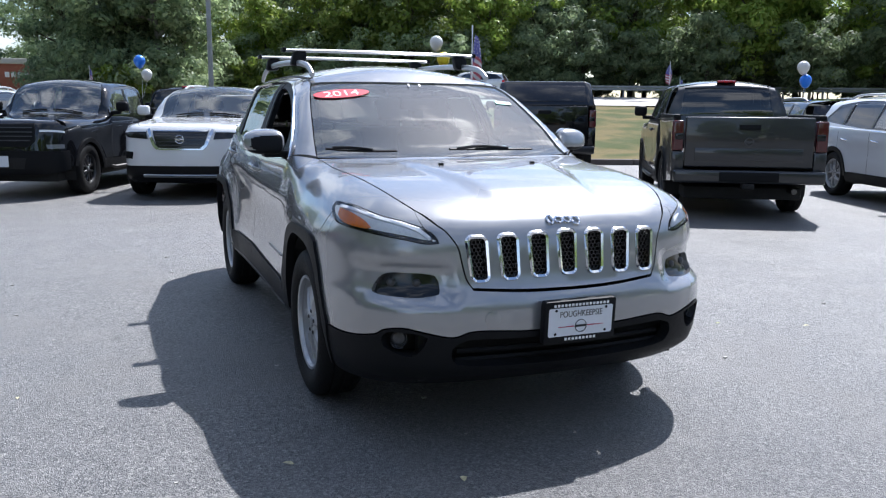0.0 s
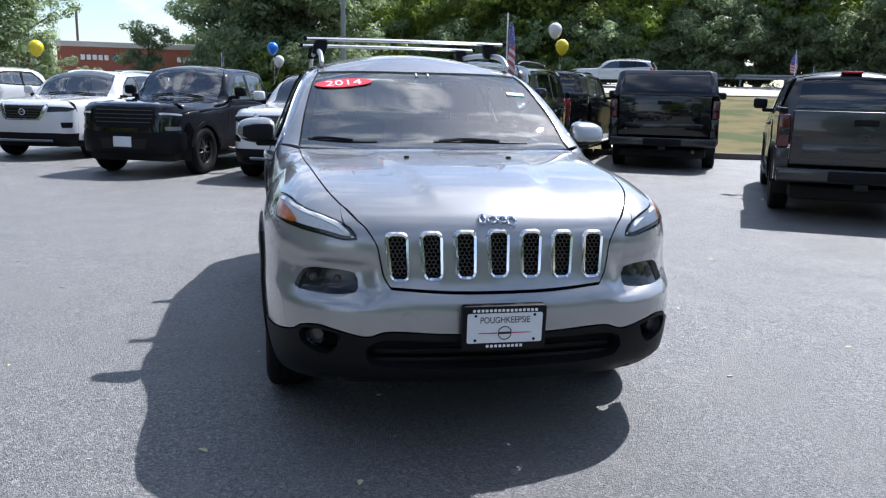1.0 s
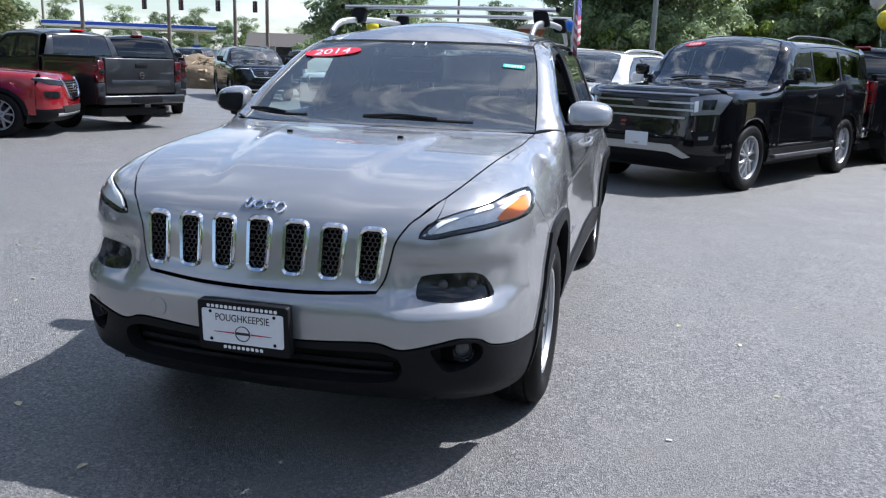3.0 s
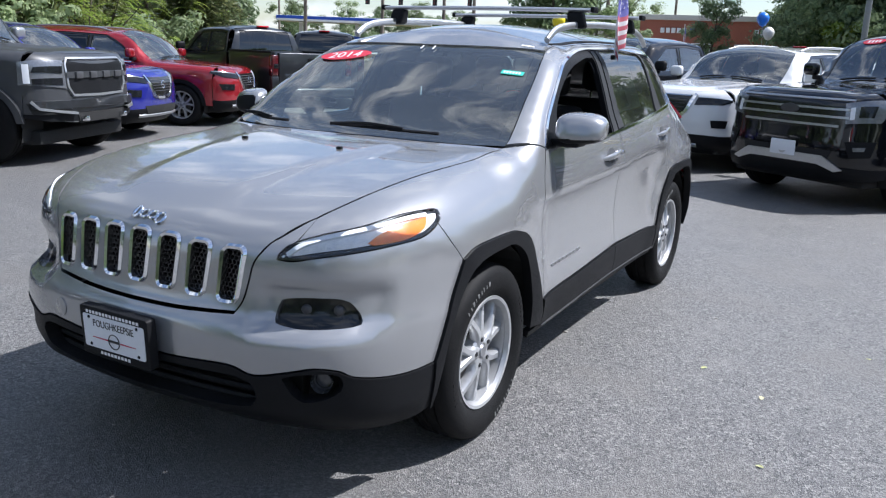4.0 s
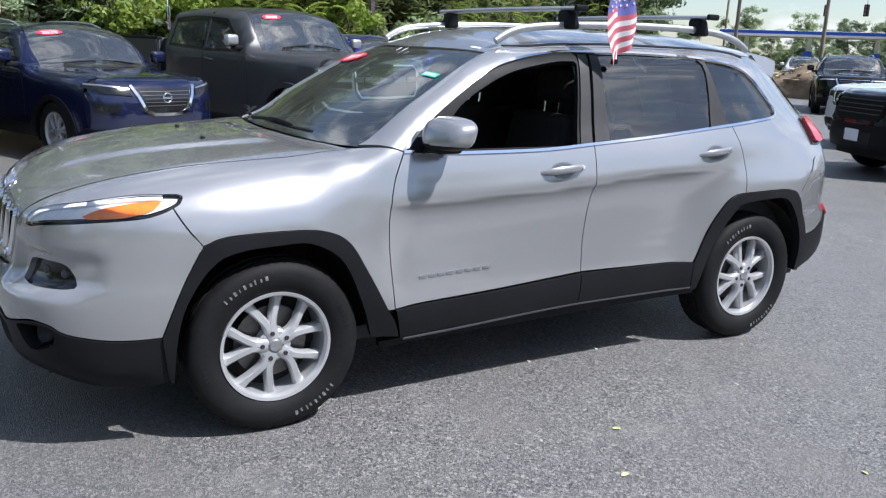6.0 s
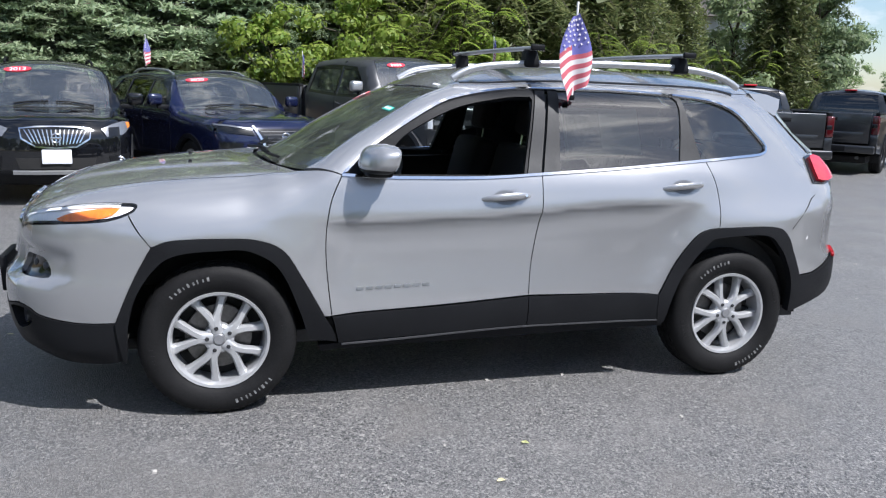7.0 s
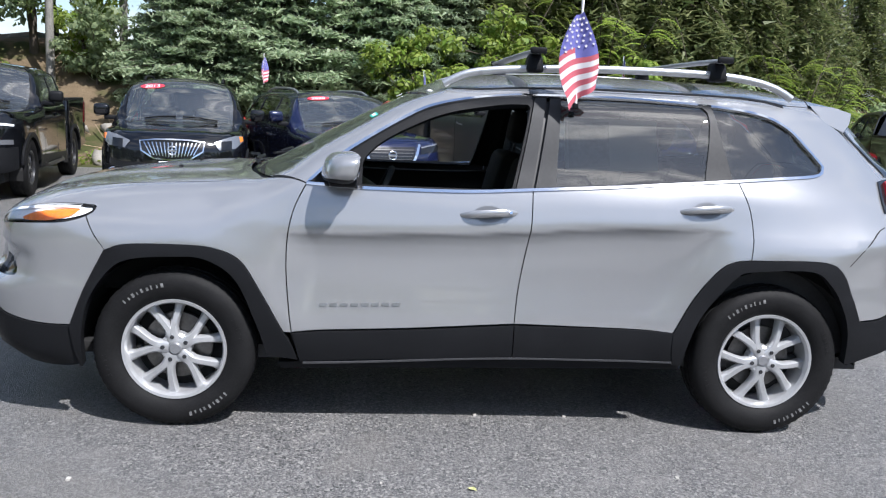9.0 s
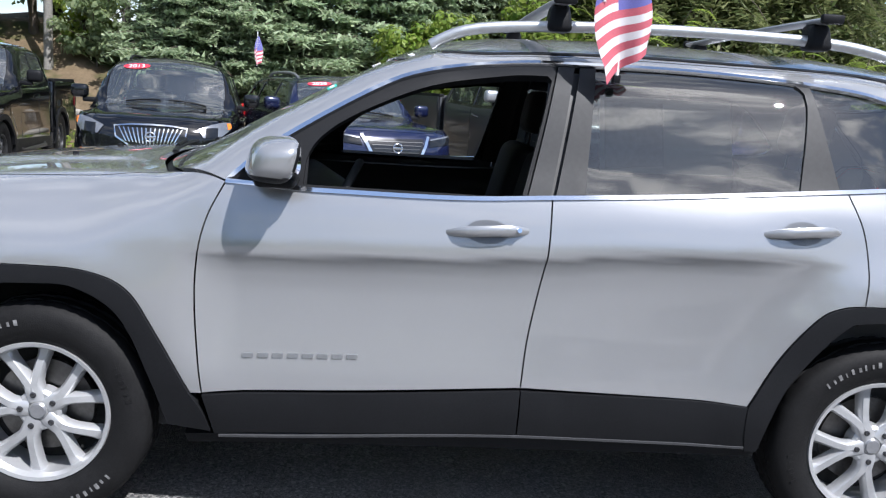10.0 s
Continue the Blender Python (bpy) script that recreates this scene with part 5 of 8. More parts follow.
panel("door_cladding", CH_SIDE, [S((1.50, .508), (2.23, .496)), S((2.23, .496), (2.25, .352)), S((2.25, .352), (1.50, .352)), S((1.50, .352), (1.50, .508))], PLASTIC_BLACK, step=.05, lift=.01, lip=.03, label="black plastic cladding on the door foot")
panel("sill", CH_SIDE, [S((.45, .305), (1.5, .345), (2.29, .346)), S((2.29, .346), (2.285, .305)), S((2.285, .305), (.46, .265)), S((.46, .265), (.45, .305))], PLASTIC_BLACK, step=.06, lift=-.004, lip=.03)
for sx in (1, -1):
    part("sill_lip", ribbon(CAR, S(*[(y, .308 + .045 * float(sstep(np.array(y), .5, 1.6))) for y in np.linspace(.56, 2.24, 20)]) * np.array((sx, 1, 1)), .010, .013), PLASTIC_GREY, car)
panel("rear_bumper", CH_SIDE, [S((3.115, .565), (3.235, .573), (3.347, .620), (3.44, .70)), S((3.44, .70), (3.475, .55), (3.41, .44)), S((3.41, .44), (3.25, .395), (3.09, .35)), S((3.09, .35), (3.13, .43), (3.115, .565))], PLASTIC_BLACK, step=.05, lift=.008, lip=.03)
panel("tailgate", CH_BACK, [CAR.back((-.70, .64), (-.62, 1.1), (-.595, 1.2), (-.53, 1.41), (-.50, 1.47)), CAR.back((-.50, 1.47), (0, 1.50), (.50, 1.47)), CAR.back((.50, 1.47), (.53, 1.41), (.595, 1.2), (.62, 1.1), (.70, .64)), CAR.back((.70, .64), (0, .62), (-.70, .64))], step=.08, pair=False)
panel("rear_window", CH_BACK, [CAR.back((-.585, 1.215), (-.556, 1.27), (-.525, 1.41), (-.495, 1.46)), CAR.back((-.495, 1.46), (0, 1.49), (.495, 1.46)), CAR.back((.495, 1.46), (.525, 1.41), (.556, 1.27), (.585, 1.215)), CAR.back((.585, 1.215), (0, 1.20), (-.585, 1.215))], PLASTIC_GLOSS, step=.08, pair=False, lift=.005, label="dark rear window")
panel("bumper_rear_face", CH_BACK, [CAR.back((-.78, .62), (0, .62), (.78, .62)), CAR.back((.78, .62), (.74, .38)), CAR.back((.74, .38), (-.74, .38)), CAR.back((-.74, .38), (-.78, .62))], PLASTIC_BLACK, step=.09, pair=False)
panel("lamp_bezel", CH_SIDE, [S((3.285, 1.198), (3.36, 1.206), (3.447, 1.190)), S((3.447, 1.190), (3.479, 1.12), (3.468, 1.065)), S((3.468, 1.065), (3.38, 1.052), (3.258, 1.058)), S((3.258, 1.058), (3.262, 1.12), (3.285, 1.198))], PLASTIC_GLOSS, step=.03, lift=.008, lip=.02)
panel("tail_lamp", CH_SIDE, [S((3.315, 1.190), (3.37, 1.198), (3.44, 1.183)), S((3.44, 1.183), (3.472, 1.12), (3.462, 1.072)), S((3.462, 1.072), (3.38, 1.060), (3.295, 1.068)), S((3.295, 1.068), (3.295, 1.12), (3.315, 1.190))], RED_LENS, step=.025, lift=.024, lip=.03, label="red tail lamp")
panel("side_reflector", CH_SIDE, [S((3.41, .705), (3.44, .68), (3.445, .635), (3.41, .655), (3.41, .705))], RED_LENS, step=.02, lift=.014, lip=.02)
for sx in (1, -1):
    part("bumper_seam", ribbon(CAR, catmull(S((3.04, .825), (3.146, .928), (3.237, .996), (3.42, 1.0)), .04) * np.array((sx, 1, 1)), .006, .0006), WELL, car)
# roof spoiler with its side winglets
bm = bmesh.new()
rows = []
for x in np.linspace(-.50, .50, 13):
    p = T((x, 2.975 + .07 * (1 - (x / .5) ** 2)))[0]
    e = (x / .5) ** 2
    rows.append([bm.verts.new(q) for q in ((p[0], p[1], p[2] + .003), (x * .96, 3.12 + .03 * (1 - e), 1.552 - .010 * e), (x * .92, 3.285 - .08 * e, 1.528 - .008 * e), (x * .92, 3.283 - .08 * e, 1.510 - .012 * e), (x * .96, 3.10, p[2] - .06), (p[0], p[1], p[2] - .03))])
for a, b in zip(rows, rows[1:]):
    for k in range(6):
        bm.faces.new((a[k], a[(k + 1) % 6], b[(k + 1) % 6], b[k]))
bm.faces.new(rows[0])
bm.faces.new(rows[-1])
bmesh.ops.recalc_face_normals(bm, faces=bm.faces[:])
spoiler = part("roof_spoiler", smooth(bm, 40), PAINT_SILVER, car)
for sx in (1, -1):
    fin = plate2d([(2.975, 1.548), (3.10, 1.546), (3.203, 1.520), (3.19, 1.468), (3.155, 1.425), (3.055, 1.468)], .02)
    fin.transform(Matrix(((0, 0, sx, sx * .475), (1, 0, 0, 0), (0, 1, 0, 0), (0, 0, 0, 1))))
    for v in fin.verts:
        v.co.x += sx * (.30 * (1.55 - v.co.z) - .12 * (v.co.y - 3.05))
    bmesh.ops.recalc_face_normals(fin, faces=fin.faces[:])
    part("winglet", fin, PAINT_SILVER, spoiler)

# glass
ws_base = T((.735, .40), (.60, .335), (.4, .28), (.2, .252), (0, .242), (-.2, .252), (-.4, .28), (-.60, .335), (-.735, .40))
panel("windscreen", CH_TOP, [ws_base, T(*PILLAR) * mx, roof_top[::-1], T(*PILLAR)[::-1]], GLASS_CLEAR, step=.05, pair=False, lift=-.008, lip=0, label="tinted glass windscreen")
ws_in = inset(gather(CH_TOP, [ws_base, T(*PILLAR) * mx, roof_top[::-1], T(*PILLAR)[::-1]], .03), .045)
part("windscreen_band", skin(CAR, CH_TOP, gather(CH_TOP, [ws_base, T(*PILLAR) * mx, roof_top[::-1], T(*PILLAR)[::-1]], .03), .05, holes=[ws_in], lift=-.011, lip=0, gap=.002), PLASTIC_GLOSS, car, "black ceramic band round the windscreen")
frame_out = [S((.56, 1.107), (.70, 1.231), (.984, 1.408), (1.162, 1.480), (1.438, 1.523), (1.573, 1.526)), S((1.573, 1.526), (1.476, 1.112)), S((1.476, 1.112), (1.25, 1.099), (.83, 1.097), (.56, 1.107))]
win_f_loop = gather(CH_SIDE, [S((.79, 1.112), (.80, 1.205), (.86, 1.280), (.985, 1.357), (1.165, 1.434), (1.41, 1.484), (1.54, 1.492)), S((1.54, 1.492), (1.553, 1.478)), S((1.553, 1.478), (1.462, 1.112)), S((1.462, 1.112), (.79, 1.112))], .03)
panel("front_window_frame", CH_SIDE, frame_out, PLASTIC_BLACK, step=.04, holes=[win_f_loop], lift=-.006, lip=.03, gap=0, label="black frame of an open front window")
panel("door_pillar_trim", CH_SIDE, [S((1.478, 1.112), (1.553, 1.12)), S((1.553, 1.12), (1.632, 1.525)), S((1.632, 1.525), (1.575, 1.524)), S((1.575, 1.524), (1.478, 1.112))], PILLAR_BLACK, step=.05, lift=-.002)
panel("door_pillar_trim", CH_SIDE, [S((1.566, 1.122), (1.662, 1.13)), S((1.662, 1.13), (1.70, 1.526)), S((1.70, 1.526), (1.646, 1.525)), S((1.646, 1.525), (1.566, 1.122))], PILLAR_BLACK, step=.05, lift=-.002)
panel("door_pillar_trim", CH_SIDE, [S((2.345, 1.17), (2.485, 1.182)), S((2.485, 1.182), (2.41, 1.512)), S((2.41, 1.512), (2.357, 1.516)), S((2.357, 1.516), (2.386, 1.45), (2.345, 1.17))], PILLAR_BLACK, step=.05, lift=-.002)
panel("rear_door_glass", CH_SIDE, [S((1.66, 1.13), (2.0, 1.145), (2.35, 1.172)), S((2.35, 1.172), (2.39, 1.45), (2.357, 1.514)), S((2.357, 1.514), (2.0, 1.525), (1.69, 1.522)), S((1.69, 1.522), (1.66, 1.13))], GLASS_TINT, step=.05, lift=-.008, lip=0, gap=0, label="dark privacy glass")
panel("quarter_glass", CH_SIDE, [S((2.48, 1.185), (2.70, 1.203), (2.89, 1.222)), S((2.89, 1.222), (2.94, 1.258), (2.885, 1.33), (2.78, 1.428), (2.63, 1.486), (2.405, 1.511)), S((2.405, 1.511), (2.48, 1.185))], GLASS_TINT, step=.05, lift=-.008, lip=0, gap=0, label="dark privacy glass")

for sx in (1, -1):
    line = S(*[(1.555 + .05 * k, 1.10 + .42 * k) for k in np.linspace(0, 1, 6)])
    part("inner_pillar", ribbon(CAR, line * np.array((sx, 1, 1)), .11, .0, -.02), CABIN, car)

# underside, wheel wells, inner shell
part("underbody", block(-.76, .76, -.62, 3.22, .29, .35, .02), WELL, car)
for a in AXLES:
    for sx in (1, -1):
        bm = bmesh.new()
        ring = []
        for x in (.42, .885):
            ring.append([bm.verts.new((sx * x, a + .44 * math.cos(t), .33 + .46 * math.sin(t))) for t in np.linspace(.03, math.pi - .03, 17)])
        for i in range(16):
            bm.faces.new((ring[0][i], ring[0][i + 1], ring[1][i + 1], ring[1][i]))
        bm.faces.new(ring[0])
        part("wheel_well", bm, WELL, car)
    part("axle", tube([(-.7, a, .33), (.7, a, .33)], .045, 8), WELL, car)
inner = gather(CH_SIDE, [S((.50, .30), (2.24, .30)), S((2.24, .30), (2.24, .50), (2.40, .78), (2.56, .82)), S((2.56, .82), (2.50, 1.15)), S((2.50, 1.15), (1.5, 1.085), (.64, 1.075)), S((.64, 1.075), (.52, .85), (.50, .30))], .05)
both("door_lining", skin(CAR, CH_SIDE, inner, .08, lift=-.055, lip=.02, gap=0), CABIN)
part("headliner", skin(CAR, CH_TOP, inset(gather(CH_TOP, [roof_top, ditch * mx, T((-.50, 2.97), (0, 3.04), (.50, 2.97)), ditch[::-1]], .06), .01), .1, lift=-.03, lip=.02, gap=0), CABIN, car)
part("cabin_floor", block(-.80, .80, .35, 3.2, .30, .36), CABIN, car)
dash = bmesh.new()
rows = [[dash.verts.new((x, y - .10 * (x / .7) ** 2 + .08, z)) for x in np.linspace(-.76, .76, 13)] for y, z in ((.18, 1.06), (.45, 1.075), (.70, 1.06), (.80, 1.0), (.80, .80), (.70, .62), (.55, .50))]
for a, b in zip(rows, rows[1:]):
    for i in range(12):
        dash.faces.new((a[i], a[i + 1], b[i + 1], b[i]))
part("dashboard", smooth(dash, 40), CABIN, car)
part("load_floor", block(-.78, .78, 2.45, 3.25, .36, .98, .03), CABIN, car)


def car_seat(x0, y0, w=.50):
    bm = block(x0 - w / 2, x0 + w / 2, y0 - .28, y0 + .24, .48, .64, .05, 3)
    back = block(-w / 2, w / 2, -.07, .07, 0, .64, .06, 3, pose(x0, y0 + .24, .60, -14))
    head = block(-.13, .13, -.05, .05, 0, .19, .045, 3, pose(x0, y0 + .42, 1.27, -10))
    pins = join(tube([(x0 - .06, y0 + .40, 1.18), (x0 - .06, y0 + .42, 1.32)], .007, 6), tube([(x0 + .06, y0 + .40, 1.18), (x0 + .06, y0 + .42, 1.32)], .007, 6))
    seat = part("seat", bm, CLOTH, car, "black cloth car seat")
    part("backrest", back, CLOTH, seat)
    part("headrest", head, CLOTH, seat)
    part("headrest_pins", pins, CHROME, seat)


for x in (-.38, .38):
    car_seat(x, 1.25)
for x in (-.40, .40):
    car_seat(x, 2.12, .62)
wheel_m = pose(.38, .86, .98, 65)
part("steering_wheel", join(tube([wheel_m @ Vector((.185 * math.cos(t), .185 * math.sin(t), 0)) for t in np.linspace(0, 2 * math.pi, 28)[:-1]], .016, 8, closed=True), block(-.075, .075, -.06, .06, -.03, .02, .02, m=wheel_m), block(-.17, .17, -.018, .018, -.015, .005, .006, m=wheel_m)), CABIN, car, "black steering wheel")
part("rear_view_mirror", block(-.12, .12, -.02, .02, -.035, .035, .015, m=pose(0, .86, 1.40, 12)), CABIN, car)
part("inner_door_handle", block(.80, .815, .98, 1.10, .985, 1.01, .005), CHROME, car)

# wheels
def tyre(r, w, rim, seg=120):
    """Tyre on the x axis, outer face at +w/2."""
    h = w / 2
    prof = [(rim, h * .72), (rim + .012, h * .84), (rim + (r - rim) * .35, h * .98), (rim + (r - rim) * .62, h * 1.0), (r - .028, h * .93), (r - .012, h * .84), (r - .004, h * .72),
            (r, h * .58), (r, h * .50), (r - .009, h * .485), (r - .009, h * .42), (r, h * .405), (r + .001, h * .10), (r - .009, h * .085), (r - .009, -h * .085), (r + .001, -h * .10),
            (r, -h * .405), (r - .009, -h * .42), (r - .009, -h * .485), (r, -h * .50), (r - .004, -h * .72), (r - .028, -h * .93), (rim + (r - rim) * .5, -h), (rim, -h * .7)]
    return lathe(prof, seg, wobble=lambda k, i: -.004 if (4 <= k <= 7 or 19 <= k <= 21) and i % 2 == 0 else (-.0045 if k in (8, 11, 12, 15, 16) and (i + k) % 4 == 0 else 0))


def alloy_spokes(r, pairs, depth=.0, split=.42, wide=.019, turn=0.0):
    """Pairs of broad spokes that fork from the hub, on the x axis; the face looks to +x."""
    bm = bmesh.new()
    spread = split / .42 * radians(18) * 5 / pairs
    for p in range(pairs):
        a0 = 2 * math.pi * p / pairs + math.pi / 2 - turn
        for s in (-1, 1):
            rows = []
            for f, off, hw, x in ((.14, .30, 1.5, .010), (.28, .30, 1.15, .012), (.42, .36, .92, .011), (.56, .60, .86, .008), (.70, .80, .88, .003), (.86, .96, .95, -.003), (.96, 1.02, 1.15, -.006), (1.02, 1.05, 1.5, -.006)):
                rr, a = f * r, a0 + s * spread * off
                c, sn = math.cos(a), math.sin(a)
                sec = ((-1, -.034), (-1, -.007), (-.55, .004), (.55, .004), (1, -.007), (1, -.034))
                rows.append([bm.verts.new((depth + x + q, rr * c - k * hw * wide * sn, rr * sn + k * hw * wide * c)) for k, q in sec])
            for a, b in zip(rows, rows[1:]):
                for k in range(6):
                    bm.faces.new((a[k], a[(k + 1) % 6], b[(k + 1) % 6], b[k]))
    bmesh.ops.recalc_face_normals(bm, faces=bm.faces[:])
    return smooth(bm, 45)


HUB_GREY = surface("hub_badge_grey", (.30, .305, .32), .35, .6, vary=.1)


def make_wheel(parent, at, r, w, rim, pairs=5, metal=ALLOY, side=1, letters=False, split=.42, wide=.019, turn=0.0):
    """A tyre on its rim with spokes, nuts and brake, as one part with sub-parts."""
    m = Matrix.Translation(at) @ (Matrix() if side == 1 else pose(0, 0, 0, 0, 0, 180))
    t = part("wheel", tyre(r, w, rim), RUBBER, parent)
    t.matrix_local = m
    h = w / 2
    part("rim", lathe([(rim - .022, -h * .6), (rim - .02, h * .1), (rim - .014, h * .62), (rim - .004, h * .72), (rim + .006, h * .78), (rim + .004, h * .84), (rim - .008, h * .82), (rim - .016, h * .66)], 64), metal, t, "bright alloy rim" if metal is ALLOY else "")
    face = h * .62
    turn = radians(turn)
    sp = alloy_spokes(rim - .012, pairs, 0, split, wide, turn)
    sp.transform(Matrix.Translation((face - .01, 0, 0)))
    part("spokes", sp, metal, t)
    hub = lathe([(0, face + .004), (.027, face + .004), (.031, face - .001), (.058, face - .001), (.068, face - .010), (.070, face - .05)], 32)
    part("hub_cap", hub, metal, t)
    for k in range(5):
        a = 2 * math.pi * k / 5 + math.pi / 2 - turn
        part("wheel_nut", lathe([(.0, .006), (.006, .008), (.0095, .006), (.0095, .001), (.0145, .0006), (.0145, -.005)], 14, m=Matrix.Translation((face + .003, .054 * math.cos(a), .054 * math.sin(a)))), ALLOY_DARK, t)
    part("hub_badge", lathe([(0, .003), (.022, .003), (.026, -.002), (.027, -.01)], 28, m=Matrix.Translation((face + .006, 0, 0))), HUB_GREY, t)
    part("brake_disc", lathe([(.06, face - .06), (.15, face - .06), (.15, face - .085), (.06, face - .085)], 40), STEEL, t)
    part("rim_back", lathe([(0, face - .11), (rim - .02, face - .11)], 32), WELL, t)
    if letters:
        mid = rim + (r - rim) * .56
        pale = surface("tyre_lettering", (.15, .15, .15), .6, vary=.5, scale=40)
        for start, n in ((math.pi / 2 + .15, 9), (-math.pi / 2 + .25, 9), (math.pi + .1, 5), (.2, 6)):
            bm = bmesh.new()
            for i in range(n):
                a = start + i * .075
                b = block(-.001, .0012, -.0055 + .002 * (i % 2), .0055 - .0025 * (i % 3), -.009, .009 - .004 * (i % 2))
                b.transform(pose(h * 1.002, mid * math.cos(a), mid * math.sin(a), math.degrees(a) - 90))
                join(bm, b)
            tagged(part("raised_lettering", bm, pale if n == 9 else RUBBER, t, "worn pale raised bars of lettering"), kind="stuff")
    return t


for a, turn in zip(AXLES, (-13, -30)):
    make_wheel(car, (.797, a, HUB_Z + .004), .354, .222, .222, letters=True, wide=.0205, turn=turn)
    make_wheel(car, (-.797, a, HUB_Z + .004), .354, .222, .222, side=-1, wide=.0205)

# mirrors
for sx in (1, -1):
    shell = bmesh.new()
    bmesh.ops.create_uvsphere(shell, u_segments=40, v_segments=28, radius=1)
    for v in shell.verts:
        x, y, z = v.co
        sq = lambda q, e=.72: math.copysign(abs(q) ** e, q)
        v.co = (sx * (.955 + .105 * sq(x)), .712 + .068 * sq(y, .6) + .030 * sq(x) + .018 * sq(z), 1.188 + .067 * sq(z, .66) * (1 - .14 * x) * (1 + .12 * sq(y)))
    bmesh.ops.recalc_face_normals(shell, faces=shell.faces[:])
    back = shell.copy()
    for m_, keep in ((shell, True), (back, False)):
        bmesh.ops.delete(m_, geom=[f for f in m_.faces if (f.calc_center_median().z > 1.145 and f.normal.y < .8) != keep], context="FACES")
    mir = part("door_mirror", smooth(shell, 60), PAINT_SILVER, car, "silver door mirror with black foot")
    part("mirror_housing", smooth(back, 60), PLASTIC_BLACK, mir)
    part("mirror_foot", block(.80, .96, .66, .78, 1.105, 1.140, .016, 3, Matrix.Diagonal((sx, 1, 1, 1))), PLASTIC_BLACK, mir)
    sail = plate2d([(.60, 1.112), (.80, 1.106), (.80, 1.20), (.765, 1.205)], .012)
    sail.transform(Matrix(((0, 0, sx, sx * .818), (1, 0, 0, 0), (0, 1, 0, 0), (0, 0, 0, 1))))
    for v in sail.verts:
        v.co.x -= sx * .42 * (v.co.z - 1.107)
    bmesh.ops.recalc_face_normals(sail, faces=sail.faces[:])
    part("mirror_sail", sail, PLASTIC_BLACK, mir)
    part("mirror_glass", block(.90, 1.0, .768, .781, 1.152, 1.226, .02, 2, Matrix.Diagonal((sx, 1, 1, 1))), surface("mirror_glass", (.8, .8, .82), .02, 1.0, vary=.01), mir)

# door handles, with the shade of their cups as darker patches
for sx in (1, -1):
    for y0, y1, z0, z1 in ((1.235, 1.485, .995, 1.012), (2.225, 2.475, 1.045, 1.063)):
        pts = S(*[(y0 + (y1 - y0) * t, z0 + (z1 - z0) * t) for t in np.linspace(0, 1, 9)])
        nn = CAR.normal(pts, .01)
        lift = np.array([-.004, .018, .028, .032, .033, .032, .028, .018, -.004])[:, None]
        f = np.array((sx, 1, 1))
        grip = part("door_handle", tube([p for p in (pts + nn * lift) * f], [.009, .014, .0165, .017, .017, .0175, .018, .016, .010], 10, squash=(.55, 1.0)), PAINT_SILVER, car, "silver pull handle")
        if y0 < 2:
            q = (pts[7] + nn[7] * .033) * f
            part("key_lock", lathe([(0, .004), (.007, .004), (.0085, 0), (.0085, -.01)], 16, "z", basis(q, nn[7] * f)), CHROME, grip)
        # no hollow: a flush oval whose darker colour paints the recess shade
        loop = CH_SIDE.to2(S(*[((y0 + y1) / 2 + .068 * math.cos(t), (z0 + z1) / 2 + .036 * math.sin(t)) for t in np.linspace(0, 2 * math.pi, 24)[:-1]]))
        d = skin(CAR, CH_SIDE, loop, .02, lift=.0015, lip=0, gap=0)
        part("cup_shade_patch", d if sx == 1 else mirrored(*d), surface("handle_cup_shade", (.13, .133, .14), .4, .5, .6, vary=.05), grip)

# roof rails and cross bars
for sx in (1, -1):
    rail = [(sx * .575, y, z) for y, z in ((1.16, 1.565), (1.22, 1.60), (1.32, 1.63), (1.55, 1.652), (1.97, 1.668), (2.4, 1.667), (2.62, 1.65), (2.76, 1.615), (2.84, 1.572))]
    part("roof_rail", tube(catmull(rail, .05), .019, 10, squash=(.75, 1.0)), BRUSHED, car, "bright silver roof rail")
    # black ribbon on the roof paints the shadow in the gap below the rail
    part("rail_gap_shadow_strip", ribbon(CAR, T(*[(sx * .575, y) for y in np.linspace(1.2, 2.8, 20)]), .03, .003), PLASTIC_BLACK, car)
for y in (1.58, 2.46):
    bar = part("cross_bar", tube([(x, y, 1.735 - .004 * (x / .6) ** 2) for x in np.linspace(-.66, .66, 13)], .014, 10, squash=(2.5, .85)), BRUSHED, car, "flat aluminium roof cross bar")
    for sx in (1, -1):
        part("end_cap", block(sx * .66 - .012, sx * .66 + .012, y - .038, y + .038, 1.718, 1.748, .008), PLASTIC_BLACK, bar)
        foot = block(sx * .575 - .045, sx * .575 + .045, y - .042, y + .042, 1.635, 1.725, .02, 3)
        for v in foot.verts:
            k = (v.co.z - 1.635) / .09
            v.co.y = y + (v.co.y - y) * (1.05 - .35 * k)
            v.co.x += -sx * .02 * k
        part("bar_foot", foot, PLASTIC_BLACK, bar, "black clamp foot")

# wipers, washers, badge plates, cowl
part("cowl_panel", skin(CAR, CH_TOP, gather(CH_TOP, [np.vstack([cowl[::-1]]), np.vstack([T((-.735, .36)), T((-.735, .43))]), T((-.735, .43), (-.6, .385), (-.4, .335), (0, .295), (.4, .335), (.6, .385), (.735, .43)), np.vstack([T((.735, .43)), T((.735, .36))])], .03), .04, lift=-.016, lip=.0, gap=0), PLASTIC_BLACK, car)
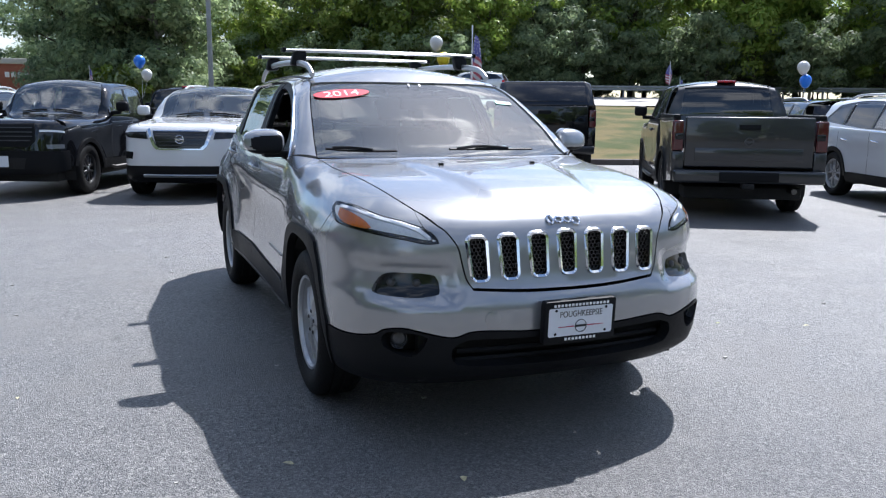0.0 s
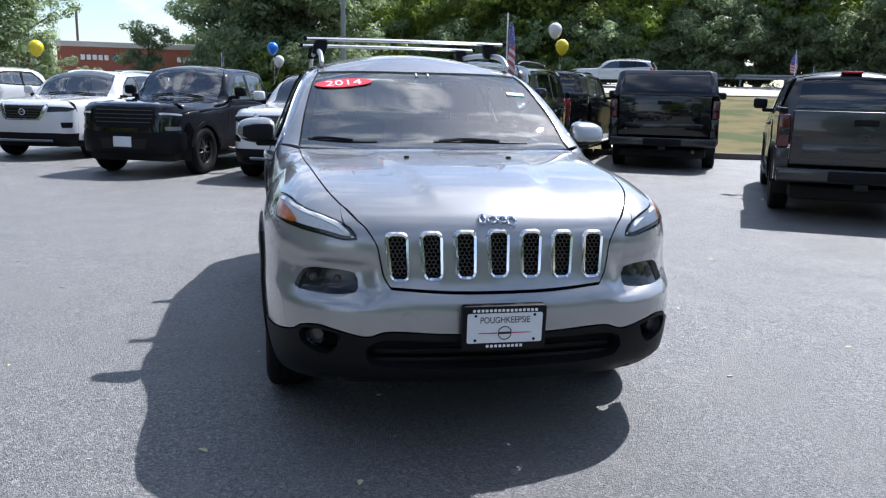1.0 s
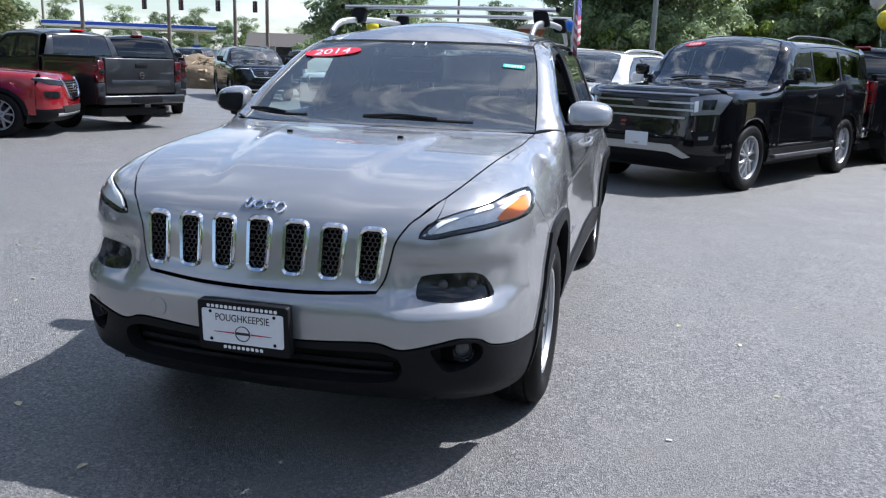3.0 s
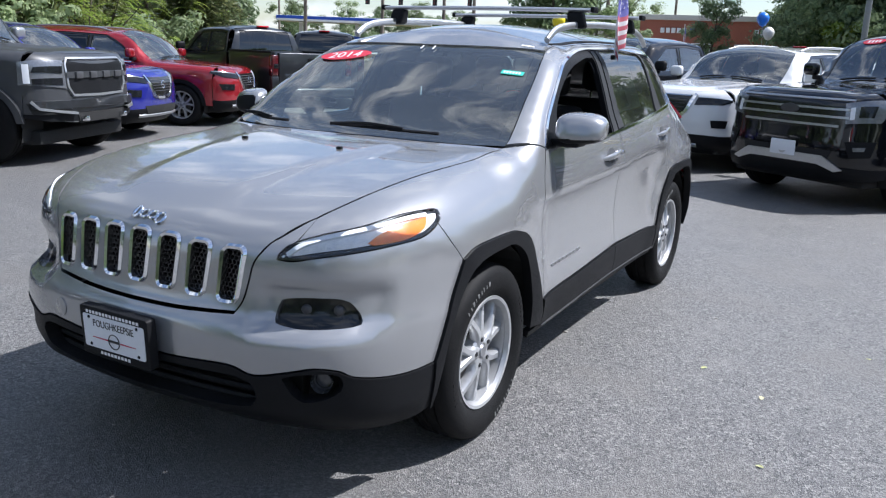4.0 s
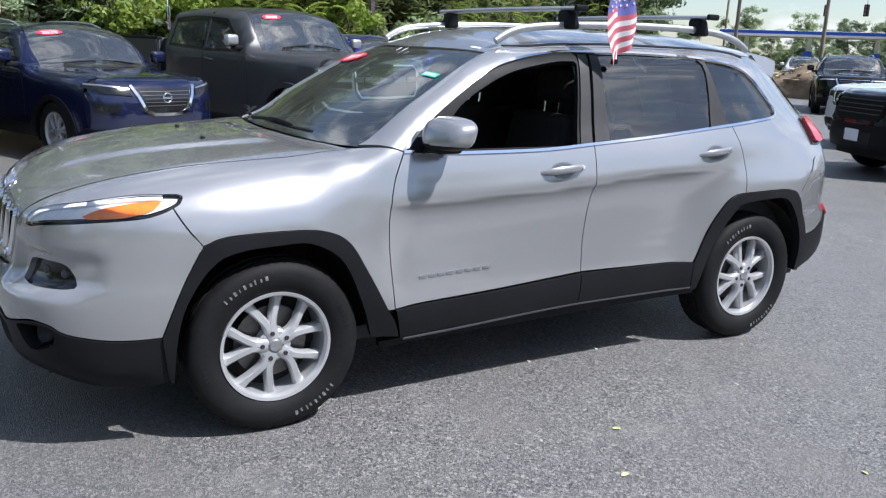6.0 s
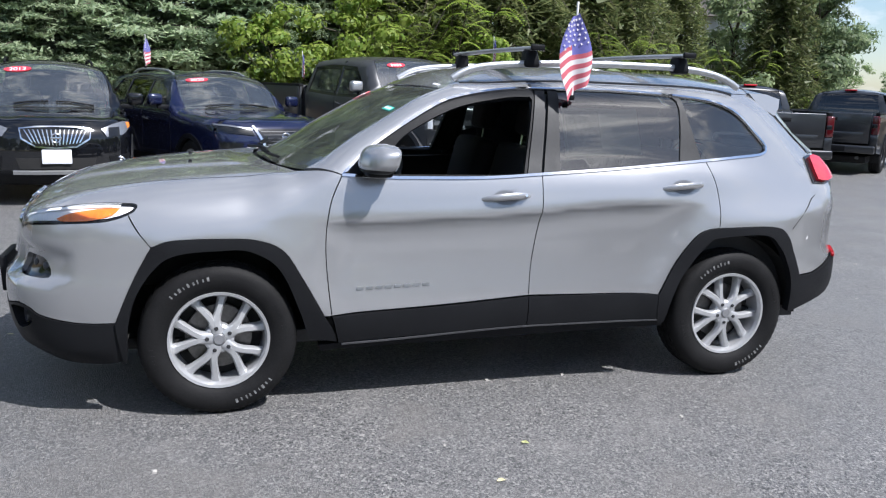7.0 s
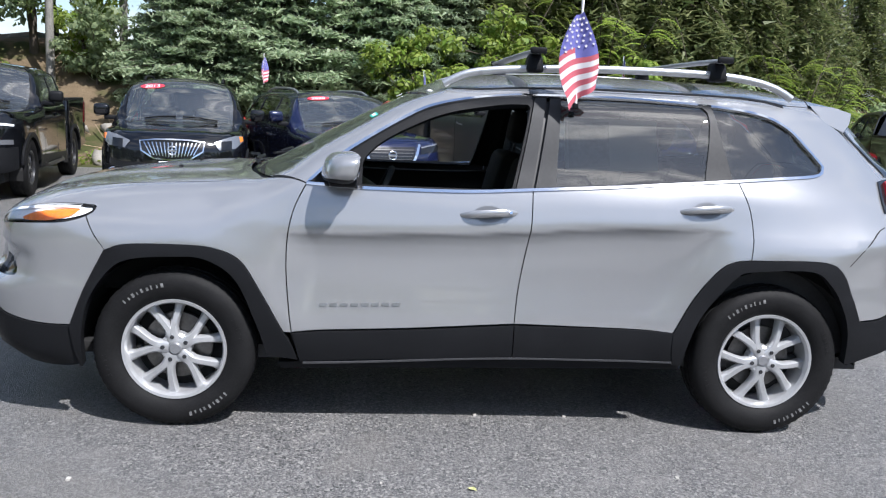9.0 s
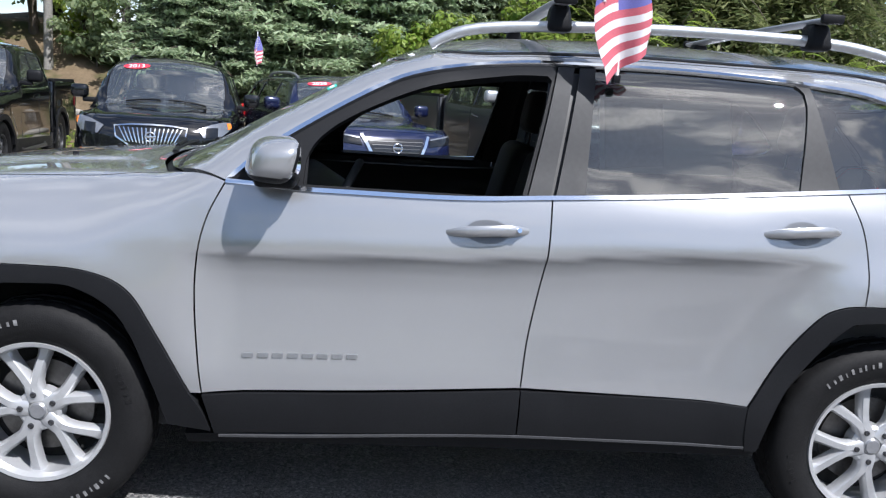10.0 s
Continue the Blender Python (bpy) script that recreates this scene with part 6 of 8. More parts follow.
for pts in (((-.68, .42), (-.57, .355), (-.46, .312), (-.34, .288)), ((-.05, .268), (.12, .270), (.30, .285), (.46, .315))):
    p = T(*pts)
    n = CAR.normal(p, .01)
    w = part("wiper", tube(catmull(p + n * .022, .05), [.009] * len(catmull(p + n * .022, .05)), 6, squash=(1.2, .8)), PLASTIC_BLACK, car, "black wiper on the windscreen foot")
    part("wiper_arm", tube(catmull(np.vstack([p[0] + n[0] * .03 + np.array((.02, -.06, .0)), p[1] + n[1] * .038, p[2] + n[2] * .03]), .04), .008, 6), PLASTIC_BLACK, w)
for x in (-.248, .248):
    p = T((x, -.11))[0]
    part("washer_nozzle", block(p[0] - .012, p[0] + .012, p[1] - .008, p[1] + .010, p[2] - .004, p[2] + .010, .004), PLASTIC_BLACK, car)
# maker's marks as plain chrome bars
bm = bmesh.new()
for i, (w, h, dy) in enumerate(((.024, .046, 0), (.036, .031, -.004), (.036, .031, -.004), (.034, .044, -.010))):
    x = -.058 + i * .039
    p = T((x, -.845))[0]
    n = CAR.normal(p[None], .01)[0]
    bb = basis(p, n, (0, .4, 1))
    for t in np.linspace(0, 2 * math.pi, 15)[:-1]:
        t2 = t + 2 * math.pi / 14
        q = [bb @ Vector((w * .5 * math.cos(k), dy + h * .5 * math.sin(k), .004)) for k in (t, t2)]
        join(bm, tube(q, .0052, 6))
part("bonnet_badge", bm, CHROME, car, "small chrome badge shapes on the bonnet nose")
BADGE = surface("satin_badge", (.36, .365, .38), .3, .8, vary=.05)
for sx in (1, -1):
    for i in range(8):
        p = S((.645 + i * .046, .575 + .0015 * i))[0] * np.array((sx, 1, 1))
        n = CAR.normal(p[None], .01)[0]
        part("badge_bar", plate2d(round_rect(.034, .0135, .004), .004, basis(p, n)), BADGE, car)

# number plate holder
pc = FR((0, .535))[0]
pm = pose(0, pc[1] - .012, .535, 90 + 3)
holder = part("plate_holder", plate2d(round_rect(.33, .178, .012), .035, pm, .004), PLASTIC_BLACK, car, "black plastic number plate holder")
face = part("front_plate", plate2d(round_rect(.296, .118, .008), .003, pm @ Matrix.Translation((0, .002, .034))), PLATE_WHITE, holder, "white dealer plate with black lettering")
lm = pm @ Matrix.Translation((0, 0, .0375))
words("plate_word", "POUGHKEEPSIE", .036, lm @ Matrix.Translation((0, .033, 0)), INK_BLACK, face, .0006, .80)
part("plate_logo", join(tube([lm @ Vector((.026 * math.cos(t), -.018 + .026 * math.sin(t), .001)) for t in np.linspace(0, 2 * math.pi, 25)[:-1]], .0016, 6, closed=True), plate2d([(x, y - .018) for x, y in round_rect(.05, .009, .002)], .001, lm)), INK_BLACK, face, "plain ring and bar mark")
part("plate_rule", join(plate2d([(-.105, -.017), (-.03, -.0155), (-.03, -.0205), (-.105, -.019)], .001, lm), plate2d([(.105, -.017), (.03, -.0155), (.03, -.0205), (.105, -.019)], .001, lm)), INK_RED, face)
for dy, hw, th in ((.072, .13, .011), (-.070, .075, .011)):
    bm = bmesh.new()
    n = int(hw / .008)
    for i in range(n):
        x = -hw + (i + .5) * 2 * hw / n
        join(bm, plate2d([(x + a, dy + b) for a, b in round_rect(.011, th, .002, 2)], .001, lm))
    part("holder_lettering", bm, STICK_WHITE, holder, "row of white bars of lettering")
for x in (-.122, .122):
    for y in (-.048, .05):
        part("plate_screw", lathe([(0, .003), (.004, .003), (.006, 0)], 10, "z", lm @ Matrix.Translation((x * .95, y + .002, 0))), PLASTIC_BLACK, face)
p = FR((-.36, .555))[0]
part("tow_cover", plate2d(oval(.033, .033), .002, basis(p, CAR.normal(p[None], .01)[0]), .001), PAINT_SILVER, car)

# stickers on the windscreen
def on_glass(x, y):
    p = T((x, y))[0]
    n = CAR.normal(p[None], .02)[0]
    return basis(p, n, (0, .6, 1))


m14 = on_glass(-.465, .905) @ pose(0, 0, -.004, 0, 0, 4)
year = part("year_sticker", plate2d(oval(.165, .050, 40), .003, m14), STICK_RED, car, "red oval sticker that reads 2014 in white")
words("year_number", "2014", .085, m14 @ Matrix.Translation((0, -.002, .0035)), STICK_WHITE, year, .0006, 1.25)
g = on_glass(.545, .84) @ pose(0, 0, -.005)
green = part("stock_sticker", plate2d(round_rect(.11, .034, .003, 2), .002, g), STICK_GREEN, car, "small teal sticker with bars of lettering")
part("sticker_lettering", join(*[plate2d([(-.04 + i * .015 + a, b) for a, b in round_rect(.009, .018, .001, 1)], .0008, g @ Matrix.Translation((0, 0, .002))) for i in range(6)]), STICK_WHITE, green)
part("inspection_sticker", plate2d(round_rect(.065, .016, .002, 2), .002, on_glass(.50, 1.10)), STICK_WHITE, car)
part("toll_tag", join(plate2d(round_rect(.008, .035, .002, 2), .002, on_glass(-.03, .97)), plate2d(round_rect(.008, .035, .002, 2), .002, on_glass(.04, .97))), STICK_WHITE, car)

PAPER_DIM = surface("printed_paper", (.45, .50, .46), .7, vary=.2, scale=14)
PAPER = surface("window_paper", (.78, .82, .76), .7, vary=.04, scale=6)
for y0, y1, z0, z1, deep, mat, lab in ((1.71, 2.14, 1.20, 1.44, .022, PAPER, "pale price sheet inside a rear window"), (1.725, 1.915, 1.215, 1.425, .018, PAPER_DIM, "printed sheet inside a rear window")):
    corners = CAR.side((y0, z0), (y1, z0 + .015), (y1, z1), (y0, z1))
    bm = bmesh.new()
    bm.faces.new([bm.verts.new((p[0] - deep, p[1], p[2])) for p in corners])
    bmesh.ops.solidify(bm, geom=bm.faces[:], thickness=.001)
    part("window_paper", bm, mat, car, lab)
# ---- the other cars and pickups: front to -y, origin on the ground under the front axle ----
BLACK_PAINT = surface("black_car_paint", (.005, .0055, .007), .08, .0, .8, .2, 2, 700, spec=.25)
WHITE_PAINT = surface("white_car_paint", (.72, .73, .74), .25, .0, 1.0, .03, 2, 700)
BLUE_PAINT = surface("blue_car_paint", (.02, .025, .26), .22, .35, 1.0, .12, 2, 700)
RED_PAINT = surface("red_car_paint", (.30, .012, .02), .22, .35, 1.0, .12, 2, 700)
GREY_PAINT = surface("gunmetal_paint", (.034, .036, .040), .3, .5, .8, .08, 2, 700)
GREY_MATT = surface("dull_grey_paint", (.046, .048, .052), .42, .2, .4, .08, 2, 700)
DARK_BLUE = surface("dark_blue_car_paint", (.008, .012, .045), .2, .3, 1.0, .1, 2, 700)
LIGHT_PAINT = surface("light_silver_paint", (.55, .57, .58), .3, .4, 1.0, .05, 2, 700)
GLASS_CAR = glass("car_glass", (.66, .72, .70), 1.0, 2.5, .035)
GLASS_DARK = glass("dark_car_glass", (.07, .075, .08), 1.0, 1.8)
MX = np.array((-1, 1, 1))


class Model:
    """Sizes of one kind of vehicle, and its body."""

    def __init__(self, w, fo, wb, tail, hood_f, hood_c, ws0, ws1, roof, roof_r, belt0, belt1, r=.37, cab=None, bed=None, tumble=.20, rake=.30, square=.0):
        self.w, self.fo, self.wb, self.tail, self.hood_f, self.hood_c, self.ws0, self.ws1, self.roof, self.roof_r = w, fo, wb, tail, hood_f, hood_c, ws0, ws1, roof, roof_r
        self.belt0, self.belt1, self.r, self.cab, self.bed, self.rake = belt0, belt1, r, cab, bed, rake
        end = cab or tail
        self.end = end
        top = spline1((-fo - .3, hood_f - .3), (-fo + .02, hood_f - .07), (-fo + .14, hood_f), (ws0 - .06, hood_c), (ws0 + .03, hood_c + .025), (ws1 - .10, roof - .06), (ws1 + .14, roof - .015), ((ws1 + end) / 2 + .1, roof), (end - .35, roof_r), (end + .1, roof_r - .07))
        nose = spline1((.18, -fo + .30), (.30, -fo + .09), (.42, -fo + .01), (.60, -fo), (.78, -fo + .015), (hood_f - .12, -fo + .05), (hood_f - .02, -fo + .11), (hood_f + .25, -fo + .7))
        sweep = spline1((0, 0), (.35 * w, .02 - .012 * square), (.6 * w, .065 - .03 * square), (.76 * w, .14 - .05 * square), (.88 * w, .27 - .08 * square), (.95 * w, .46 - .12 * square), (1.04 * w, 1.0))
        if cab:
            back = spline1((.2, end), (belt1, end), (roof + .1, end - .16))
            bsweep = spline1((0, 0), (.7 * w, .01), (.92 * w, .05), (1.04 * w, .4))
        else:
            back = spline1((.22, end - .22), (.38, end - .02), (.66, end), (.74, end - .03), (belt1, end - .05), (roof_r - .06, end - rake), (roof_r + .1, end - rake - .12))
            bsweep = spline1((0, 0), (.5 * w, .03), (.75 * w, .11), (.9 * w, .26), (1.02 * w, .6))
        wide = spline1((-fo, w - .06), (-fo * .5, w - .015), (.3, w), (wb - .2, w), (wb + .4, w - .01), (max(end, wb + .6), w - (.05 if not cab else .0)))
        bm = (belt0 + belt1) / 2
        wall = spline1((.2, -.07), (.36, -.012), (.55, 0), (.74, -.012), (bm - .18, -.002), (bm - .04, -.016), (bm + .02, -.04), (roof - .12, -.04 - tumble), (roof, -.11 - tumble), (roof + .15, -.24 - tumble))

        def f(x, y, z):
            side = x - wide(y) - wall(z) - .012 * (np.exp(-((np.hypot(y, z - r) - r - .08) / .09) ** 2) + np.exp(-((np.hypot(y - wb, z - r) - r - .08) / .09) ** 2)) * sstep(z, .2, .5)
            bow = (.21 - .15 * sstep(y, ws0, ws0 + .7 * (ws1 - ws0))) * (1 - sstep(y, ws1, ws1 + .5)) * (.35 + .65 * sstep(y, -.2, ws0 + .2))
            t = (z - top(y - bow * (x / (.78 * w)) ** 2) + .06 * (x / (.66 * w)) ** 2 * sstep(y, ws0, ws1 + .1) - .012 * (1 - sstep(x, .4 * w, .55 * w)) * (1 - sstep(y, ws0 - .25, ws0 - .05))) * .9
            q = smax(side, t, .16 - .09 * sstep(y, ws0, ws0 + .3))
            q = smax(q, nose(z) + sweep(x) - y, .09 - .03 * square)
            q = smax(q, y - back(z) + bsweep(x), .07)
            return smax(q, .2 - z, .05)
        self.shape = Shape(f)
        self.side_chart, self.nose_chart = SideChart(.25, .9), RadialChart((0, .5, .6), 1.2)
        self.tail_chart = FrontChart(end - .8, 1.0)


def arc(yc, zc, r, lo, n=13, a0=None):
    """Wheel arch from front foot to rear foot, with its feet at height lo."""
    a = math.asin(max(-1, min(1, (lo - zc) / r)))
    return [(yc - r * math.cos(t), zc + r * math.sin(t)) for t in np.linspace(a, math.pi - a, n)]


def build_vehicle(name, M, paint, label, category, trim=PLASTIC_BLACK, rim=.235, metal=ALLOY, pairs=5, sill=.36, pillars=(), dlo=None, rails=None, dark_rear=True, mirror=None, chrome_belt=False, clad=True, glass_from=None, step=.08, spokes_wide=.02, chrome_sill=False, flare=.014):
    """A vehicle with its panels, glass, wheels, mirrors and trims. The face and tail come later."""
    v = thing(name, None, label, category)
    s = M.shape
    S, T, F = s.side, s.top, s.front
    cs, w, r, fo, wb = M.side_chart, M.w, M.r, M.fo, M.wb
    ra = r + .075
    hub = r - .008
    yf = -.60 * fo
    xs = .80 * w
    seam = [(.70 * w, -fo * .62), (.745 * w, -fo * .3), (.775 * w, 0), (.79 * w, M.ws0 + .05), (.80 * w, M.ws0 + .17)]
    pillar = [(.80 * w, M.ws0 + .17), (.76 * w, (M.ws0 + M.ws1) / 2 + .12), (.655 * w, M.ws1 + .04)]
    rear_y = M.end - (.25 if M.cab else M.rake + .16)
    ditch = [(.655 * w, M.ws1 + .04), (.66 * w, M.ws1 + .5), (.66 * w, rear_y - .3), (.62 * w, rear_y)]
    back_y = M.end - (.10 if M.cab else .34)

    def put(nm, data, mat, pair=False, parent=None, lab=""):
        o = part(nm, data, mat, parent or v, lab)
        if pair:
            part(nm, mirrored(*data), mat, parent or v, lab)
        return o

    def sheet(nm, chart, chains, mat, pair=False, st=step, lab="", **kw):
        return put(nm, skin(s, chart, gather(chart, chains, st * .7), st, **kw), mat, pair, None, lab)

    ups = [S((back_y, sill), (back_y, .6), (back_y - .01, M.belt1)), np.vstack([S((back_y - .01, M.belt1)), S((rear_y + .02, M.roof_r - .16))]), np.vstack([S((rear_y + .02, M.roof_r - .16)), T((.62 * w, rear_y))])]
    low = [S((back_y, sill), (wb + ra, sill)), S(*arc(wb, hub, ra, sill))[::-1], S((wb - ra, sill), (ra, sill)), S(*arc(0, hub, ra, sill))[::-1], S((-ra, sill), (yf, sill))] if not M.cab else [S((back_y, sill), (ra, sill)), S(*arc(0, hub, ra, sill))[::-1], S((-ra, sill), (yf, sill))]
    front_edge = np.vstack([S((yf, sill), (yf, .55), (yf, .75), (yf, M.hood_f - .18)), T((.70 * w, -fo * .62))])
    dlo_loop = gather(cs, [S(*c) for c in dlo], .05)
    sheet("body_side", cs, [T(*ditch)[::-1], T(*pillar)[::-1], T(*seam)[::-1], front_edge[::-1], *[c[::-1] for c in low[::-1]], *ups], paint, True, holes=[dlo_loop], lip=.02)
    band = inset(dlo_loop, .03)
    put("window_frame", skin(s, cs, dlo_loop, step, holes=[band], lift=-.008, lip=0, gap=0), PLASTIC_GLOSS, True)
    edges = sorted(pillars)
    lo_y, hi_y = dlo_loop[:, 0].min() - .1, dlo_loop[:, 0].max() + .1
    cuts = [lo_y] + list(edges) + [hi_y]
    for i, (a, b) in enumerate(zip(cuts, cuts[1:])):
        q = band[(band[:, 0] >= a + .02) & (band[:, 0] <= b - .02)]
        if len(q) > 3:
            put("side_window", skin(s, cs, q, .1, lift=-.012, lip=0, gap=0), GLASS_DARK if (dark_rear and i > 0) else GLASS_CAR, True)
    zmid = lambda y: [p for p in (M.belt0 + (M.belt1 - M.belt0) * (y - .5) / max(.1, M.end - 1), M.roof - .10)]
    for y in edges:
        z0, z1 = zmid(y)
        line = S(*[(y + .0 * k, z0 + (z1 - z0) * k) for k in np.linspace(0, 1, 6)])
        for sx in (1, -1):
            part("pillar", ribbon(s, line * np.array((sx, 1, 1)), .07, .0, -.004), PLASTIC_GLOSS, v)
    if chrome_belt:
        zb = S(*[(y, M.belt0 - .012 + (M.belt1 - M.belt0) * (y - .5) / (M.end - 1)) for y in np.linspace(dlo_loop[:, 0].min() + .05, dlo_loop[:, 0].max() - .1, 14)])
        for sx in (1, -1):
            part("belt_trim", ribbon(s, zb * np.array((sx, 1, 1)), .022, .006), CHROME, v)
    # door seams and handles
    doors = [y for y in edges if y < M.end - .6][:2]
    front_door = M.ws0 + .28
    seams = [(front_door, front_door - .04), (doors[0], doors[0] - .02)] + ([(doors[1] + .05, doors[1])] if len(doors) > 1 else [])
    for a, b in seams:
        line = S(*[(a + (b - a) * k, M.belt0 - .02 - (M.belt0 - .06 - sill) * k) for k in np.linspace(0, 1, 8)])
        for sx in (1, -1):
            part("door_seam", ribbon(s, line * np.array((sx, 1, 1)), .009, .0008), WELL, v)
    for y in [doors[0] - .17] + ([doors[1] - .17] if len(doors) > 1 else []):
        p = S(*[(y + .2 * (k - .5), M.belt0 - .13 + .03 * (k - .5)) for k in np.linspace(0, 1, 5)])
        n = s.normal(p, .01)
        for sx in (1, -1):
            part("door_handle", tube([q for q in (p + n * np.array([0, .024, .03, .024, 0])[:, None]) * np.array((sx, 1, 1))], .013, 6), CHROME if chrome_belt else paint, v)
    sheet("bonnet", CH_TOP, [T(*seam)[::-1], T((.70 * w, -fo * .62), (.62 * w, -fo + .22), (.35 * w, -fo + .15), (0, -fo + .135), (-.35 * w, -fo + .15), (-.62 * w, -fo + .22), (-.70 * w, -fo * .62)), T(*seam) * MX, T((-.80 * w, M.ws0 + .17), (-.5 * w, M.ws0 + .04), (0, M.ws0 - .03), (.5 * w, M.ws0 + .04), (.80 * w, M.ws0 + .17))], paint, lip=.02)
    ws = [T((.80 * w, M.ws0 + .17), (.5 * w, M.ws0 + .05), (0, M.ws0 - .02), (-.5 * w, M.ws0 + .05), (-.80 * w, M.ws0 + .17)), T(*pillar) * MX, T((-.655 * w, M.ws1 + .04), (-.3 * w, M.ws1 + .09), (0, M.ws1 + .10), (.3 * w, M.ws1 + .09), (.655 * w, M.ws1 + .04)), T(*pillar)[::-1]]
    sheet("windscreen", CH_TOP, ws, GLASS_CAR, lift=-.006, lip=0, lab="clear windscreen")
    wl_ = gather(CH_TOP, ws, .06)
    put("windscreen_band", skin(s, CH_TOP, wl_, .1, holes=[inset(wl_, .04)], lift=-.010, lip=0, gap=0), PLASTIC_GLOSS)
    sheet("roof", CH_TOP, [ws[2][::-1], T(*ditch) * MX, T((-.62 * w, rear_y), (0, rear_y + .04), (.62 * w, rear_y)), T(*ditch)[::-1]], paint, lip=.02)
    for x0, x1 in ((-.5 * w, -.05 * w), (.05 * w, .55 * w)):
        p = T(*[(x0 + (x1 - x0) * k, M.ws0 + .10 + .05 * abs(x0 + (x1 - x0) * k) / w) for k in np.linspace(0, 1, 5)])
        part("wiper", tube([q for q in p + np.array((0, 0, .015))], .01, 5), PLASTIC_BLACK, v)
    # trims
    feet = [0] if M.cab else [0, wb]
    if clad:
        for a in feet:
            sheet("wheel_arch_trim", cs, [S(*arc(a, hub, ra + .015, sill)), S((a + ra + .015, sill), (a + ra - .05, sill)), S(*arc(a, hub, ra - .05, sill))[::-1], S((a - ra + .05, sill), (a - ra - .015, sill))], trim, True, lift=flare, lip=flare + .036, gap=0, st=.05)
    rear_low = (wb - ra) if not M.cab else M.cab - .06
    sheet("sill_trim", cs, [S((ra - .02, sill + .06), (rear_low + .02, sill + .06)), S((rear_low + .02, sill + .06), (rear_low + .02, sill - .09)), S((rear_low + .02, sill - .09), (ra - .02, sill - .09)), S((ra - .02, sill - .09), (ra - .02, sill + .06))], trim, True, lift=.008, lip=.03, gap=0)
    if chrome_sill:
        p = S(*[(y, sill + .075) for y in np.linspace(ra + .05, rear_low - .05, 8)])
        for sx in (1, -1):
            part("sill_strip", ribbon(s, p * np.array((sx, 1, 1)), .025, .012), CHROME, v)
    part("underbody", block(-w + .2, w - .2, -fo + .25, M.tail - .3, .24, .40, .03), WELL, v)
    part("cabin_floor", block(-w + .12, w - .12, M.ws0 + .1, M.end - .2, .38, .46), CABIN, v)
    part("dashboard", block(-w + .22, w - .22, M.ws0 + .22, M.ws0 + .55, .6, M.hood_c - .03, .06), CABIN, v)
    for y in (M.ws0 + 1.0, min(M.ws0 + 2.0, M.end - .66)):
        for x in (-.42 * w, .42 * w):
            seat = part("seat", join(block(x - .25, x + .25, y - .3, y + .2, .5, .68, .06), block(-.25, .25, -.07, .07, 0, .62, .06, m=pose(x, y + .2, .64, -13)), block(-.13, .13, -.05, .05, 0, .19, .05, m=pose(x, y + .37, 1.28, -10))), CLOTH, v)
    lin = inset(gather(cs, [S((ra + .03, sill + .03), (rear_low - .06, sill + .03)), S((rear_low - .06, sill + .03), (min(M.end - .45, wb + .1), hub + ra + .05)), S((min(M.end - .45, wb + .1), hub + ra + .05), (M.end - .5, M.belt1 - .06)), S((M.end - .5, M.belt1 - .06), (M.ws0 + .3, M.belt0 - .05)), S((M.ws0 + .3, M.belt0 - .05), (ra + .03, sill + .03))], .1), .01)
    put("door_lining", skin(s, cs, lin, .15, lift=-.05, lip=0, gap=0), CABIN, True)
    for a in (0, wb):
        for sx in (1, -1):
            bm = bmesh.new()
            ring = [[bm.verts.new((sx * x, a + (ra - .005) * math.cos(t), hub + (ra - .005) * math.sin(t))) for t in np.linspace(-.3, math.pi + .3, 13)] for x in (w - .42, w - .035)]
            for i in range(12):
                bm.faces.new((ring[0][i], ring[0][i + 1], ring[1][i + 1], ring[1][i]))
            bm.faces.new(ring[0])
            part("wheel_well", bm, WELL, v)
    first = make_wheel(v, (w - .125, 0, r), r, .24, rim, pairs, metal, wide=spokes_wide)
    for x, y in ((w - .125, wb), (-w + .125, 0), (-w + .125, wb)):
        for o in (first,):
            c = copy_thing(o, pose(x, y, r, 0, 0, 0 if x > 0 else 180))
            c.parent = v
    # mirrors
    for sx in (1, -1):
        y0, z0 = M.ws0 + .42, M.belt0 + .09
        x0 = float(S((y0, M.belt0))[0][0])
        mm = part("door_mirror", block(x0 + .05, x0 + .25, y0 - .06, y0 + .06, z0 - .02, z0 + .14, .045, 3, Matrix.Diagonal((sx, 1, 1, 1))), mirror or paint, v)
        part("mirror_foot", block(x0 - .06, x0 + .12, y0 - .03, y0 + .05, z0 - .07, z0 - .01, .02, 2, Matrix.Diagonal((sx, 1, 1, 1))), PLASTIC_BLACK, mm)
    if rails:
        y0, y1, mat_r = rails
        for sx in (1, -1):
            base = T(*[(sx * .60 * w, y) for y in np.linspace(y0, y1, 9)])
            up = np.array([0, .045, .055, .058, .058, .058, .055, .045, 0])[:, None] * np.array((0, 0, 1))
            part("roof_rail", tube([q for q in base + up], .018, 8), mat_r, v)
    return v


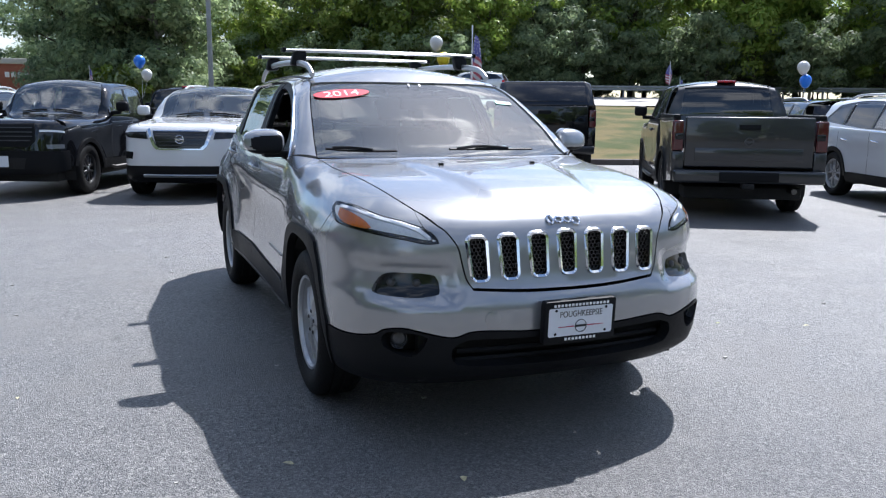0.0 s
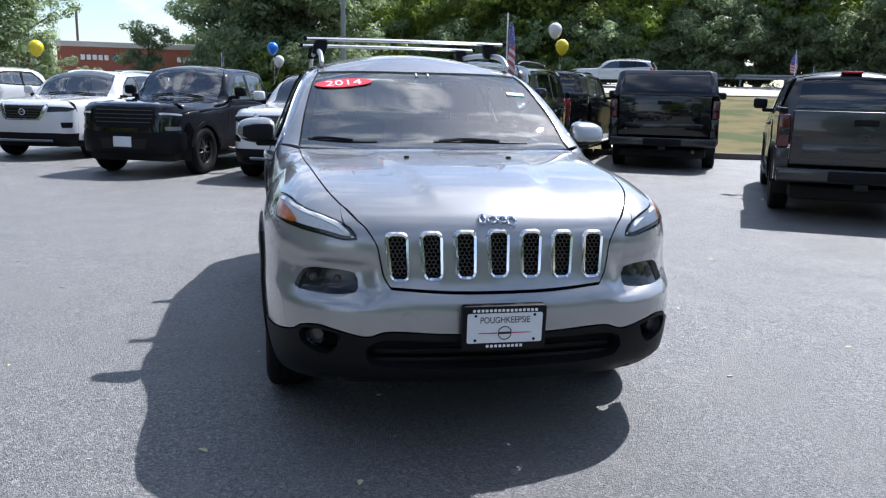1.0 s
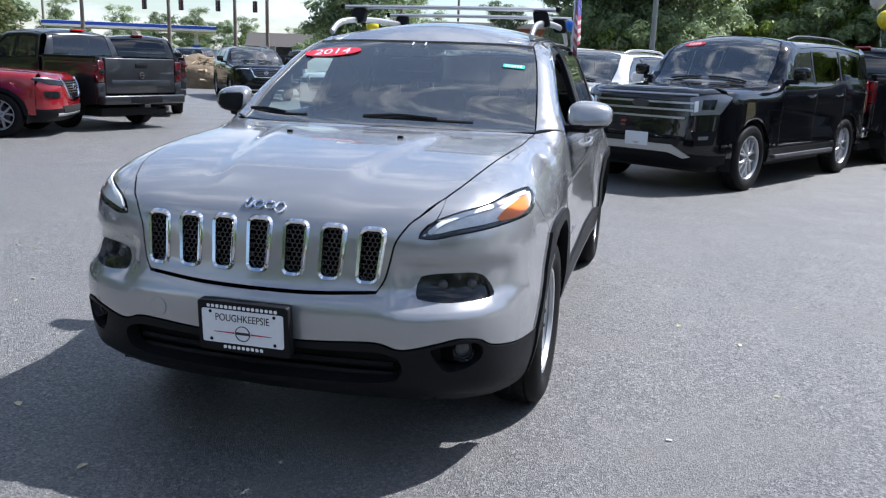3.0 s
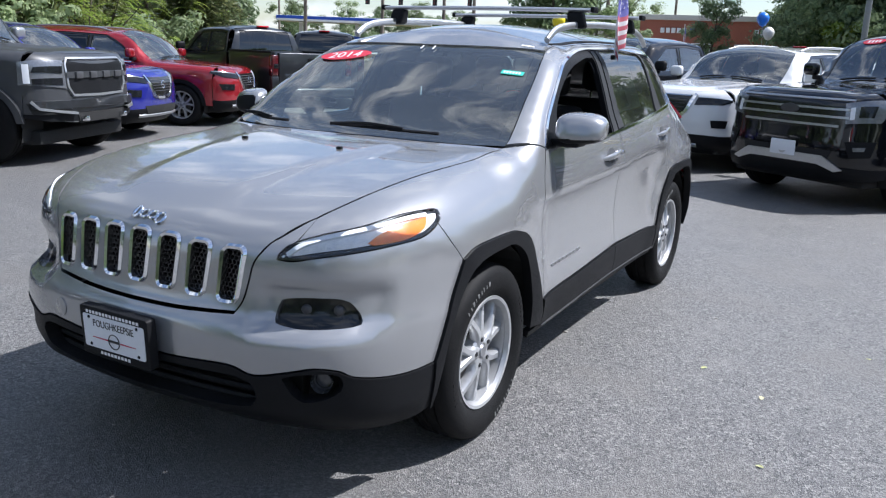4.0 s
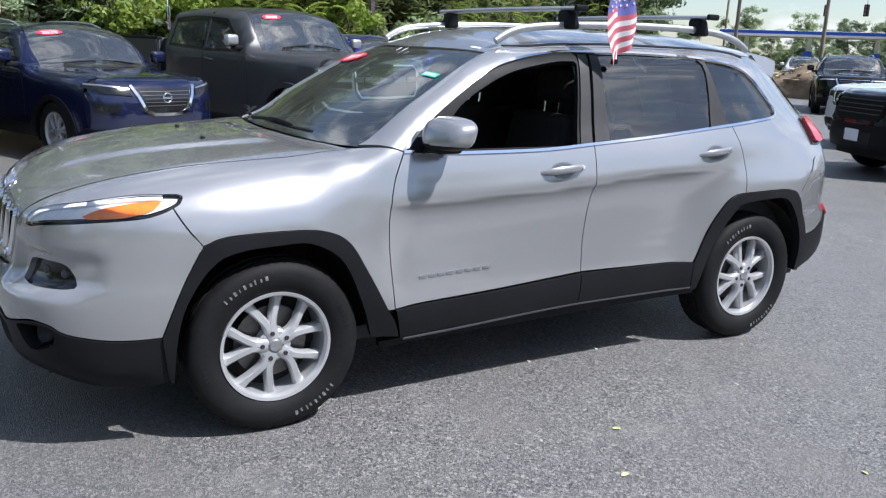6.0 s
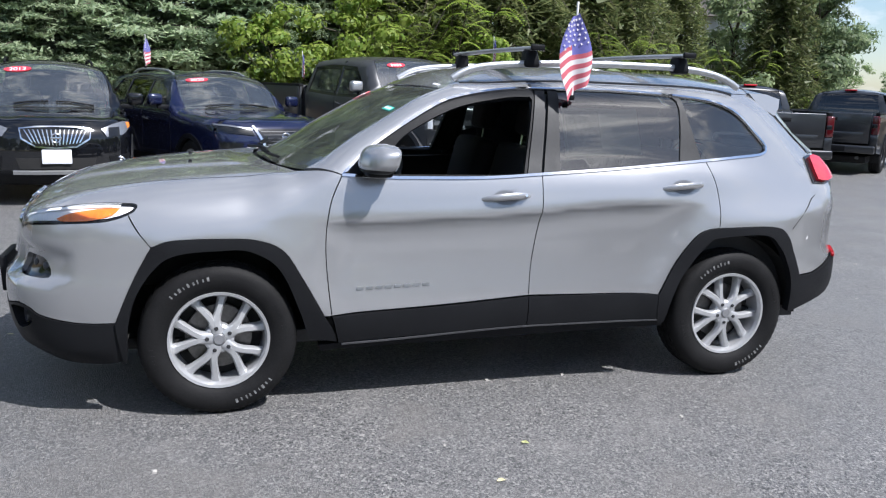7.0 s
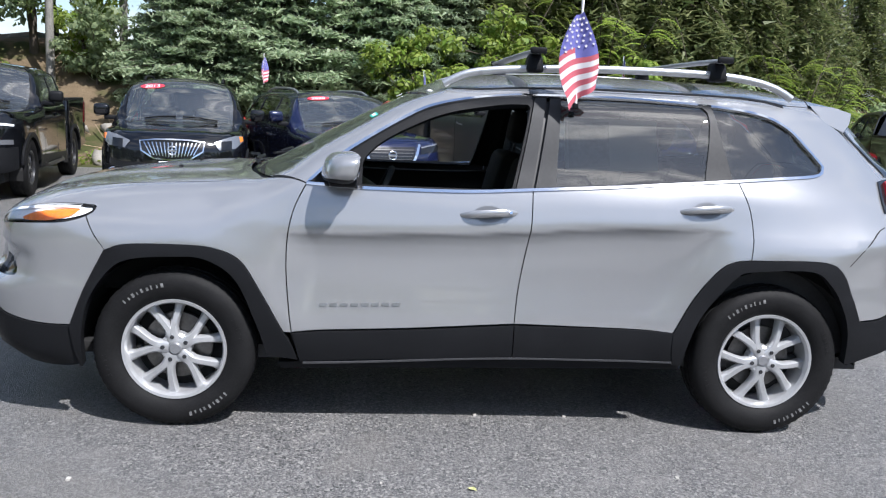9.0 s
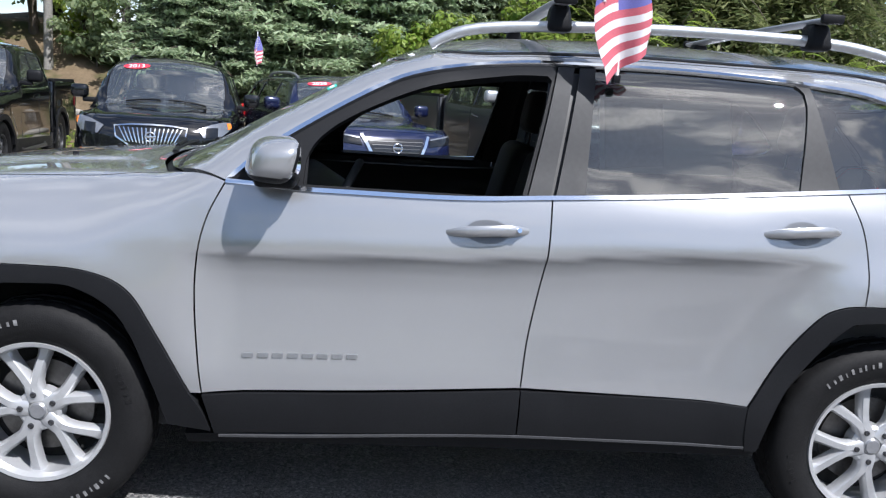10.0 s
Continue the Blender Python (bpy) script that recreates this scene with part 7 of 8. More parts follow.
def front_face(v, M, parts_, plate=True, plate_z=.62, low_trim=.52, paint=BLACK_PAINT, lower=PLASTIC_BLACK, skid=None, foot=.25):
    """The bumper and face of a vehicle: painted sheet, dark foot and the patches listed (name, outline, material, lift)."""
    s, w, fo, ch = M.shape, M.w, M.fo, M.nose_chart
    S, T, F = s.side, s.top, s.front
    yf = -.60 * fo
    top = T((.70 * w, -fo * .62), (.62 * w, -fo + .22), (.35 * w, -fo + .15), (0, -fo + .135), (-.35 * w, -fo + .15), (-.62 * w, -fo + .22), (-.70 * w, -fo * .62))
    sd = np.vstack([S((yf, low_trim), (yf, .75), (yf, M.hood_f - .18)), T((.70 * w, -fo * .62))])
    mid = np.vstack([S((yf, low_trim)), F((.86 * w, low_trim - .01), (.6 * w, low_trim), (0, low_trim), (-.6 * w, low_trim), (-.86 * w, low_trim - .01)), S((yf, low_trim)) * MX])
    part("front_bumper", skin(s, ch, gather(ch, [sd, top, (sd * MX)[::-1], mid[::-1]], .05), .07, lip=.02), paint, v)
    ff = np.vstack([S((yf, foot + .06)), F((.8 * w, foot + .02), (.4 * w, foot), (0, foot), (-.4 * w, foot), (-.8 * w, foot + .02)), S((yf, foot + .06)) * MX])
    part("lower_bumper", skin(s, ch, gather(ch, [mid, np.vstack([mid[-1:], ff[-1:]]), ff[::-1], np.vstack([ff[:1], mid[:1]])], .05), .08, lift=.006, lip=.04, gap=0), lower, v)
    made = {}
    for nm, pts, mat, lift, *rest in parts_:
        sym = not rest or rest[0]
        q = ch.to2(F(*pts))
        loop = np.vstack([catmull(np.vstack([a, b]), .04)[:-1] for a, b in zip(q, np.roll(q, -1, 0))])
        d = skin(s, ch, loop, .05, lift=lift, lip=abs(lift) + .012, gap=0)
        part(nm, d, mat, v)
        if sym:
            part(nm, mirrored(*d), mat, v)
    if skid:
        z, hw, mat = skid
        part("skid_strip", ribbon(s, F(*[(x, z) for x in np.linspace(-hw, hw, 11)]), .05, .012, .006), mat, v)
    if plate:
        p = F((0, plate_z))[0]
        part("front_plate", plate2d(round_rect(.31, .16, .01), .008, pose(0, p[1] - .012, plate_z, 90), .003), PLATE_WHITE, v)
    return v


def ring_badge(v, M, z, r=.055, mat=CHROME, front=True):
    p = M.shape.front((0, z))[0] if front else M.shape.back((0, z), inner=M.tail - .6)[0]
    sg = -1 if front else 1
    part("badge", join(tube([(r * math.cos(t), p[1] + sg * .014, z + r * math.sin(t)) for t in np.linspace(0, 2 * math.pi, 25)[:-1]], .007, 6, closed=True), block(-r * 1.15, r * 1.15, p[1] + min(0, sg * .022), p[1] + max(0, sg * .022), z - .012, z + .012, .004)), mat, v)


def bars(v, M, lines, mat, width=.025, height=.012, nm="grille_bar"):
    for x0, x1, z in lines:
        part(nm, ribbon(M.shape, M.shape.front(*[(x, z) for x in np.linspace(x0, x1, 9)]), width, height, .002), mat, v)


def suv_tail(v, M, paint, lamps, low=.62, plate=True):
    """Tailgate, glass, rear bumper and lamps of a closed rear end."""
    s, w, ch, inn = M.shape, M.w, M.tail_chart, M.end - .8
    B = lambda *q: s.back(*q, inner=inn)
    zt, zb = M.roof_r - .10, M.belt1 + .02
    part("tailgate", skin(s, ch, gather(ch, [B((-.84 * w, low), (-.84 * w, .9), (-.76 * w, zb), (-.64 * w, zt)), B((-.64 * w, zt), (0, zt + .02), (.64 * w, zt)), B((.64 * w, zt), (.76 * w, zb), (.84 * w, .9), (.84 * w, low)), B((.84 * w, low), (-.84 * w, low))], .06), .09, lip=.02), paint, v)
    part("rear_window", skin(s, ch, gather(ch, [B((-.68 * w, zb + .02), (-.60 * w, zt - .06)), B((-.60 * w, zt - .06), (.60 * w, zt - .06)), B((.60 * w, zt - .06), (.68 * w, zb + .02)), B((.68 * w, zb + .02), (-.68 * w, zb + .02))], .06), .1, lift=.005, lip=.01, gap=0), PLASTIC_GLOSS, v, "dark rear window")
    part("rear_bumper", skin(s, ch, gather(ch, [B((-.88 * w, low), (.88 * w, low)), B((.88 * w, low), (.84 * w, .28)), B((.84 * w, .28), (-.84 * w, .28)), B((-.84 * w, .28), (-.88 * w, low))], .06), .1, lift=.01, lip=.04, gap=0), PLASTIC_BLACK, v)
    for pts in lamps:
        d = skin(s, M.side_chart, gather(M.side_chart, [s.side(*pts, pts[0])], .05), .05, lift=.012, lip=.02, gap=0)
        part("tail_lamp", d, RED_LENS, v)
        part("tail_lamp", mirrored(*d), RED_LENS, v)
    if plate:
        p = B((0, .86))[0]
        part("rear_plate", plate2d(round_rect(.31, .16, .01), .008, pose(0, p[1] + .012, .86, -90) @ pose(0, 0, 0, 0, 0, 0), .003), PLATE_WHITE, v)


def pickup_bed(v, M, paint, gate=None, bumper=GREY_PAINT, lamps=RED_LENS, lamp_z=(.86, 1.24), cap=None, sill=.40, rear_wheel_trim=PLASTIC_BLACK, plate=False, badge=True, centre_lamp=True):
    """The load bed of a pickup with tailgate, lamps, step bumper and the back wall of its cab."""
    w, wb, r, y0, y1, zt = M.w, M.wb, M.r, M.cab + .03, M.tail, M.bed
    hub, ra = r - .008, r + .085
    wall = spline1((.2, -.06), (.4, -.005), (.6, 0), (.9, -.012), (zt - .1, -.004), (zt + .1, -.012))

    def f(x, y, z):
        q = smax(x - w - wall(z) - .014 * np.exp(-((np.hypot(y - wb, z - r) - ra) / .08) ** 2) * sstep(z, .3, .6), z - zt, .04)
        q = smax(q, y0 - y, .02)
        q = smax(q, y - y1 + .10 + .02 * sstep(z, zt - .1, zt), .03)
        return smax(q, .3 - z, .05)
    b = Shape(f)
    cs, cb = SideChart(.25, .9), FrontChart(y1 - 1.0, 1.0)
    S = b.side
    d = skin(b, cs, gather(cs, [S((y0 + .005, sill), (y0 + .005, zt - .03)), S((y0 + .005, zt - .03), (y1 - .13, zt - .03)), S((y1 - .13, zt - .03), (y1 - .13, sill + .08)), S((y1 - .13, sill + .08), (wb + ra, sill + .02)), S(*arc(wb, hub, ra, sill + .02))[::-1], S((wb - ra, sill + .02), (y0 + .005, sill))], .06), .09, lip=.03)
    part("bed_side", d, paint, v)
    part("bed_side", mirrored(*d), paint, v)
    t = skin(b, cs, gather(cs, [S(*arc(wb, hub, ra + .015, sill)), S((wb + ra, sill), (wb + ra - .05, sill)), S(*arc(wb, hub, ra - .05, sill))[::-1], S((wb - ra + .05, sill), (wb - ra, sill))], .06), .07, lift=.015, lip=.05, gap=0)
    part("wheel_arch_trim", t, rear_wheel_trim, v)
    part("wheel_arch_trim", mirrored(*t), rear_wheel_trim, v)
    for sx in (1, -1):
        part("bed_rail", block(w - .10, w - .012, y0, y1 - .14, zt - .05, zt + .012, .012, 2, Matrix.Diagonal((sx, 1, 1, 1))), PLASTIC_BLACK, v)
        part("bed_wall", block(w - .10, w - .06, y0, y1 - .14, .60, zt - .05, 0, 2, Matrix.Diagonal((sx, 1, 1, 1))), WELL, v)
    part("bed_floor", block(-w + .08, w - .08, y0, y1 - .15, .66, .72), WELL, v)
    part("bed_front", block(-w + .03, w - .03, y0, y0 + .04, .5, zt - .01, .01), paint, v)
    gatez = zt - .015
    g = part("tailgate", block(-w + .155, w - .155, y1 - .16, y1 - .075, .66, gatez, .018, 3), gate or paint, v, "painted tailgate with a handle pocket")
    part("gate_press", block(-w + .28, w - .28, y1 - .085, y1 - .071, .74, .90, .006, 2), gate or paint, g)
    part("gate_handle", block(-.13, .13, y1 - .08, y1 - .062, gatez - .16, gatez - .09, .012, 2), PLASTIC_BLACK, g)
    if badge:
        part("gate_badge", join(tube([(.05 * math.cos(t), y1 - .066, .98 + .05 * math.sin(t)) for t in np.linspace(0, 2 * math.pi, 21)[:-1]], .006, 6, closed=True), block(-.058, .058, y1 - .075, y1 - .06, .969, .991, .003)), PLASTIC_GREY, g)
    for sx in (1, -1):
        lp = part("tail_lamp", block(w - .135, w + .004, y1 - .20, y1 - .072, lamp_z[0], lamp_z[1], .02, 3, Matrix.Diagonal((sx, 1, 1, 1))), lamps, v, "upright red tail lamp")
        part("lamp_bar", block(w - .135, w - .03, y1 - .08, y1 - .066, (lamp_z[0] + lamp_z[1]) / 2 - .05, (lamp_z[0] + lamp_z[1]) / 2 + .03, .006, 2, Matrix.Diagonal((sx, 1, 1, 1))), LENS_DARK, lp)
        part("corner_post", block(w - .15, w + .002, y1 - .19, y1 - .078, .60, lamp_z[0] - .004, .018, 2, Matrix.Diagonal((sx, 1, 1, 1))), paint, v)
    bp = part("rear_bumper", block(-w + .02, w - .02, y1 - .14, y1 + .05, .47, .63, .03, 3), bumper, v, "metal step bumper")
    part("bumper_step", block(-.36, .36, y1 - .02, y1 + .056, .49, .612, .012, 2), PLASTIC_BLACK, bp)
    part("tow_bar", block(-.07, .07, y1 - .1, y1 + .06, .40, .47, .012, 2), WELL, v)
    part("exhaust", tube([(-.55, y1 - .7, .36), (-.58, y1 - .08, .37)], .035, 10), STEEL, v)
    part("rear_axle", tube([(-w + .2, wb, r), (w - .2, wb, r)], .06, 8), WELL, v)
    part("spare_wheel", lathe([(.12, .10), (.30, .09), (.34, .02), (.30, -.08), (.12, -.09)], 28, "z", Matrix.Translation((0, y1 - .75, .50))), RUBBER, v)
    # back wall of the cab
    s, ch, inn = M.shape, M.tail_chart, M.end - .8
    B = lambda *q: s.back(*q, inner=inn)
    zr = M.roof - .07
    hole = gather(ch, [B((-.70 * w, M.belt1 + .06), (-.62 * w, zr - .05)), B((-.62 * w, zr - .05), (.62 * w, zr - .05)), B((.62 * w, zr - .05), (.70 * w, M.belt1 + .06)), B((.70 * w, M.belt1 + .06), (-.70 * w, M.belt1 + .06))], .06)
    part("cab_back", skin(s, ch, gather(ch, [B((-.93 * w, .5), (-.90 * w, M.belt1), (-.70 * w, zr)), B((-.70 * w, zr), (0, zr + .03), (.70 * w, zr)), B((.70 * w, zr), (.90 * w, M.belt1), (.93 * w, .5)), B((.93 * w, .5), (-.93 * w, .5))], .06), .1, holes=[hole], lip=.02), paint, v)
    part("rear_window", skin(s, ch, inset(hole, -.004), .1, lift=-.008, lip=0, gap=0), GLASS_DARK, v, "dark sliding rear window")
    if centre_lamp:
        part("brake_lamp", block(-.13, .13, M.end - .20, M.end - .13, M.roof - .045, M.roof - .012, .012), RED_LENS, v)
    if cap:
        c0, c1 = M.roof - .02, zt
        bm = bmesh.new()
        rows = []
        for y, k in ((y0 + .02, 0), (y0 + .10, 1), (y1 - .55, 1), (y1 - .12, .0)):
            h = c1 + (c0 - c1) * (k if y < y1 - .3 else .02) if k else (c1 + (c0 - c1) * (.86 if y < y1 - .5 else .02))
            wd = w - .03 - .14 * (h - c1)
            rows.append([bm.verts.new(q) for q in ((-w + .03, y, c1), (-wd, y, h - .04), (-wd + .12, y, h), (wd - .12, y, h), (wd, y, h - .04), (w - .03, y, c1))])
        for a, c in zip(rows, rows[1:]):
            for k in range(5):
                bm.faces.new((a[k], a[k + 1], c[k + 1], c[k]))
        bm.faces.new(rows[0])
        bm.faces.new(rows[-1])
        bmesh.ops.recalc_face_normals(bm, faces=bm.faces[:])
        bmesh.ops.bevel(bm, geom=bm.edges[:], offset=.025, segments=2, affect="EDGES", profile=.5)
        cp = part("bed_cap", smooth(bm, 50), cap, v, "black canopy over the load bed")
        dz = c0 - c1
        m = Matrix(((1, 0, 0, 0), (0, 1, -.43 / dz, 0), (0, 0, 1, 0), (0, 0, 0, 1)))
        part("cap_window", block(-w + .22, w - .22, y1 - .135, y1 - .10, .07, dz - .09, .012, 2, Matrix.Translation((0, 0, c1)) @ m), PLASTIC_GLOSS, cp, "dark canopy rear window")
        for sx in (1, -1):
            part("cap_side_window", block(w - .075, w - .05, y0 + .35, y1 - .75, .12, dz - .12, .01, 2, Matrix.Translation((0, 0, c1)) @ Matrix(((sx, 0, -.14 * sx, 0), (0, 1, 0, 0), (0, 0, 1, 0), (0, 0, 0, 1)))), PLASTIC_GLOSS, cp)
    return v


def year_sticker(v, M, side=-1, text=None, y=None):
    y = y if y is not None else M.ws1 - .19
    p = M.shape.top((side * .42 * M.w, y))[0]
    n = M.shape.normal(p[None], .02)[0]
    m = basis(p, n, (0, .6, 1))
    st = part("price_sticker", plate2d(oval(.16, .05), .003, m @ Matrix.Translation((0, 0, -.003))), STICK_RED, v, "red oval sticker with white digits")
    if text:
        words("sticker_digits", text, .085, m @ Matrix.Translation((0, -.002, .0005)), STICK_WHITE, st, .0006, 1.2)
    else:
        part("sticker_digits", join(*[plate2d([(-.075 + i * .05 + a, b) for a, b in round_rect(.03, .05, .008, 2)], .001, m @ Matrix.Translation((0, 0, .0002))) for i in range(4)]), STICK_WHITE, st)


def spot(axle=None, rear=None, wb=0, turn=0):
    a = radians(turn)
    if axle is None:
        axle = (rear[0] + wb * math.sin(a), rear[1] - wb * math.cos(a))
    return pose(axle[0], axle[1], 0, 0, 0, turn)


# mid-size three-row suv
M_SUV = Model(.98, .94, 2.90, 4.05, 1.08, 1.17, .50, 1.22, 1.70, 1.66, 1.13, 1.19, r=.375, tumble=.17)
DLO_SUV = [[(.95, 1.15), (1.18, 1.40), (1.50, 1.58)], [(1.50, 1.58), (2.4, 1.61), (3.30, 1.55)], [(3.30, 1.55), (3.62, 1.24)], [(3.62, 1.24), (2.2, 1.18), (.95, 1.15)]]


def three_row_suv(paint, label, dark=False):
    v = build_vehicle("parked_suv", M_SUV, paint, label, "car", pillars=(1.78, 2.72), dlo=DLO_SUV, rails=(1.5, 3.3, BRUSHED), rim=.245, chrome_belt=True)
    front_face(v, M_SUV, [("grille", ((-.40, 1.01), (.40, 1.01), (.34, .80), (.28, .76), (-.28, .76), (-.34, .80)), PLASTIC_GLOSS, .008, False),
                          ("headlight", ((.50, 1.005), (.86, .985), (.87, .94), (.80, .90), (.47, .885)), LENS_DARK, .01), ("running_lamp", ((.50, 1.005), (.86, .985), (.86, .965), (.50, .983)), LED_WHITE, .014),
                          ("lower_lamp", ((.70, .70), (.86, .70), (.85, .60), (.72, .60)), PLASTIC_BLACK, .006)], paint=paint, plate=False, low_trim=.50, skid=(.36, .55, BRUSHED))
    for sx in (1, -1):
        part("grille_frame", ribbon(M_SUV.shape, M_SUV.shape.front(*[(sx * x, z) for x, z in ((.46, 1.02), (.42, .92), (.37, .80), (.31, .745))]), .055, .018, .004), CHROME, v)
    bars(v, M_SUV, [(-.31, .31, .742), (-.39, .39, 1.0)], CHROME, .022)
    bars(v, M_SUV, [(-.36, .36, .955), (-.34, .34, .90), (-.33, .33, .85), (-.30, .30, .80)], PLASTIC_GREY, .012, .008)
    ring_badge(v, M_SUV, .885, .058)
    suv_tail(v, M_SUV, paint, [((3.62, 1.10), (3.70, 1.12), (3.74, 1.0), (3.70, .95), (3.60, 1.0))])
    return v


white_suv = three_row_suv(WHITE_PAINT, "white three-row suv with chrome-framed dark grille, parked on asphalt")
white_suv.matrix_world = spot((-.45, 9.5), turn=-21)
tagged(white_suv, group="row of cars beside the silver suv")
copy_thing(white_suv, spot((-5.2, 13.6), turn=-20))
repaint(white_suv, spot((-11.15, 21.1), turn=38), WHITE_PAINT, BLACK_PAINT, "black three-row suv with chrome-framed grille, parked by a heap of soil")

# mid-size crew-cab pickup
M_PICK = Model(.93, .93, 3.20, 4.41, 1.13, 1.20, .60, 1.25, 1.80, 1.78, 1.19, 1.21, r=.39, cab=2.72, bed=1.30, tumble=.15, square=.6)
DLO_PICK = [[(1.02, 1.22), (1.20, 1.45), (1.48, 1.66)], [(1.48, 1.66), (2.0, 1.69), (2.44, 1.66)], [(2.44, 1.66), (2.52, 1.26)], [(2.52, 1.26), (1.8, 1.22), (1.02, 1.22)]]


def mid_pickup(paint, label, metal=ALLOY_DARK, bumper=GREY_PAINT, front=True):
    v = build_vehicle("parked_pickup", M_PICK, paint, label, "pickup truck", pillars=(1.80,), dlo=DLO_PICK, rim=.225, metal=metal, pairs=6, dark_rear=False, mirror=PLASTIC_BLACK, sill=.46)
    front_face(v, M_PICK, [("grille", ((-.50, 1.09), (.50, 1.09), (.52, .84), (.44, .76), (-.44, .76), (-.52, .84)), PLASTIC_BLACK, .012, False),
                           ("headlight", ((.56, 1.07), (.85, 1.05), (.86, .93), (.58, .90)), LENS_DARK, .012), ("running_lamp", ((.58, 1.0), (.84, .98), (.84, .955), (.58, .97)), LED_WHITE, .018),
                           ("fog_lamp", ((.66, .79), (.84, .79), (.84, .73), (.68, .73)), LENS_BACK, .01), ("lower_grille", ((-.40, .60), (.40, .60), (.36, .44), (-.36, .44)), WELL, .012, False)], paint=paint, low_trim=.70, plate_z=.55, foot=.36)
    bars(v, M_PICK, [(-.48, .48, 1.03), (-.49, .49, .97), (-.49, .49, .91), (-.46, .46, .85)], PLASTIC_GREY, .018, .014)
    pickup_bed(v, M_PICK, paint, bumper=bumper, lamps=RED_DARK)
    for sx in (1, -1):
        part("side_step", tube([(sx * .86, .75, .42), (sx * .95, .85, .36), (sx * .95, 2.0, .36), (sx * .86, 2.1, .42)], .028, 8), STEEL, v)
    return v


pick_black = mid_pickup(BLACK_PAINT, "black crew-cab pickup with dark wheels, parked between white suvs")
pick_black.matrix_world = spot((-2.85, 10.45), turn=-23)
repaint(pick_black, spot(rear=(6.25, 5.3), wb=3.2, turn=149.5), BLACK_PAINT, GREY_PAINT, "gunmetal crew-cab pickup with its tailgate up, parked")
repaint(pick_black, spot(rear=(-10.5, 13.75), wb=3.2, turn=-143), BLACK_PAINT, GREY_PAINT, "gunmetal crew-cab pickup with its tailgate up, parked")
repaint(pick_black, spot(rear=(-9.1, 10.5), wb=3.2, turn=-106), BLACK_PAINT, GREY_PAINT, "gunmetal crew-cab pickup parked beside a red crossover")
copy_thing(pick_black, spot((-6.9, -4.65), turn=100))

# full-size suv
M_BIG = Model(1.015, .95, 3.11, 4.38, 1.20, 1.26, .50, 1.25, 1.91, 1.89, 1.26, 1.28, r=.40, tumble=.14, rake=.22, square=.7)
DLO_BIG = [[(1.02, 1.28), (1.20, 1.54), (1.46, 1.74)], [(1.46, 1.74), (2.6, 1.79), (3.75, 1.73)], [(3.75, 1.73), (3.95, 1.32)], [(3.95, 1.32), (2.2, 1.28), (1.02, 1.28)]]
big = build_vehicle("full_size_suv", M_BIG, BLACK_PAINT, "glossy black full-size suv with barred chrome grille and running boards", "car", pillars=(1.85, 2.85), dlo=DLO_BIG, rails=(1.6, 3.7, PLASTIC_GREY), rim=.26, sill=.42, clad=False, mirror=BLACK_PAINT, pairs=6)
front_face(big, M_BIG, [("grille", ((-.66, 1.16), (.66, 1.16), (.64, .92), (.56, .84), (-.56, .84), (-.64, .92)), PLASTIC_GLOSS, .008, False),
                        ("headlight", ((.60, 1.10), (.90, 1.15), (.95, 1.12), (.90, .93), (.64, .90)), LENS_BACK, .016), ("lamp_core", ((.74, 1.08), (.86, 1.09), (.85, .98), (.74, .97)), LENS_DARK, .022), ("running_lamp", ((.66, 1.06), (.70, 1.07), (.71, .95), (.67, .94)), LED_WHITE, .024), ("fog_lamp", ((.74, .67), (.84, .68), (.83, .64), (.75, .63)), LENS_BACK, .012),
                        ("fog_pocket", ((.66, .72), (.90, .74), (.88, .58), (.72, .56)), PLASTIC_BLACK, .006), ("lower_grille", ((-.55, .62), (.55, .62), (.50, .50), (-.50, .50)), WELL, .008, False), ("skid_plate", ((-.46, .56), (.46, .56), (.68, .43), (.60, .41), (.42, .47), (-.42, .47), (-.60, .41), (-.68, .43)), BRUSHED, .022, False)], paint=BLACK_PAINT, low_trim=.46, plate_z=.60, foot=.30)
bars(big, M_BIG, [(-.68, .68, 1.13), (-.66, .66, 1.04), (-.66, .66, .96), (-.58, .58, .87)], BRUSHED, .028, .02)
part("badge", plate2d(oval(.115, .048), .016, pose(0, M_BIG.shape.front((0, 1.02))[0][1] - .014, 1.02, 90), .005), PLASTIC_GREY, big)
suv_tail(big, M_BIG, BLACK_PAINT, [((3.98, 1.30), (4.10, 1.30), (4.12, .92), (4.02, .90))])
for sx in (1, -1):
    part("running_board", block(.90, 1.06, .60, 2.55, .36, .41, .015, 2, Matrix.Diagonal((sx, 1, 1, 1))), PLASTIC_GREY, big)
year_sticker(big, M_BIG)
big.matrix_world = spot((1.52, 7.68), turn=-30)
tagged(big, group="row of cars beside the silver suv")
tagged(pick_black, group="row of cars beside the silver suv")

# full-size pickups
M_FULL = Model(1.015, .95, 3.69, 4.92, 1.24, 1.31, .62, 1.28, 1.93, 1.91, 1.29, 1.30, r=.42, cab=3.05, bed=1.43, tumble=.13, square=.8)
DLO_FULL = [[(1.05, 1.32), (1.22, 1.54), (1.50, 1.78)], [(1.50, 1.78), (2.2, 1.81), (2.76, 1.77)], [(2.76, 1.77), (2.84, 1.36)], [(2.84, 1.36), (1.8, 1.31), (1.05, 1.32)]]


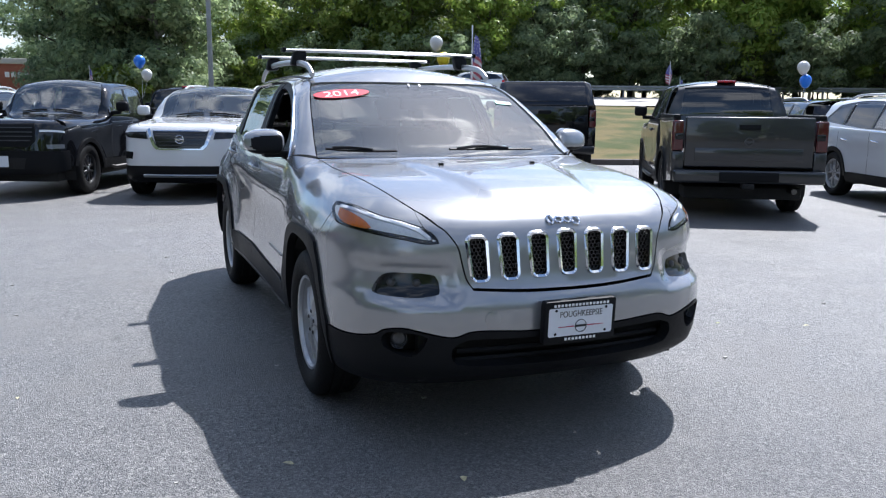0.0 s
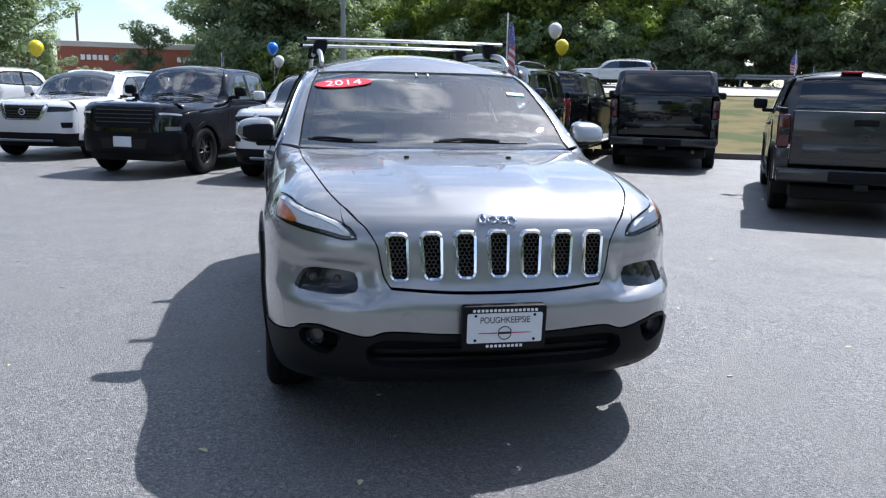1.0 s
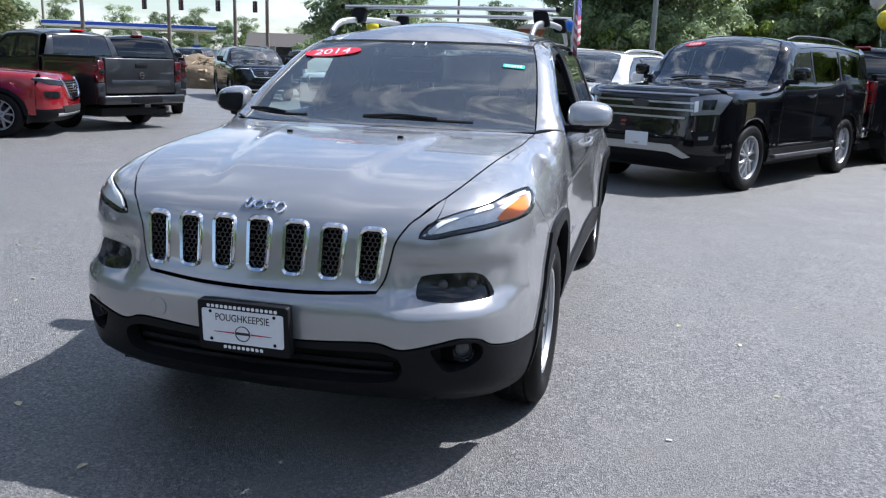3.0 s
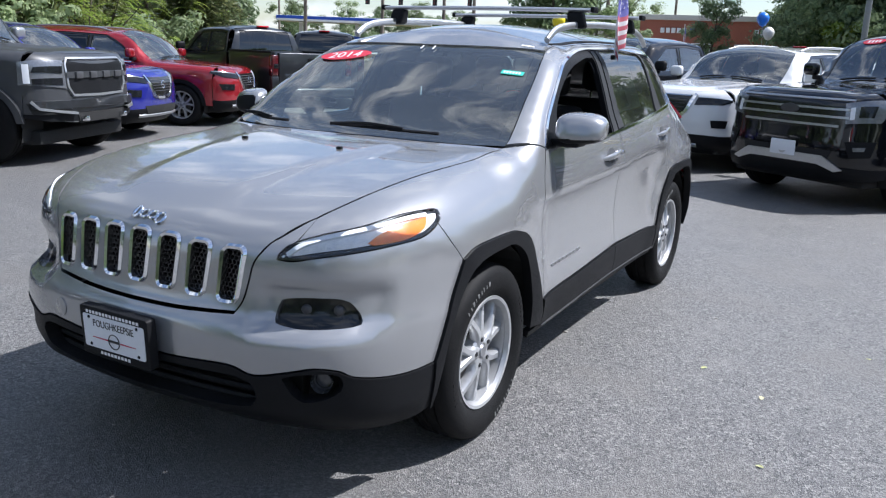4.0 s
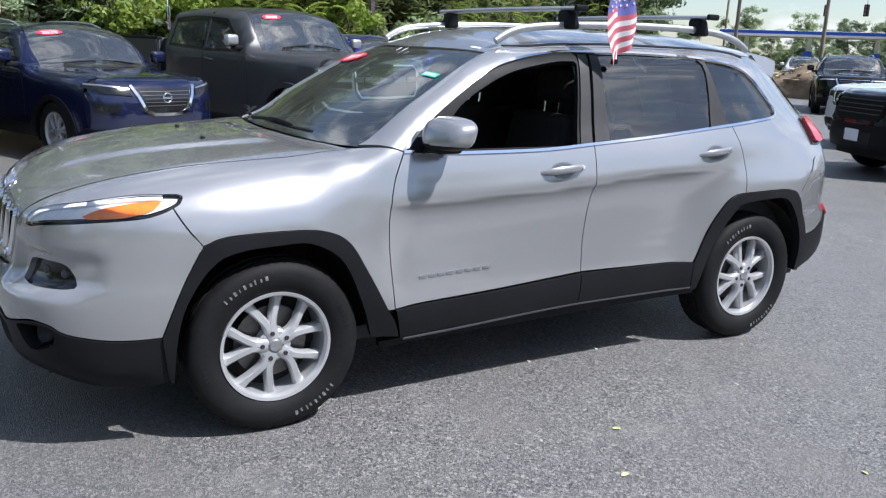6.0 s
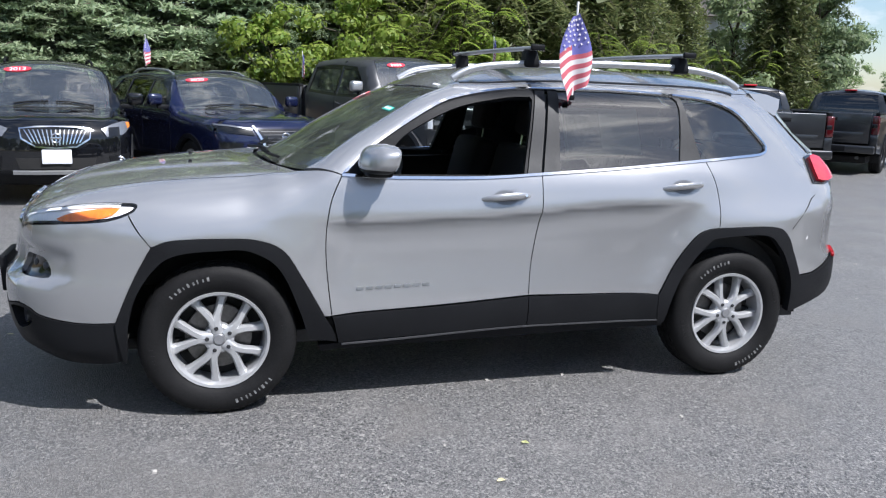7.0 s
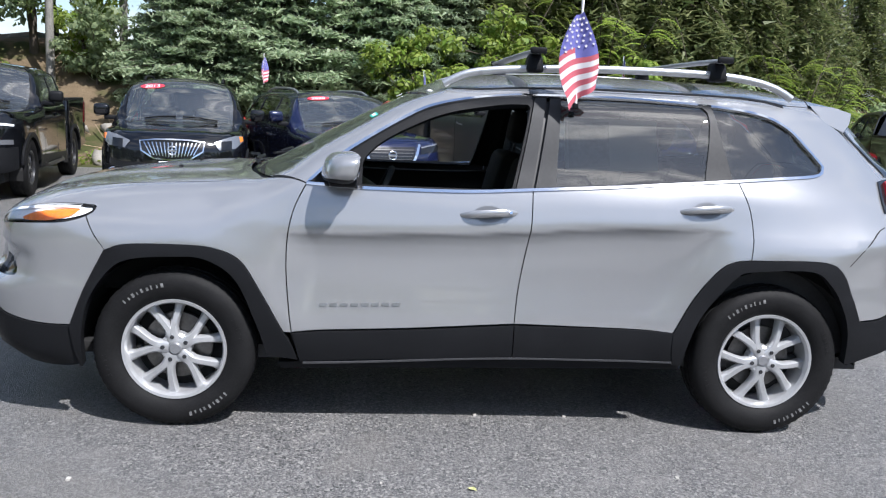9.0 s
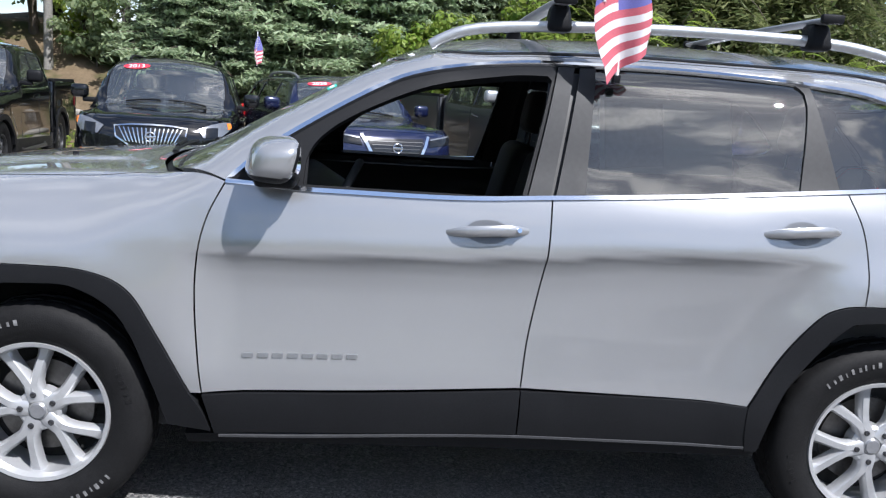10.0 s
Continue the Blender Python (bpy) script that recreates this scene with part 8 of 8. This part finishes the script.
def full_pickup(paint, label, metal=ALLOY, model=M_FULL, cap=None, trim=PLASTIC_BLACK, bumper=CHROME, pairs=6, mesh_face=False, rim=.25, chrome_sill=False, gate=None):
    v = build_vehicle("full_size_pickup", model, paint, label, "pickup truck", pillars=(1.92,), dlo=DLO_FULL, rim=rim, metal=metal, pairs=pairs, dark_rear=False, mirror=PLASTIC_BLACK if not mesh_face else BRUSHED, sill=.50, trim=trim, clad=trim is not None, chrome_sill=chrome_sill, flare=.06 if mesh_face else .014)
    w = model.w
    front_face(v, model, [("grille", ((-.60, 1.19), (.60, 1.19), (.58, .86), (.52, .80), (-.52, .80), (-.58, .86)), PLASTIC_BLACK, .014, False),
                          ("headlight", ((.63, 1.19), (w - .07, 1.17), (w - .06, .92), (.63, .88)), LENS_BACK, .014), ("lamp_core", ((.66, 1.13), (w - .14, 1.12), (w - .12, 1.06), (.68, 1.05)), LENS_DARK, .022), ("lamp_core", ((.68, 1.00), (w - .12, .99), (w - .12, .93), (.68, .92)), LENS_DARK, .022), ("running_lamp", ((w - .115, 1.15), (w - .085, 1.15), (w - .08, .94), (w - .11, .94)), LED_WHITE, .024),
                          ("fog_pocket", ((.62, .72), (w - .08, .72), (w - .10, .60), (.62, .60)), WELL, .03), ("lower_grille", ((-.5, .60), (.5, .60), (.46, .48), (-.46, .48)), WELL, .014, False)], paint=paint, low_trim=.60, plate=not mesh_face, foot=.50 if mesh_face else .40)
    if mesh_face:
        bars(v, model, [(-.58, .58, 1.15), (-.58, .58, 1.11), (-.58, .58, .95), (-.57, .57, .91), (-.55, .55, .87)], PLASTIC_GREY, .012, .010)
        bars(v, model, [(-.62, .62, 1.03)], GREY_MATT, .085, .026)
        for x in np.linspace(-.42, .42, 4):
            part("nose_block", block(x - .07, x + .07, model.shape.front((x, 1.03))[0][1] - .05, model.shape.front((x, 1.03))[0][1], .99, 1.07, .012), PLASTIC_GREY, v)
        part("bumper_bar", ribbon(model.shape, model.shape.front(*[(x, .70) for x in np.linspace(-w + .10, w - .10, 13)]), .11, .035, .012), GREY_PAINT, v)
        for sx in (1, -1):
            part("bumper_end", ribbon(model.shape, model.shape.front(*[(sx * x, z) for x, z in ((.55, .60), (.72, .62), (w - .14, .66), (w - .10, .74))]), .035, .05, .01), BRUSHED, v)
        part("skid_plate", block(-.5, .5, -model.fo + .05, -model.fo + .35, .48, .53, .02, m=pose(0, 0, 0, 0)), BRUSHED, v)
        for sx in (1, -1):
            part("tow_hook", block(sx * .42 - .03, sx * .42 + .03, -model.fo - .08, -model.fo + .05, .50, .56, .012), CHROME, v)
            part("grille_frame", ribbon(model.shape, model.shape.front(*[(sx * x, z) for x, z in ((.0, 1.21), (.55, 1.21), (.615, 1.15), (.60, .90), (.53, .80), (0, .79))]), .035, .02, .004), BRUSHED, v)
    else:
        bars(v, model, [(-.6, .6, 1.1), (-.6, .6, 1.0), (-.56, .56, .9)], CHROME, .03, .016)
    pickup_bed(v, model, paint, gate=gate, bumper=bumper, lamps=RED_DARK if not mesh_face else RED_LENS, lamp_z=(1.0, 1.34), cap=cap, rear_wheel_trim=trim or paint, sill=.48)
    for sx in (1, -1):
        part("side_step", tube([(sx * (w - .08), .8, .48), (sx * (w + .01), .95, .40), (sx * (w + .01), 2.6, .40), (sx * (w - .08), 2.75, .48)], .035, 8, squash=(1, .7)), BRUSHED if not mesh_face else PLASTIC_BLACK, v)
    return v


pick_f = full_pickup(BLACK_PAINT, "glossy black full-size pickup parked by the grass", trim=None, chrome_sill=True)
pick_f.matrix_world = spot(rear=(4.24, 12.33), wb=3.69, turn=147)
pick_cap = full_pickup(BLACK_PAINT, "black full-size pickup with bed canopy, beside the kerb", cap=BLACK_PAINT, trim=None, bumper=GREY_PAINT)
pick_cap.matrix_world = spot(rear=(6.95, 11.9), wb=3.69, turn=152)
M_WIDE = Model(1.09, .86, 3.70, 4.92, 1.28, 1.35, .62, 1.28, 1.97, 1.95, 1.33, 1.34, r=.44, cab=3.05, bed=1.47, tumble=.17, square=.8)
off_road = full_pickup(GREY_MATT, "matt grey off-road pickup with mesh grille, parked under trees", ALLOY_DARK, M_WIDE, mesh_face=True, trim=GREY_MATT, rim=.23, bumper=PLASTIC_BLACK, pairs=8)
year_sticker(off_road, M_WIDE)
off_road.matrix_world = spot((-7.3, 3.8), turn=111)
white_pick = full_pickup(WHITE_PAINT, "white full-size pickup with a dark tailgate, parked", gate=PLASTIC_BLACK)
white_pick.matrix_world = spot(rear=(-11.0, 25.4), wb=3.69, turn=144)

# compact crossovers
M_CROSS = Model(.92, .93, 2.70, 3.72, 1.0, 1.09, .38, 1.12, 1.62, 1.57, 1.06, 1.13, r=.36, tumble=.18)
DLO_CROSS = [[(.80, 1.08), (1.05, 1.33), (1.38, 1.50)], [(1.38, 1.50), (2.2, 1.53), (2.95, 1.46)], [(2.95, 1.46), (3.28, 1.20)], [(3.28, 1.20), (2.0, 1.11), (.80, 1.08)]]


def crossover(paint, label, model=M_CROSS, dlo=DLO_CROSS, waterfall=False, sticker=None, rails=BRUSHED, plate=True):
    v = build_vehicle("parked_crossover", model, paint, label, "car", pillars=(1.68, 2.55), dlo=dlo, rails=(1.35, 2.95, rails), rim=.235, chrome_belt=True)
    if waterfall:
        front_face(v, model, [("grille", ((-.36, .88), (.36, .88), (.34, .78), (.20, .70), (-.20, .70), (-.34, .78)), PLASTIC_GLOSS, .006, False),
                              ("headlight", ((.48, .885), (.60, .935), (.72, .965), (.80, .965), (.81, .90), (.72, .82), (.54, .80)), LENS_BACK, .014), ("amber_corner", ((.765, .955), (.80, .955), (.81, .91), (.78, .89)), AMBER, .018), ("lamp_core", ((.56, .90), (.68, .91), (.68, .81), (.56, .80)), LENS_DARK, .018),
                              ("fog_pocket", ((.56, .58), (.80, .60), (.78, .44), (.58, .42)), PLASTIC_BLACK, .006), ("lower_grille", ((-.42, .56), (.42, .56), (.38, .44), (-.38, .44)), WELL, .006, False)], paint=paint, low_trim=.42, plate_z=.58, skid=(.40, .45, BRUSHED))
        for k in range(-7, 8):
            x = k * .046
            part("grille_bar", ribbon(model.shape, model.shape.front(*[(x * (1 - .25 * t), .875 - t * (.17 - .004 * abs(k))) for t in np.linspace(0, 1, 5)]), .014, .016, .002), CHROME, v)
        frame = [(.37, .885), (.35, .78), (.21, .69), (0, .675), (-.21, .69), (-.35, .78), (-.37, .885), (-.2, .905), (0, .91), (.2, .905)]
        part("grille_frame", ribbon(model.shape, model.shape.front(*frame), .022, .018, .002, closed=True), CHROME, v)
        for sx in (1, -1):
            p = model.shape.front((.68 * 1, .51))[0] * np.array((sx, 1, 1))
            part("fog_lamp", join(tube([(p[0] + .055 * math.cos(t), p[1] - .012, p[2] + .055 * math.sin(t)) for t in np.linspace(0, 2 * math.pi, 21)[:-1]], .009, 6, closed=True), block(p[0] - .035, p[0] + .035, p[1] - .012, p[1] + .02, p[2] - .035, p[2] + .035, .02, 3)), CHROME, v)
        ring_badge(v, model, .79, .05)
    else:
        front_face(v, model, [("grille", ((-.36, .91), (.36, .91), (.28, .68), (.22, .64), (-.22, .64), (-.28, .68)), PLASTIC_GLOSS, .006, False),
                              ("headlight", ((.44, .905), (.82, .955), (.84, .92), (.72, .85), (.42, .82)), LENS_DARK, .012), ("running_lamp", ((.44, .905), (.82, .955), (.82, .935), (.45, .892)), LENS_BACK, .014),
                              ("lower_lamp", ((.56, .73), (.80, .74), (.78, .64), (.58, .63)), LENS_DARK, .010), ("lower_grille", ((-.50, .50), (.50, .50), (.44, .38), (-.44, .38)), WELL, .008, False)], paint=paint, low_trim=.46, plate_z=.55, plate=plate, skid=(.36, .60, BRUSHED))
        for sx in (1, -1):
            part("grille_frame", ribbon(model.shape, model.shape.front(*[(sx * x, z) for x, z in ((.42, .935), (.36, .82), (.28, .66), (.18, .615), (0, .61))]), .045, .018, .004), CHROME, v)
        bars(v, model, [(-.33, .33, .87), (-.31, .31, .83), (-.29, .29, .79), (-.28, .28, .75), (-.26, .26, .71)], PLASTIC_GREY, .012, .008)
        ring_badge(v, model, .80, .055)
    suv_tail(v, model, paint, [((3.25, 1.10), (3.36, 1.12), (3.40, 1.0), (3.28, .96))] if model is M_CROSS else [((2.98, 1.12), (3.06, 1.12), (3.08, .96), (3.0, .94))])
    if sticker:
        year_sticker(v, model, text=sticker if sticker.isdigit() else None)
    return v


cross_blue = crossover(BLUE_PAINT, "bright blue crossover with black grille, parked beside a grey pickup", plate=False)
cross_blue.matrix_world = spot((-8.6, 5.85), turn=113)
cross_red = repaint(cross_blue, spot((-9.2, 8.4), turn=113), BLUE_PAINT, RED_PAINT, "dark red crossover with chrome-edged grille, parked under trees")
repaint(cross_blue, spot(rear=(10.1, 6.0), wb=2.70, turn=-20), BLUE_PAINT, WHITE_PAINT, "white crossover parked beside a gunmetal pickup")
repaint(cross_blue, spot(rear=(12.6, 9.6), wb=2.70, turn=155), BLUE_PAINT, BLACK_PAINT, "black crossover with silver roof rails, tail to the lane")
cross_navy = repaint(cross_blue, spot((-7.1, .72), turn=113), BLUE_PAINT, DARK_BLUE, "deep blue crossover with a red year sticker, below the bank")
year_sticker(cross_navy, M_CROSS, text="2020")
M_SMALL = Model(.888, .88, 2.555, 3.40, .99, 1.08, .30, 1.0, 1.69, 1.64, 1.06, 1.12, r=.35, tumble=.17)
DLO_SMALL = [[(.74, 1.08), (.96, 1.35), (1.24, 1.55)], [(1.24, 1.55), (2.0, 1.59), (2.65, 1.52)], [(2.65, 1.52), (2.96, 1.20)], [(2.96, 1.20), (1.9, 1.11), (.74, 1.08)]]
small = crossover(BLACK_PAINT, "black small crossover with chrome waterfall grille, parked below the bank", M_SMALL, DLO_SMALL, True, "2013", PLASTIC_BLACK)
small.matrix_world = spot((-6.5, -1.7), turn=99)
for c in (cross_blue, cross_red, cross_navy, small, off_road):
    tagged(c, group="row of cars under the bank")
# ---- balloons, flags, leaves on the asphalt ----
def balloon(at, r, material, label, tie):
    """A round balloon with a knot and its string down to tie."""
    b = thing("balloon", pose(*at), label, "balloon")
    prof = [(r * math.sin(t) * (1 - .10 * (1 - math.cos(t)) / 2 * (1 if t > 1.57 else 0)), r * 1.08 * math.cos(t) - (.10 * r if t > 2.4 else 0)) for t in np.linspace(.001, 3.10, 18)]
    part("skin", lathe(prof, 28, "z"), material, b)
    part("knot", lathe([(.002, -r * 1.14), (.018, -r * 1.24), (.022, -r * 1.27)], 10, "z"), material, b)
    d = Vector(tie) - Vector(at)
    part("string", tube([(0, 0, -r * 1.2), d * .5 + Vector((.03, 0, 0)), d], .003, 4), STICK_WHITE, b)


BAL_W = surface("white_balloon", (.74, .72, .68), .3, coat=.4, vary=.04)
BAL_Y = surface("yellow_balloon", (.85, .68, .02), .3, coat=.4, vary=.05)
BAL_B = surface("blue_balloon", (.02, .20, .80), .3, coat=.4, vary=.05)
for at, r, m, c, tie in (((-.95, 17.0, 2.36), .135, BAL_B, "blue", (-.93, 16.9, 1.5)), ((-.80, 17.0, 2.06), .125, BAL_W, "white", (-.93, 16.9, 1.5)),
                         ((4.70, 12.5, 2.68), .14, BAL_W, "white", (4.85, 12.55, 1.90)), ((4.86, 12.5, 2.36), .14, BAL_Y, "yellow", (4.85, 12.55, 1.90)),
                         ((-7.35, 21.0, 2.36), .20, BAL_Y, "yellow", (-7.38, 20.9, 1.5)), ((14.2, 12.0, 2.40), .15, BAL_W, "white", (14.2, 11.95, 1.5)), ((14.3, 12.0, 2.08), .15, BAL_B, "blue", (14.2, 11.95, 1.5))):
    balloon(at, r, m, c + " balloon tied above a parked car", tie)

FLAG_RED = surface("flag_red", (.46, .10, .13), .8, vary=.12, scale=10, fine=200)
FLAG_WHITE = surface("flag_white", (.62, .60, .61), .8, vary=.06, scale=10, fine=200)
FLAG_BLUE = surface("flag_blue", (.13, .13, .38), .8, vary=.12, scale=10, fine=200)


def hung_flag(at, turn, w=.36, h=.50, k=1.0, label="small striped flag hung limp on a car window"):
    """A limp flag on a window staff: folds of cloth with stripes and a starred corner."""
    f = thing("window_flag", pose(*at, 0, 0, turn), label, "flag")
    part("staff", tube([(0, 0, .03), (0, 0, .44 * k), (0, .0, .50 * k)], [.006, .005, .007], 8), STICK_WHITE, f)
    part("clip", block(-.02, .006, -.012, .012, .02, .045, .003), PLASTIC_BLACK, f)

    def cloth(u, v):
        # u from the fly (0) to the hoist edge (1), v down across the stripes
        fly = Vector((0, -.055 - .055 * math.sin(min(1, v * 1.15) * math.pi * .8) + .05 * v * v, .385 - .375 * v ** 1.05))
        hoist = Vector((0, .0 + .085 * math.sin(min(1, v * 1.1) * math.pi * .62), .455 - .33 * v))
        p = fly.lerp(hoist, u)
        return p + Vector((.022 + .018 * math.sin(u * 7 + v * 2.5) * (.4 + .6 * v), 0, .012 * math.sin(u * 5)))

    def patch(u0, u1, v0, v1, nu, nv):
        bm = bmesh.new()
        rows = [[bm.verts.new(cloth(u0 + (u1 - u0) * a / nu, v0 + (v1 - v0) * b / nv)) for b in range(nv + 1)] for a in range(nu + 1)]
        for a, b in zip(rows, rows[1:]):
            for j in range(nv):
                bm.faces.new((a[j], a[j + 1], b[j + 1], b[j]))
        return smooth(bm, 80)
    for i in range(9):
        v0, v1 = .40 + .60 * i / 9, .40 + .60 * (i + 1) / 9
        part("stripe", patch(0, 1 if i > 1 else .45, v0, v1, 14, 2), FLAG_RED if i % 2 == 0 else FLAG_WHITE, f)
    bm = join(patch(0, 1, 0, .40, 14, 8), patch(.45, 1, .40, .40 + .6 * 2 / 9, 8, 3))
    field = part("canton", smooth(bm, 80), FLAG_BLUE, f, "blue corner with rows of white stars")
    bm = bmesh.new()
    for a in range(5):
        for b in range(6):
            c = cloth(.12 + .19 * a + .05 * (b % 2), .06 + .068 * b)
            for off in (.003, -.003):
                join(bm, plate2d([(.008 * (1 if i % 2 == 0 else .42) * math.cos(i * math.pi / 5 + 1.57), .008 * (1 if i % 2 == 0 else .42) * math.sin(i * math.pi / 5 + 1.57)) for i in range(10)], .0006, Matrix.Translation(c + Vector((off, 0, 0))) @ pose(0, 0, 0, 90, 0, 90)))
    part("stars", bm, FLAG_WHITE, field)
    return f


def scaled(ob, k):
    ob.matrix_basis = ob.matrix_basis @ Matrix.Diagonal((k, k, k, 1))
    return ob


main_flag = hung_flag((.735, 1.75, 1.46), 0)
for x, y, z, a in ((-6.6, -.62, 1.60, 60), (-8.3, 1.55, 1.55, 80), (-8.2, 4.6, 1.92, 80), (6.9, 7.6, 1.72, 100), (-2.0, 14.4, 1.70, 20), (8.2, 9.0, 1.55, 0)):
    c = copy_thing(main_flag, pose(x, y, z, 0, 0, a))
    scaled(c, .85)
    tagged(c, "small striped flag on the window of a parked car")

LEAF_YELLOW = surface("fallen_leaf", (.44, .45, .20), .6, vary=.3, scale=20)
LEAF_DRY = surface("dry_leaf", (.55, .50, .30), .7, vary=.2, scale=20)


def fallen_leaf(x, y, size, turn, material, label):
    bm = bmesh.new()
    pts = [(0, -.5, 0), (.22, -.25, .05), (.30, .05, .10), (.18, .30, .06), (0, .55, 0), (-.20, .30, .09), (-.32, .02, .14), (-.2, -.28, .06)]
    ring = [bm.verts.new((a * size, b * size, c * size + .002)) for a, b, c in pts]
    mid = bm.verts.new((0, 0, .002))
    for i in range(8):
        bm.faces.new((ring[i], ring[(i + 1) % 8], mid))
    o = part("fallen_leaf", smooth(bm, 80), material)
    o.matrix_world = pose(x, y, .002, 0, 0, turn)
    tagged(o, label, "leaf", "leaves on the asphalt")


rl = random.Random(9)
for x, y, s in ((-.563, -1.144, .045), (-1.15, -.78, .05), (1.80, 1.04, .04), (1.49, 1.27, .04), (-1.9, -.9, .035), (-.45, -1.45, .03), (2.4, .1, .04), (1.9, .35, .03), (2.2, 1.9, .03), (-2.2, .4, .03), (2.9, 2.6, .05), (-3.0, 1.5, .035), (-1.2, -1.9, .04)):
    fallen_leaf(x, y, s, rl.uniform(0, 360), LEAF_YELLOW if rl.random() < .3 else LEAF_DRY, "small yellow-green leaf fallen on asphalt")
# scraps of pale grit
bm = bmesh.new()
for k in range(130):
    x, y = rl.uniform(-4, 5), rl.uniform(-4, 6)
    s = rl.uniform(.004, .012)
    join(bm, block(x - s, x + s, y - s * .7, y + s * .7, 0, s * .6, 0, 2)) if k else None
tagged(part("grit", bm, surface("pale_grit", (.42, .40, .37), .85, vary=.2)), "pale specks of grit on the asphalt", "grit", kind="stuff")

# cars that pass on the road
repaint(white_suv, pose(-24.5, 42.5, drop(-24, 42), 0, 0, 70), WHITE_PAINT, BLACK_PAINT, "dark suv on the far side of the lot")
repaint(white_suv, pose(-17.6, 43.5, drop(-17, 43), 0, 0, 60), WHITE_PAINT, DARK_BLUE, "dark blue suv on the far side of the lot")
repaint(cross_blue, pose(-24, 36, drop(-24, 36), 0, 0, 40), BLUE_PAINT, WHITE_PAINT, "white crossover on the far side of the lot")
repaint(pick_black, spot(rear=(-.1, 15.2), wb=3.2, turn=170), BLACK_PAINT, BLACK_PAINT, "black pickup parked behind the row with its tail to the wood")
repaint(cross_blue, Matrix.Translation(at_st(27.0, 3.6, .06)) @ pose(0, 0, 0, 0, 0, KT + 270) @ Matrix.Diagonal((1, 1.02, .9, 1)), BLUE_PAINT, LIGHT_PAINT, "pale grey car on the road beyond the grass")
